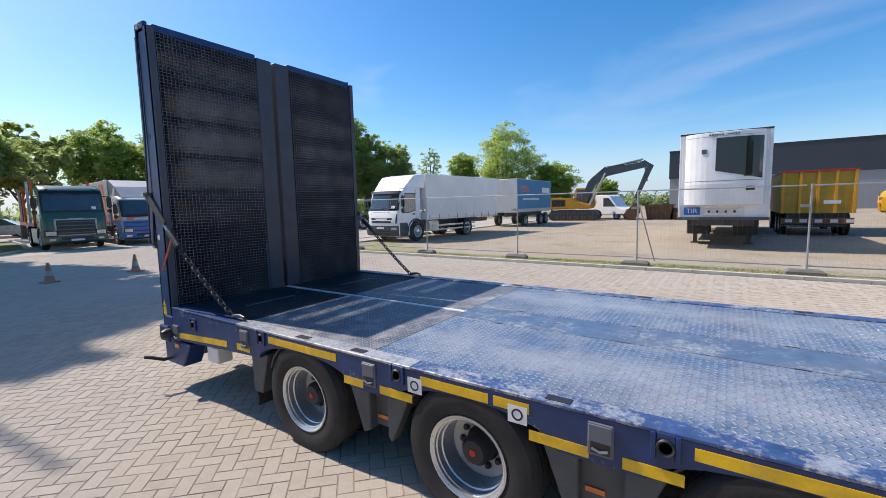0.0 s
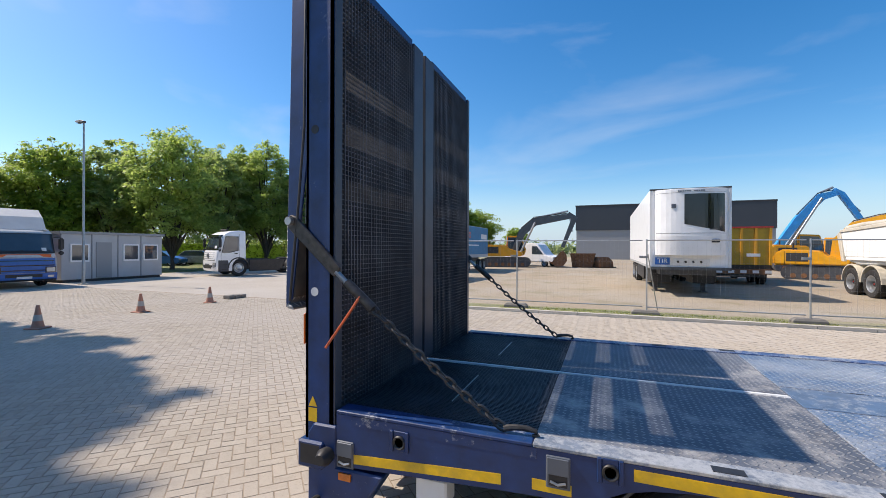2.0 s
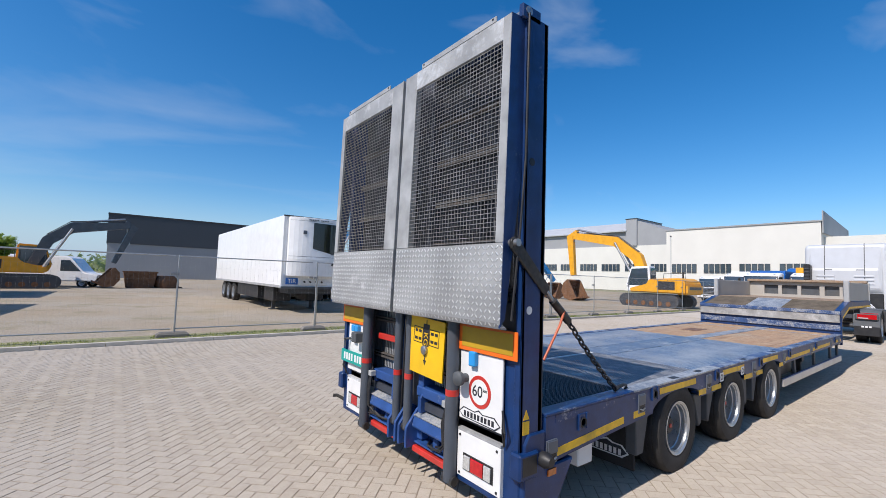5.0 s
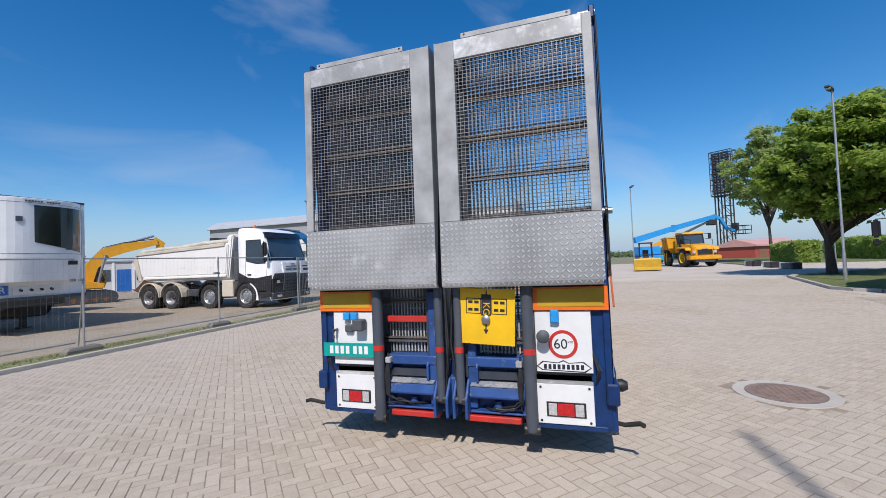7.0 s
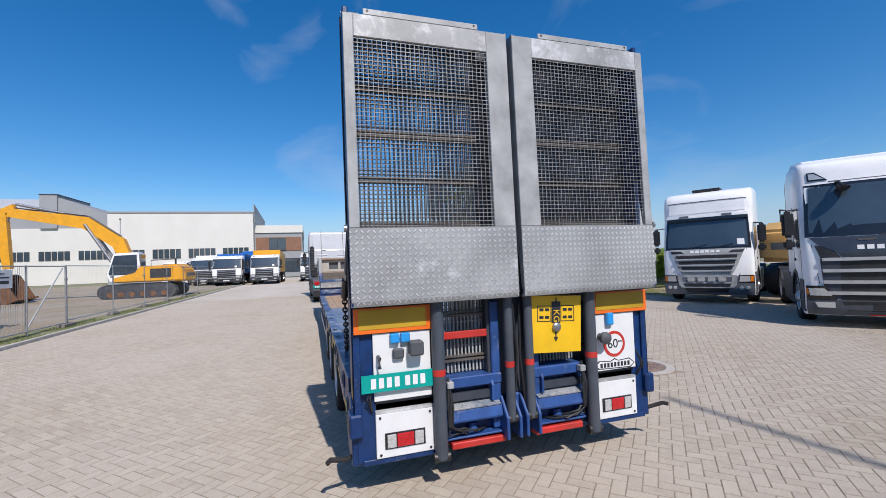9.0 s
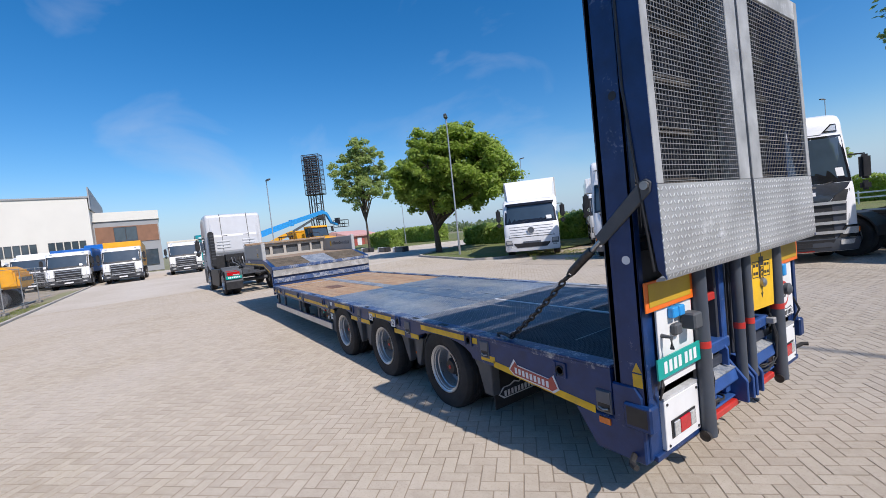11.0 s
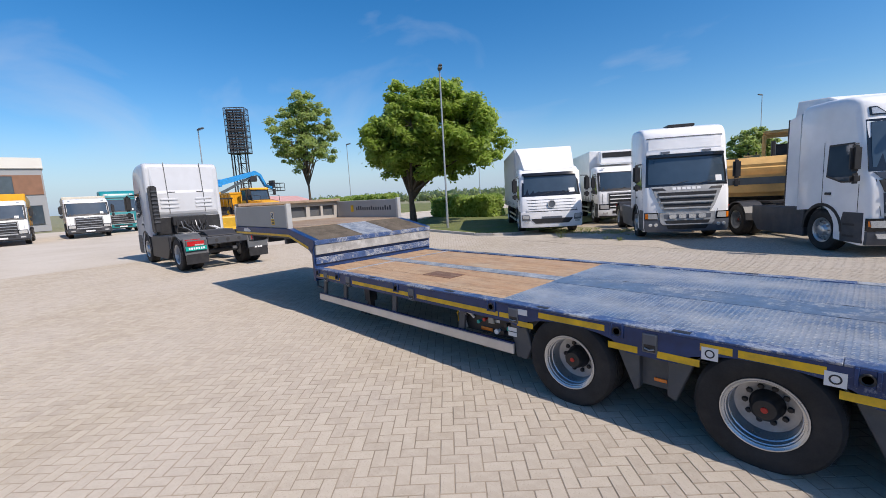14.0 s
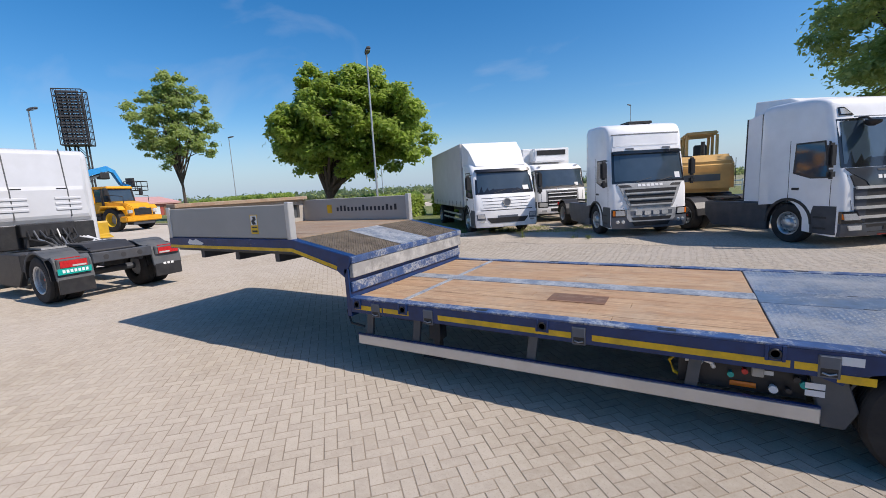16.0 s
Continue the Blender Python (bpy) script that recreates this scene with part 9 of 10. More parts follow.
def excavator(label, x, y, rz, paint, boom_mat, pts, stick, buck, slew=0.0, wheeled=False, k=1.0, cabside=1, cabmat=None, open_cab=False):
    e = thing("excavator", label, "excavator", x, y, 0.0, rz, "parked machines")
    e.scale = (k, k, k)
    for s in (-1, 1):
        if wheeled:
            for xx in (-1.3, 1.3):
                wheel_at(e, xx, s * 1.05, 0.5, s, False, 1.25, paint if paint in WHEEL else "rim")
            continue
        st = [(1.75 + 0.45 * math.sin(math.pi * q / 8), 0.47 - 0.45 * math.cos(math.pi * q / 8)) for q in range(9)]
        st += [(-1.75 - 0.45 * math.sin(math.pi * q / 8), 0.47 + 0.45 * math.cos(math.pi * q / 8)) for q in range(9)]
        part("track", P(st, "y", s * 0.85, s * 1.4), "chassis", e, "dusty steel track")
        bm = bmesh.new()
        for q in range(26):
            xx = -1.7 + q * 0.136
            box(bm, xx - 0.045, xx + 0.045, s * 1.125 - 0.29, s * 1.125 + 0.29, 0.91, 0.95)
            box(bm, xx - 0.045, xx + 0.045, s * 1.125 - 0.29, s * 1.125 + 0.29, -0.005, 0.025)
        part("track_pads", bm, "chassis", e)
        for q in range(6):
            part("track_roller", lathe(bmesh.new(), [(0.17, 0), (0.17, 0.02), (0, 0.02)], 12, Matrix.Translation((-1.5 + q * 0.6, s * 1.4, 0.30)) @ Matrix.Diagonal((1, s, 1, 1))), "rust", e)
    part("undercarriage", B((-1.2, 1.2, -0.85, 0.85, 0.45, 0.95)), "chassis", e)
    turn = new("upper")
    turn.parent = e
    turn.matrix_basis = Matrix.Rotation(radians(slew), 4, "Z")
    part("house", P([(-2.3, 1.05), (1.4, 1.05), (1.5, 1.4), (0.2, 1.75), (0.0, 2.05), (-2.1, 2.15), (-2.55, 1.9), (-2.6, 1.3)], "y", -1.3, 1.3), paint, turn, "engine housing", 0.08, seg=2)
    part("counterweight", B((-2.7, -1.9, -1.28, 1.28, 1.0, 1.75)), paint if paint != "mblue" else "boom", turn, "", 0.12, seg=2)
    for s in (-1, 1):
        part("vent", B((-1.9, -0.7, *sorted((s * 1.30, s * 1.312)), 1.3, 1.9)), "cdark", turn)
    ys = sorted((cabside * 0.35, cabside * 1.28))
    if open_cab:
        part("cab_base", P([(1.55, 1.1), (1.70, 1.75), (-0.12, 1.75), (-0.15, 1.1)], "y", *ys), paint, turn, "", 0.04)
        part("cab_roof", P([(1.45, 2.90), (1.40, 3.02), (-0.10, 3.05), (-0.15, 2.92)], "y", ys[0] - 0.03, ys[1] + 0.03), paint, turn, "", 0.04, seg=2)
        for yy in ys:
            for a, b in (((1.68, 1.75), (1.38, 2.92)), ((0.72, 1.75), (0.70, 2.92)), ((-0.10, 1.75), (-0.08, 2.92))):
                part("cab_post", T([(a[0], yy, a[1]), (b[0], yy, b[1])], 0.055, 6), paint, turn)
        part("driver_seat", B((0.2, 0.6, ys[0] + 0.25, ys[1] - 0.25, 1.75, 1.95), (0.15, 0.28, ys[0] + 0.25, ys[1] - 0.25, 1.95, 2.6)), "black", turn, "", 0.05)
        bars("printed_bar", [(-1.75 + q * 0.26, -1.58 + q * 0.26, s * 1.312 - 0.003, s * 1.312 + 0.003, 1.50, 1.72) for q in range(8) for s in (-1, 1)], "ink", turn)
    else:
        part("cab", P([(1.55, 1.1), (1.75, 1.6), (1.35, 2.95), (-0.05, 3.0), (-0.15, 1.1)], "y", *ys), cabmat or (paint if paint != "mblue" else "white"), turn, "operator cab", 0.06, seg=2)
        for yy in ys:
            part("cab_window", P([(1.55, 1.55), (1.62, 1.65), (1.28, 2.8), (0.05, 2.85), (0.0, 1.55)], "y", yy - 0.006, yy + 0.006), "glass", turn)
        part("cab_window", P([(1.76, 1.62), (1.38, 2.88), (1.36, 2.86), (1.72, 1.62)], "y", ys[0] + 0.08, ys[1] - 0.08), "glass", turn)
        part("cab_window", B((-0.165, -0.13, ys[0] + 0.12, ys[1] - 0.12, 2.05, 2.85)), "glass", turn)
    part("exhaust", T([(-1.6, -0.6, 2.1), (-1.6, -0.6, 2.6)], 0.06, 8), "black", turn)
    for q in (-1.0, 0.0, 1.0):
        for s in (-1, 1):
            part("door_seam", B((-2.0 + 0.6 * q, -1.99 + 0.6 * q, *sorted((s * 1.30, s * 1.315)), 1.1, 2.0)), "black", turn)
    part("rear_band", B((-2.715, -2.70, -0.9, 0.9, 1.35, 1.55)), "boom", turn)
    part("hand_rail", T([(0.1, -cabside * 1.2, 2.0), (0.1, -cabside * 1.2, 2.5), (-1.5, -cabside * 1.2, 2.55), (-1.5, -cabside * 1.2, 2.1)], 0.025, 6), "black", turn)
    b = link_arm("boom", pts, 0.5, boom_mat, turn, 0, "bent main boom")
    st_ = link_arm("stick", stick, 0.34, boom_mat, turn, 0, "dipper arm")
    p, q = pts[len(pts) // 2], stick[0]
    part("ram", T([(pts[0][0] + 0.5, 0.34, pts[0][1] - 0.35), (p[0], 0.30, p[1] - 0.1)], 0.09, 10), "steel", b, smooth=True)
    part("ram", T([(pts[0][0] + 0.5, -0.34, pts[0][1] - 0.35), (p[0], -0.30, p[1] - 0.1)], 0.09, 10), "steel", b, smooth=True)
    part("ram", T([(p[0], 0, p[1] + 0.35), (stick[0][0], 0, stick[0][1] + 0.25)], 0.09, 10), "steel", b, smooth=True)
    part("ram", T([(stick[0][0] + 0.1, 0, stick[0][1] + 0.1), ((stick[1][0] + stick[-1][0]) / 2 + 0.3, 0, (stick[1][1] + stick[-1][1]) / 2 + 0.05)], 0.075, 10), "steel", st_, smooth=True)
    for q in (-0.12, 0.12):
        part("hose", T([(pp[0] - 0.1, q, pp[1] + pp[2] / 2 + 0.06) for pp in pts[1:]], 0.03, 6), "black", b)
    if buck:
        bucket(turn, *buck)
    return e


# dark-boomed yellow excavator far back on the gravel
excavator("yellow excavator with a dark grey boom and rusty bucket", -7.4, 36.5, 8, "yellow", "boom", [(0.7, 1.6, 0.5), (1.4, 3.3, 0.7), (2.6, 4.3, 0.75), (5.9, 4.8, 0.45)], [(5.6, 5.0, 0.4), (6.2, 4.7, 0.5), (5.1, 1.9, 0.3)], (5.1, 1.45, 0.5, "rust", 1.15), 0)
# blue machines behind the reefer and the tipper
excavator("yellow excavator with a blue raised boom", 16.0, 38.5, 0, "yellow", "mblue", [(-1.6, 1.9, 0.5), (-0.2, 4.2, 0.55), (1.2, 5.9, 0.6), (2.2, 6.2, 0.4)], [(2.0, 6.4, 0.4), (2.5, 6.1, 0.4), (4.2, 3.2, 0.3)], None)
excavator("blue material handler with a bent boom", 26.0, 22.6, -4, "mblue", "mblue", [(-1.2, 1.8, 0.5), (-1.6, 3.6, 0.6), (-0.8, 4.5, 0.6), (1.8, 4.4, 0.4)], [(1.5, 4.55, 0.4), (2.1, 4.3, 0.45), (4.9, 1.7, 0.35)], (5.0, 1.42, 0.2, "rust", 1.15), 0, False, cabmat="boom")
excavator("yellow excavator with its bent boom raised behind the tipper", 13.2, 27.4, -27, "yellow", "yellow", [(0.6, 1.6, 0.55), (0.8, 2.7, 0.75), (1.6, 3.65, 0.80), (2.8, 4.05, 0.70), (4.9, 4.5, 0.42)], [(4.7, 4.75, 0.4), (5.2, 4.45, 0.5), (4.3, 1.9, 0.32)], (4.3, 1.6, 0.5), k=0.82)
hut = thing("portable_cabin", "white portable cabin with blue doors and uprights", "cabin", 24.6, 41.6, 0.0, -33)
part("wall", B((-3.2, 3.2, 0.0, 2.4, 0.0, 2.9)), "white_dull", hut, "", 0.03)
part("roof", B((-3.3, 3.3, -0.1, 2.5, 2.9, 3.05)), "clad_g", hut)
for q in range(5):
    part("upright", B((-3.2 + q * 1.55, -3.0 + q * 1.55, -0.06, 0.0, 0.0, 2.9)), "plate", hut)
for q in (0, 2):
    part("door", B((-2.85 + q * 1.55, -1.75 + q * 1.55, -0.04, 0.0, 0.1, 2.2)), "cabblue", hut, "blue cabin door")
for q in (1, 3):
    part("window", B((-2.85 + q * 1.55, -1.75 + q * 1.55, -0.04, 0.0, 1.1, 2.2)), "pane", hut)
# a cabin with a dark sign board behind the machines, its word drawn as plain bars
kiosk = thing("site_cabin", "pale grey cabin with a dark sign board and white lettering", "cabin", 32.2, 34.0)
part("wall", B((-3.0, 2.6, 0.0, 2.4, 0.0, 4.0)), "white_dull", kiosk, "", 0.03)
part("window", B((-2.6, 2.2, -0.02, 0.01, 2.9, 3.85)), "glass", kiosk)
board = part("sign_board", B((-3.1, 2.7, -0.12, 0.5, 4.02, 4.98)), "blackg", kiosk, "dark sign board with white bars", 0.02)
for q in range(7):
    part("printed_bar", B((-2.3 + q * 0.62, -1.86 + q * 0.62, -0.135, -0.12, 4.24, 4.80)), "plate", board)
# yellow excavator by the far end of the fence
excavator("yellow and white excavator with a raised yellow boom", 30.0, 12.1, 88, "yellow", "yellow", [(0.7, 1.7, 0.6), (1.5, 3.7, 0.8), (3.3, 5.05, 0.8), (7.4, 5.75, 0.55)], [(7.1, 6.05, 0.5), (7.85, 5.75, 0.65), (7.5, 2.2, 0.4)], (7.5, 1.72, 0.3, "rust", 1.4), 0, cabmat="white")
excavator("yellow-ochre excavator parked among the tractor units", 6.5, -16.9, -82, "orange_ochre", "orange_ochre", [(0.7, 1.5, 0.5), (1.6, 2.1, 0.55), (2.8, 1.9, 0.5), (3.6, 1.3, 0.4)], [(3.4, 1.5, 0.35), (3.8, 1.3, 0.4), (3.2, 0.6, 0.3)], None, 0, False, 1.2, -1, open_cab=True)


def dumper(x, y, rz, bend, k):
    """Articulated dump truck: cab and bonnet in front, the skip's frame turned at the hinge behind."""
    d = thing("dump_truck", "yellow articulated dump truck with a bent waist", "dump truck", x, y, 0.0, rz, "parked machines")
    d.scale = (k, k, k)
    nose = part("bonnet", loft(bmesh.new(), [[(0.25, -0.72, 0.95), (0.25, 0.72, 0.95), (0.20, 0.72, 1.62), (0.20, -0.72, 1.62)], [(-0.15, -0.90, 0.90), (-0.15, 0.90, 0.90), (-0.15, 0.86, 1.86), (-0.15, -0.86, 1.86)], [(-1.7, -1.0, 0.90), (-1.7, 1.0, 0.90), (-1.7, 0.95, 2.08), (-1.7, -0.95, 2.08)]]), "yellow", d, "sloping yellow bonnet", 0.06, seg=2)
    part("grille", B((0.19, 0.275, -0.62, 0.62, 1.06, 1.50)), "black", nose)
    for q in range(4):
        part("grille_bar", B((0.27, 0.29, -0.60, 0.60, 1.12 + q * 0.10, 1.15 + q * 0.10)), "cdark", nose)
    part("badge", B((0.24, 0.262, -0.25, 0.25, 1.52, 1.58)), "steel", nose, "plain metal badge bar")
    part("bumper", P([(0.35, 0.62), (0.38, 0.98), (-0.35, 1.02), (-0.45, 0.62)], "y", -1.32, 1.32), "yellow", d, "", 0.06, seg=2)
    part("under_guard", B((-0.3, 0.25, -0.8, 0.8, 0.42, 0.62)), "chassis", d)
    part("cab_base", B((-2.95, -1.55, -0.95, 0.95, 1.3, 2.05)), "yellow", d, "", 0.05)
    part("cab_glass", P([(-1.42, 2.05), (-1.62, 2.92), (-2.85, 2.95), (-2.92, 2.05)], "y", -0.84, 0.84), "glass", d, "dark cab glazing", 0.03)
    part("cab_roof", P([(-1.45, 2.92), (-1.55, 3.10), (-2.95, 3.12), (-2.98, 2.94)], "y", -0.92, 0.92), "yellow", d, "", 0.05, seg=2)
    for s in (-1, 1):
        for a, b in (((-1.42, 2.05), (-1.60, 2.94)), ((-2.90, 2.05), (-2.85, 2.94)), ((-2.15, 2.05), (-2.15, 2.94))):
            part("cab_post", T([(a[0], s * 0.86, a[1]), (b[0], s * 0.86, b[1])], 0.05, 6), "yellow" if a[0] < -2.5 else "black", d)
        part("mirror", B((-1.30, -1.12, *sorted((s * 1.15, s * 1.38)), 2.45, 2.95)), "black", d, "", 0.04)
        part("mirror_arm", T([(-1.5, s * 0.88, 2.9), (-1.22, s * 1.25, 2.92)], 0.025, 6), "black", d)
        part("mudguard", P([(-0.05, 1.45), (-0.25, 1.72), (-1.75, 1.78), (-2.0, 1.45), (-1.85, 1.45), (-1.65, 1.66), (-0.35, 1.60), (-0.2, 1.45)], "y", s * 0.95, s * 1.42), "yellow", d, "", 0.03)
        part("headlight", B((0.10, 0.27, *sorted((s * 0.74, s * 1.02)), 1.18, 1.42)), "clear_lamp", d, "", 0.03)
        part("hand_rail", T([(-0.2, s * 0.92, 1.9), (-0.2, s * 0.92, 2.35), (-1.4, s * 0.95, 2.5)], 0.022, 6), "black", d)
        part("step", B((-2.6, -2.1, *sorted((s * 0.95, s * 1.35)), 0.75, 0.82), (-2.6, -2.1, *sorted((s * 0.95, s * 1.35)), 1.1, 1.17)), "black", d)
        wheel_at(d, -1.0, s * 1.12, 0.82, s, False, 2.0, "tape")
    part("exhaust", T([(-1.9, -1.02, 1.8), (-1.9, -1.02, 2.9)], 0.08, 8), "black", d)
    hinge = Matrix.Translation((-3.2, 0, 0)) @ Matrix.Rotation(radians(bend), 4, "Z") @ Matrix.Translation((3.2, 0, 0))
    skip = part("skip", loft(bmesh.new(), [[(-4.2, y, 1.25) for y in (-1.0, 1.0)] + [(-7.6, y, 1.55) for y in (1.0, -1.0)], [(-3.35, y, 1.7) for y in (-1.3, 1.3)] + [(-8.3, y, 2.5) for y in (1.4, -1.4)], [(-3.25, y, 2.75) for y in (-1.45, 1.45)] + [(-8.2, y, 2.7) for y in (1.45, -1.45)]]), "yellow", d, "load skip", 0.04)
    rail = part("frame_rail", B((-7.4, -2.6, -0.5, 0.5, 0.75, 1.25)), "chassis", d)
    rear = [skip, rail]
    for s in (-1, 1):
        for q in range(3):
            rear.append(part("skip_rib", P([(-4.4 - q * 1.2, 1.6), (-4.25 - q * 1.2, 1.6), (-4.05 - q * 1.2, 2.68), (-4.2 - q * 1.2, 2.68)], "y", s * 1.22, s * 1.50), "yellow", d))
        for xx in (-4.9, -6.7):
            rear.append(wheel_at(d, xx, s * 1.12, 0.82, s, False, 2.0, "tape"))
    rear.append(part("skip_rim", B((-8.2, -3.2, 1.38, 1.50, 2.70, 2.82), (-8.2, -3.2, -1.50, -1.38, 2.70, 2.82), (-3.32, -3.2, -1.38, 1.38, 2.70, 2.82)), "yellow", d))
    for ob in rear:
        ob.matrix_basis = hinge @ ob.matrix_basis


dumper(42.9, -12.1, 195, -19, 1.12)
lift = thing("boom_lift", "blue telescopic boom lift with its arm stretched over the yard", "boom lift", 59.1, -10.0, 0.0, -64, "parked machines")
part("chassis_box", B((-2.2, 2.2, -1.1, 1.1, 0.5, 1.2)), "mblue", lift, "", 0.08)
for s in (-1, 1):
    for xx in (-1.6, 1.6):
        wheel_at(lift, xx, s * 1.1, 0.5, s, False, 1.25)
part("turret", B((-2.4, 0.6, -0.9, 0.9, 1.25, 2.4)), "mblue", lift, "", 0.15, seg=2)
lb_ = link_arm("boom", [(-2.6, 3.3, 0.75), (3.2, 4.75, 0.66), (9.5, 6.2, 0.52)], 0.55, "mblue", lift, 0.0, "blue telescopic boom")
part("boom_joint", B((3.1, 3.4, -0.32, 0.32, 4.3, 5.2)), "mblue", lb_)
link_arm("jib", [(9.3, 6.25, 0.5), (10.3, 5.9, 0.42), (11.2, 4.5, 0.36), (12.6, 4.1, 0.3)], 0.36, "mblue", lift)
link_arm("lower_arm", [(-1.8, 1.7, 0.5), (1.5, 2.9, 0.55), (3.2, 3.4, 0.5)], 0.4, "yellow", lift, 0.0, "yellow lower arm")
link_arm("boom_ram", [(3.0, 3.35, 0.3), (8.4, 5.5, 0.22)], 0.3, "boom", lift, 0.0, "dark grey ram")
part("knuckle", B((8.3, 9.5, -0.35, 0.35, 5.0, 5.8)), "cdark", lift, "", 0.1)
bm = bmesh.new()
for z in (3.7, 4.2, 4.8):
    for p, q in (((12.4, -0.7), (14.4, -0.7)), ((14.4, -0.7), (14.4, 0.7)), ((14.4, 0.7), (12.4, 0.7)), ((12.4, 0.7), (12.4, -0.7))):
        tube(bm, [(*p, z), (*q, z)], 0.045, 5)
for p in ((12.4, -0.7), (13.4, -0.7), (14.4, -0.7), (14.4, 0.7), (13.4, 0.7), (12.4, 0.7)):
    tube(bm, [(*p, 3.7), (*p, 4.8)], 0.045, 5)
box(bm, 12.4, 14.4, -0.7, 0.7, 3.66, 3.72)
box(bm, 12.4, 12.8, -0.4, 0.4, 4.2, 5.2)
part("basket", bm, "cdark", lift)

# small yellow loader with an open cab
ld = thing("compact_loader", "small yellow loader with a wide bucket and an open cab", "loader", 37.4, -6.4, 0.0, 176, "parked machines")
part("body", P([(0.2, 0.55), (0.1, 1.0), (-1.6, 1.2), (-2.4, 1.1), (-2.5, 0.55)], "y", -0.6, 0.6), "yellow", ld, "", 0.06, seg=2)
part("bucket", P([(1.15, 0.08), (0.55, 0.1), (0.45, 0.95), (0.55, 1.12), (0.62, 1.0), (0.62, 0.3), (1.15, 0.16)], "y", -1.08, 1.08), "ochre", ld, "wide yellow loading bucket", 0.02)
for s in (-1, 1):
    part("lift_arm", T([(-0.9, s * 0.5, 1.15), (0.1, s * 0.5, 1.05), (0.6, s * 0.5, 0.55)], 0.07, 6), "yellow", ld)
    for xx in (-0.5, -2.0):
        wheel_at(ld, xx, s * 0.78, 0.46, s, False, 1.15, "tape")
    for xx in (-0.75, -1.75):
        part("cab_post", T([(xx, s * 0.52, 1.1), (xx - 0.05, s * 0.50, 2.45)], 0.04, 6), "black", ld)
part("cab_roof", B((-1.9, -0.65, -0.58, 0.58, 2.42, 2.52)), "black", ld, "", 0.03)
part("driver_seat", B((-1.55, -1.1, -0.25, 0.25, 1.15, 1.3), (-1.6, -1.48, -0.25, 0.25, 1.3, 1.85)), "black", ld, "", 0.04)

# ---- billboard frame: louvred panels inside a cage of bars, on braced posts ----
bb = thing("billboard_tower", "dark steel cage with louvred sign panels on tall posts", "billboard", 104.0, -30.9, 0.0, -38)
bb.scale = (0.95, 0.88, 1.13)
ZB, ZT = 12.0, 20.7
bm = bmesh.new()
for s in (-1.5, 0.4, 1.9):
    for xx in (0.4, 2.0):
        tube(bm, [(xx, s, 0), (xx, s, ZT - 0.4)], 0.17, 6)
for q in range(6):
    for xx in (0.4, 2.0):
        tube(bm, [(xx, -1.5, q * 2.0), (xx, 0.4, q * 2.0 + 2.0)], 0.06, 5)
        tube(bm, [(xx, -1.5, q * 2.0 + 2.0), (xx, 0.4, q * 2.0 + 2.0)], 0.06, 5)
    tube(bm, [(0.4, 0.4, q * 2.0), (2.0, 1.9, q * 2.0 + 2.0)], 0.05, 5)
part("post_frame", bm, "cdark", bb)
for y0, y1 in ((-2.0, -0.05), (0.05, 2.0)):
    for q in range(16):
        z = ZB + 0.25 + q * 0.52
        part("louvre", P([(-0.30, z), (-0.24, z), (0.05, z + 0.50), (-0.01, z + 0.50)], "y", y0, y1), "cdark", bb)
for xx in (-0.55, 2.4):
    for q in range(9):
        part("cage_bar", T([(xx, -2.6, ZB + q * (ZT - ZB) / 8), (xx, 2.3, ZB + q * (ZT - ZB) / 8)], 0.055 if q % 4 else 0.09, 5), "cdark", bb)
    for q in range(7):
        part("cage_bar", T([(xx, -2.6 + q * 0.816, ZB), (xx, -2.6 + q * 0.816, ZT)], 0.05 if q % 6 else 0.10, 5), "cdark", bb)
for yy in (-2.6, 2.3):
    for q in range(9):
        part("cage_bar", T([(-0.55, yy, ZB + q * (ZT - ZB) / 8), (2.4, yy, ZB + q * (ZT - ZB) / 8)], 0.055, 5), "cdark", bb)
    for q in range(1, 4):
        part("cage_bar", T([(-0.55 + q * 0.74, yy, ZB), (-0.55 + q * 0.74, yy, ZT)], 0.045, 5), "cdark", bb)
part("cage_floor", B((-0.55, 2.4, -2.6, 2.3, ZB - 0.12, ZB - 0.02)), "cdark", bb)

# low red building far behind the lawn
rb = thing("red_shed", "long low shed with red boards and a pale red roof", "building", 80.0, -31.4, 0.0, -48.3)
part("wall", B((-5.5, 8.5, 0.0, 6.0, 0.0, 1.9)), "faded_red", rb)
part("roof", P([(-0.4, 1.9), (-0.4, 2.15), (3.0, 3.2), (6.4, 2.15), (6.4, 1.9)], "x", -5.8, 8.8), "pale_red", rb, "pale red roof")
for q in range(4):
    part("door", B((-4.6 + q * 3.4, -2.6 + q * 3.4, -0.05, 0.0, 0.05, 1.6)), "plate" if q % 2 else "brickred", rb)


# ---- buildings ----
def window_row(parent, x, y0, y1, z0, z1, n, gap=0.12):
    st = (y1 - y0) / n
    for q in range(n):
        w_ = new("window")
        w_.parent = parent
        a, b = y0 + q * st + gap / 2, y0 + (q + 1) * st - gap / 2
        ob = part("pane", B((x - 0.06, x, a, b, z0, z1)), "pane", w_)
        part("window_frame", B((x - 0.10, x, a - 0.05, a, z0, z1), (x - 0.10, x, b, b + 0.05, z0, z1), (x - 0.10, x, a - 0.05, b + 0.05, z1, z1 + 0.06), (x - 0.12, x, a - 0.05, b + 0.05, z0 - 0.08, z0)), "clad_d", w_)


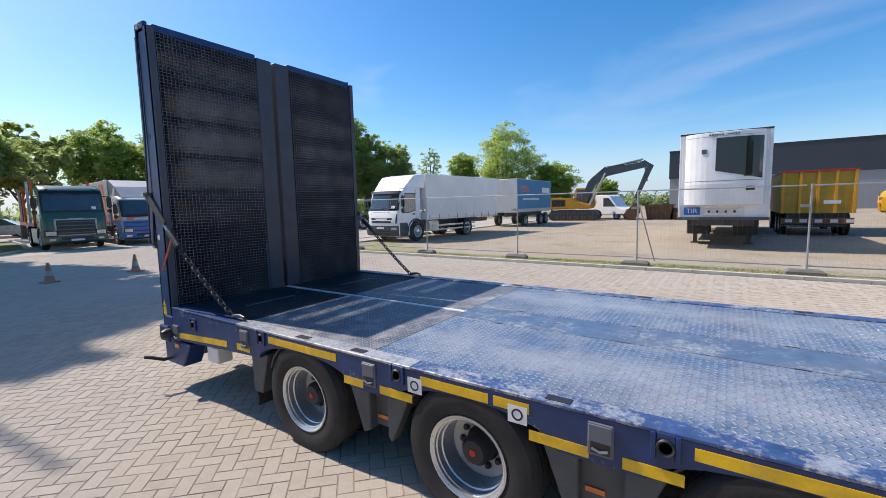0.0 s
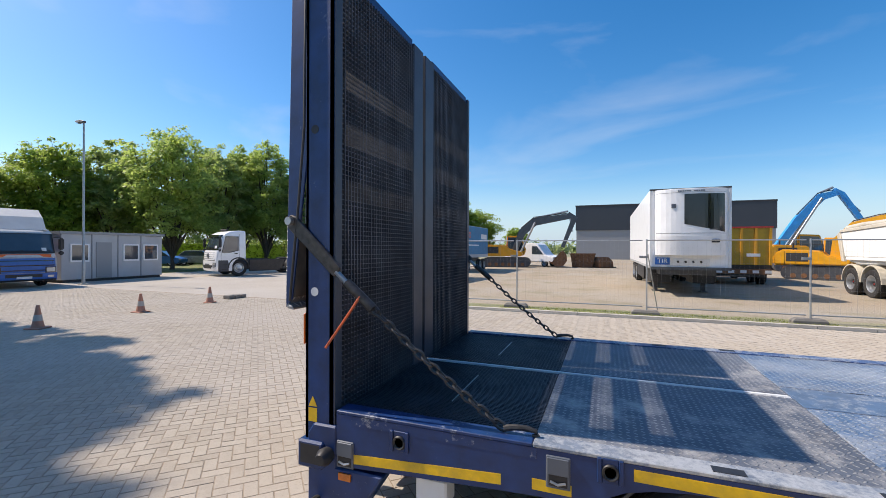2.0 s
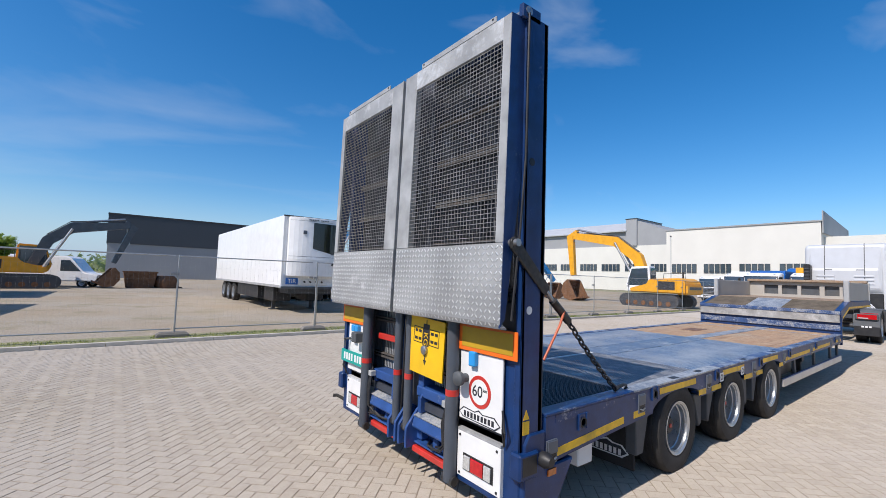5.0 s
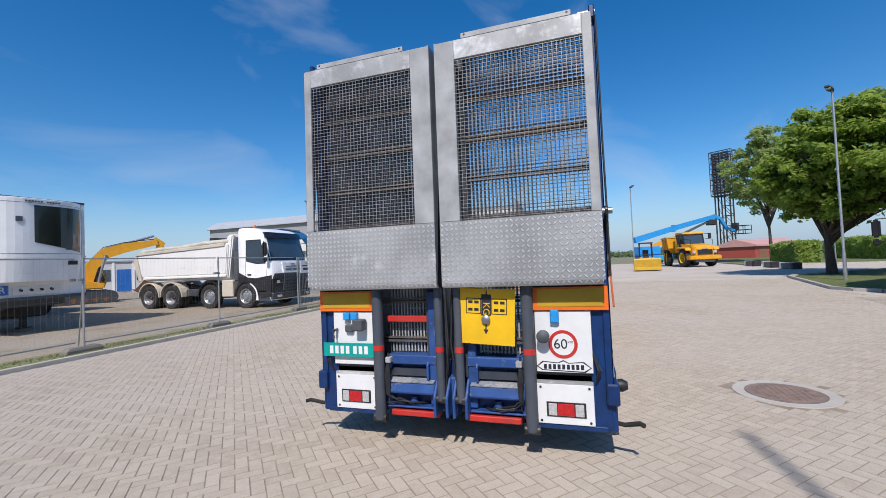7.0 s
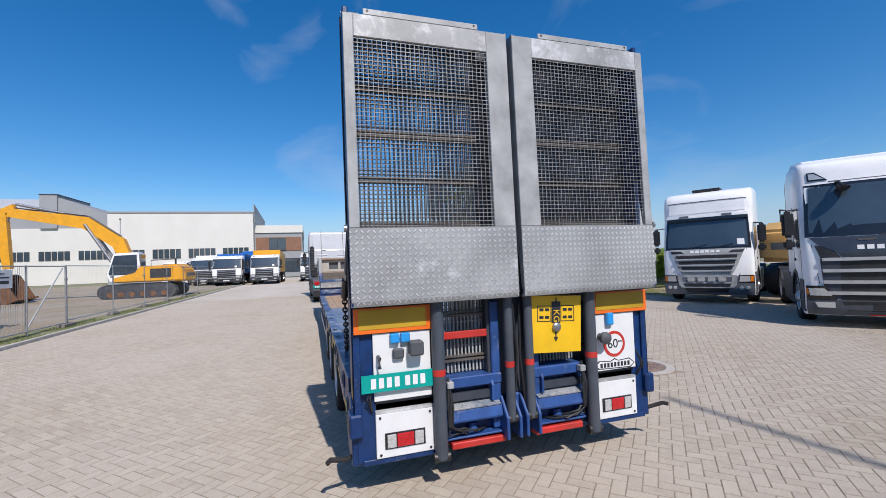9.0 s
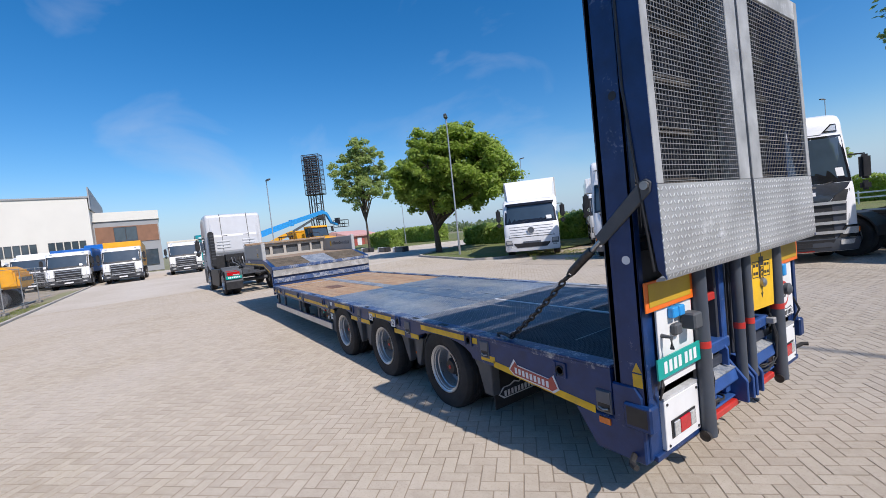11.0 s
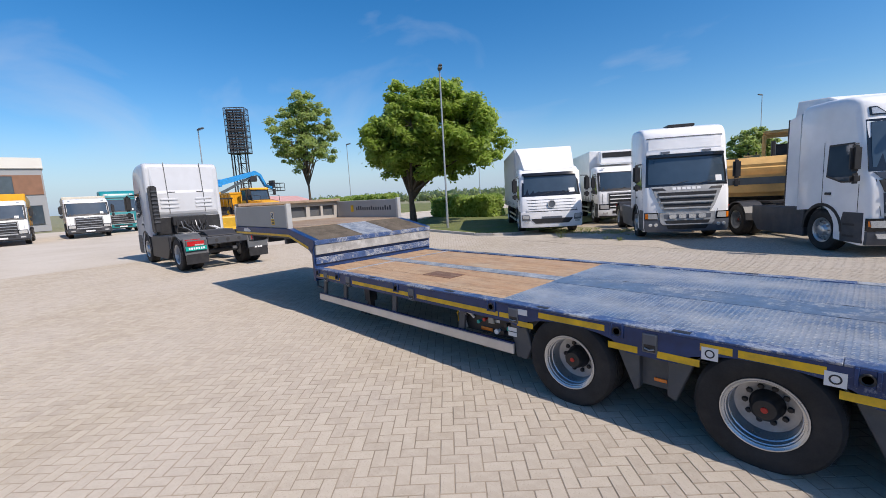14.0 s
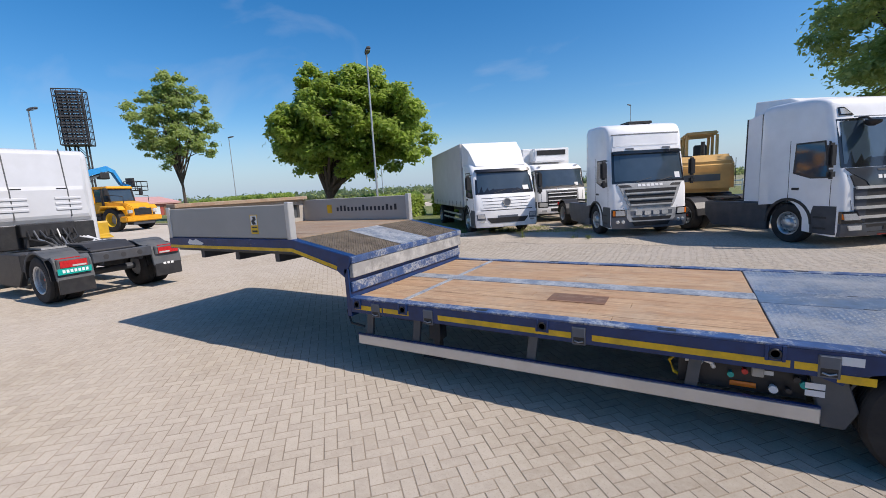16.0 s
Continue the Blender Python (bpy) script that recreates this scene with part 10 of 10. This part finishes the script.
hall = thing("warehouse", "long white-clad industrial hall with a strip of windows", "building", 74.0, 10.5)
part("wall", B((0, 18, 0, 20.6, 0, 11.1)), "clad_w", hall)
part("roof_edge", B((-0.15, 18.1, -0.15, 20.7, 11.1, 11.3)), "clad_g", hall)
part("side_fin", P([(0.0, 9.5), (0.0, 12.6), (17.5, 11.4), (17.5, 9.5)], "y", -0.25, -0.1), "clad_g", hall)
part("plinth", B((-0.12, 0, 0, 20.6, 0, 1.1)), "clad_g", hall)
for q in range(4):
    window_row(hall, -0.02, 0.7 + q * 5.0, 4.7 + q * 5.0, 3.9, 5.2, 5, 0.22)
annex = thing("office_annex", "low office wing with brown panels and a grey parapet", "building", 76.0, 2.7)
annex.scale = (1.0, 0.81, 1.0)
part("wall", B((0, 20, 0, 9.6, 0, 9.0)), "clad_g", annex)
part("panel_band", B((-0.1, 0, 0.2, 9.4, 4.6, 7.0)), "brickred", annex)
window_row(annex, -0.12, 3.4, 6.8, 4.8, 6.8, 2)
window_row(annex, -0.02, 0.6, 9.0, 1.0, 3.2, 4)
part("parapet", B((-0.2, 20, -0.15, 9.7, 7.8, 9.1)), "clad_w", annex)

shed = thing("long_hall", "long pale hall with a deep metal roof edge", "building", 92.0, 31.0)
part("wall", B((0, 50, 0, 72, 0, 10.4)), "clad_w", shed)
# the roof's shade on the upper wall, put in as grey cladding
part("shade_band", B((0.25, 50, 15.5, 72, 10.4, 13.8)), "clad_g", shed, "recessed wall band under the roof, its shade put in as grey")
part("roof", P([(-0.6, 13.8), (-0.6, 14.1), (3.5, 16.3), (49, 16.3), (49, 13.8)], "y", 17.0, 72.6), "roof", shed, "pale metal roof edge")
part("stair_block", B((-0.4, 12, 14.6, 17.2, 10.4, 16.6)), "clad_g", shed)
part("block_cap", B((-0.5, 12.1, 14.5, 17.3, 16.6, 16.75)), "clad_d", shed)
part("lower_roof", P([(14.6, 16.2), (7.2, 13.2), (0.0, 13.2), (0.0, 10.4), (14.6, 10.4)], "x", 0.05, 40), "clad_g", shed)
for q in range(12):
    window_row(shed, -0.02, 0.8 + q * 6.0, 5.6 + q * 6.0, 4.6, 6.1, 5, 0.25)

grey = thing("grey_hall", "flat-roofed hall, dark above and grey below", "building", -3.3, 72.0)
part("wall", B((0, 28, 0, 25, 0, 4.9)), "clad_g", grey)
part("upper_wall", B((-0.12, 28.12, -0.12, 25, 4.9, 9.0)), "clad_d", grey)
part("parapet", B((-0.16, 28.16, -0.16, 25, 8.9, 9.15)), "cdark", grey)
cab_ = thing("site_cabin", "row of pale grey site cabins with small windows", "cabin", -23.15, 9.0)
cab_.scale = (1.0, 0.855, 0.87)
part("wall", B((-2.4, 0, 0, 5.8, 0.15, 2.75)), "cabin", cab_, "", 0.02)
part("roof", B((-2.5, 0.1, -0.1, 5.9, 2.75, 2.9)), "clad_g", cab_)
part("skirt", B((-2.3, -0.05, 0.1, 5.7, 0.0, 0.15)), "cdark", cab_)
for y0 in (0.5, 3.35, 4.6):
    fr_ = part("window_frame", B((0.0, 0.05, y0 - 0.08, y0 + 0.88, 1.15, 2.2)), "white", cab_)
    part("pane", B((0.05, 0.056, y0, y0 + 0.8, 1.25, 2.12)), "pane", fr_)
part("door", B((0.0, 0.04, 1.75, 2.6, 0.2, 2.3)), "clad_g", cab_)
for y0 in (1.5, 2.95, 4.35):
    part("panel_joint", B((0.0, 0.03, y0, y0 + 0.06, 0.15, 2.75)), "clad_g", cab_)


def car(label, x, y, rz, paint):
    """A small parked saloon: body, glazed top, wheels and lamps."""
    c = thing("car", label, "car", x, y, 0.0, rz, "parked cars")
    part("body", P([(0.0, 0.35), (0.02, 0.68), (-0.9, 0.92), (-3.9, 0.95), (-4.2, 0.85), (-4.22, 0.35), (-3.8, 0.22), (-0.4, 0.22)], "y", -0.86, 0.86), paint, c, "", 0.07, seg=2)
    part("glass_house", loft(bmesh.new(), [[(-0.95, -0.78, 0.9), (-0.95, 0.78, 0.9), (-4.0, 0.78, 0.92), (-4.0, -0.78, 0.92)], [(-1.75, -0.62, 1.40), (-1.75, 0.62, 1.40), (-3.4, 0.62, 1.42), (-3.4, -0.62, 1.42)]]), "glass", c, "", 0.03)
    part("roof", B((-3.35, -1.78, -0.61, 0.61, 1.39, 1.45)), paint, c, "", 0.03, seg=2)
    for s in (-1, 1):
        part("headlight", B((-0.16, 0.01, *sorted((s * 0.55, s * 0.84)), 0.55, 0.68)), "clear_lamp", c)
        part("tail_lamp", B((-4.23, -4.1, *sorted((s * 0.55, s * 0.84)), 0.62, 0.80)), "red_lamp", c)
        for xx in (-0.85, -3.35):
            wheel_at(c, xx, s * 0.76, 0.31, s, False, 0.78)


car("silver-grey saloon parked beyond the small lawn", -40.0, 6.4, 70, "galv")
car("red saloon parked beyond the small lawn", -42.6, 6.6, 70, "redp")
car("blue saloon parked under the trees", -36.5, 25.5, 30, "cabblue")
car("pale saloon parked under the trees", -35.0, 28.6, 30, "galv")
# rusty steel pieces lying before the grey hall
sk = thing("rusty_skip", "rust-brown steel skip standing on the gravel", "skip", -0.6, 38.6, 0.02)
part("shell", loft(bmesh.new(), [[(-0.9, -0.8, 0.0), (0.9, -0.8, 0.0), (0.9, 0.8, 0.0), (-0.9, 0.8, 0.0)], [(-1.1, -0.95, 1.25), (1.1, -0.95, 1.25), (1.1, 0.95, 1.25), (-1.1, 0.95, 1.25)]]), "rust", sk, "", 0.03)
part("rim", B((-1.14, 1.14, -0.99, -0.93, 1.2, 1.3), (-1.14, 1.14, 0.93, 0.99, 1.2, 1.3)), "rust", sk)
bk = thing("loose_bucket", "dark rusty digger bucket lying on the gravel", "digger bucket", 1.2, 38.2, 0.02, 30)
part("shell", loft(bmesh.new(), [[(-0.7, -0.6, 0.0), (0.7, -0.6, 0.0), (0.7, 0.6, 0.0), (-0.7, 0.6, 0.0)], [(-0.8, -0.65, 0.6), (0.6, -0.65, 0.6), (0.6, 0.65, 0.6), (-0.8, 0.65, 0.6)], [(-0.5, -0.6, 1.0), (0.2, -0.6, 1.0), (0.2, 0.6, 1.0), (-0.5, 0.6, 1.0)]]), "rust", bk, "", 0.05)
for q in range(5):
    part("tooth", B((0.7, 0.95, -0.55 + q * 0.25, -0.45 + q * 0.25, 0.02, 0.10)), "cdark", bk)


# ---- herringbone pavers: real pieces near the walk ----
PW = 0.100
Q = math.sqrt(0.5)
def herring(x0, x1, y0, y1, skip):
    """Centres of 200 x 100 pavers laid in herringbone, the courses at 45 degrees to the yard's edge."""
    out = []
    us = [(x + y) * Q / PW for x in (x0, x1) for y in (y0, y1)]
    vs = [(y - x) * Q / PW for x in (x0, x1) for y in (y0, y1)]
    for i in range(int(min(us)), int(max(us))):
        for j in range(int(min(vs)), int(max(vs))):
            k = (i - j) % 4
            if k == 0:
                u, v, turn = i + 1.0, j + 0.5, 0
            elif k == 3:
                u, v, turn = i + 0.5, j + 1.0, 1
            else:
                continue
            x, y = (u - v) * Q * PW, (u + v) * Q * PW
            if x0 < x < x1 and y0 < y < y1 and not skip(x, y):
                out.append((x, y, turn))
    return out


def off_limits(x, y):
    return y > 8.2 or y < -11.2 or (x - 1.9) ** 2 + (y + 3.07) ** 2 < 0.26 or (x < -7 and y > 8.0 + 0.0) or (x > 12.7 and y < -9.2 - 0.22 * max(0, x - 15)) or (x > 12.7 and x < 15.2 and y < -9.2)


pieces = herring(-19.5, 22.0, -11.2, 8.2, off_limits)
near = [p for p in pieces if 2.6 < p[0] < 5.1 and 1.9 < p[1] < 4.25][:290]
nearset = set(near)
G = 0.0029
rng = np.random.default_rng(9)
px = np.array([p for p in pieces if p not in nearset])
n = len(px)
hx = np.where(px[:, 2] == 0, PW, PW / 2) - G
hy = np.where(px[:, 2] == 0, PW / 2, PW) - G
lift = rng.normal(0, 0.0006, n)
tx, ty = rng.normal(0, 0.004, n), rng.normal(0, 0.004, n)
verts = np.empty((n, 8, 3), np.float32)
for k, (a, b) in enumerate(((-1, -1), (1, -1), (1, 1), (-1, 1))):
    verts[:, k] = np.stack([px[:, 0] + (a * hx - b * hy) * Q, px[:, 1] + (a * hx + b * hy) * Q, np.full(n, -0.008)], 1)
    cx, cy = a * (hx - 0.0025), b * (hy - 0.0025)
    verts[:, 4 + k] = np.stack([px[:, 0] + (cx - cy) * Q, px[:, 1] + (cx + cy) * Q, lift + a * tx * hx + b * ty * hy], 1)
quad = np.array([(4, 5, 6, 7), (0, 1, 5, 4), (1, 2, 6, 5), (2, 3, 7, 6), (3, 0, 4, 7)], np.int32)
faces = (quad[None] + (np.arange(n, dtype=np.int32) * 8)[:, None, None]).reshape(-1)
me = bpy.data.meshes.new("pavers")
me.vertices.add(8 * n)
me.vertices.foreach_set("co", verts.ravel())
me.loops.add(len(faces))
me.loops.foreach_set("vertex_index", faces)
me.polygons.add(len(faces) // 4)
me.polygons.foreach_set("loop_start", np.arange(0, len(faces), 4, dtype=np.int32))
me.polygons.foreach_set("loop_total", np.full(len(faces) // 4, 4, dtype=np.int32))
me.update(calc_edges=True)
me.shade_flat()
me.materials.append(M["paver"])
pv = tagged(new("pavers", me), "pale concrete herringbone pavers with sandy joints", "", "", "stuff")
pv.parent = pavement
one = {}
for x, y, k in near:
    if k not in one:
        ax, ay = (PW - G, PW / 2 - G) if k == 0 else (PW / 2 - G, PW - G)
        lo = [(a * ax, b * ay, -0.008) for a, b in ((-1, -1), (1, -1), (1, 1), (-1, 1))]
        hi = [(a * (ax - 0.0025), b * (ay - 0.0025), 0.0) for a, b in ((-1, -1), (1, -1), (1, 1), (-1, 1))]
        one[k] = mesh_of("paver", lo + hi, [tuple(q) for q in quad], "paver_one")
    ob = new("paver", one[k])
    ob.parent = pavement
    ob.matrix_basis = pose(x, y, random.gauss(0, 0.0006), random.gauss(0, 0.22), random.gauss(0, 0.22), 45)
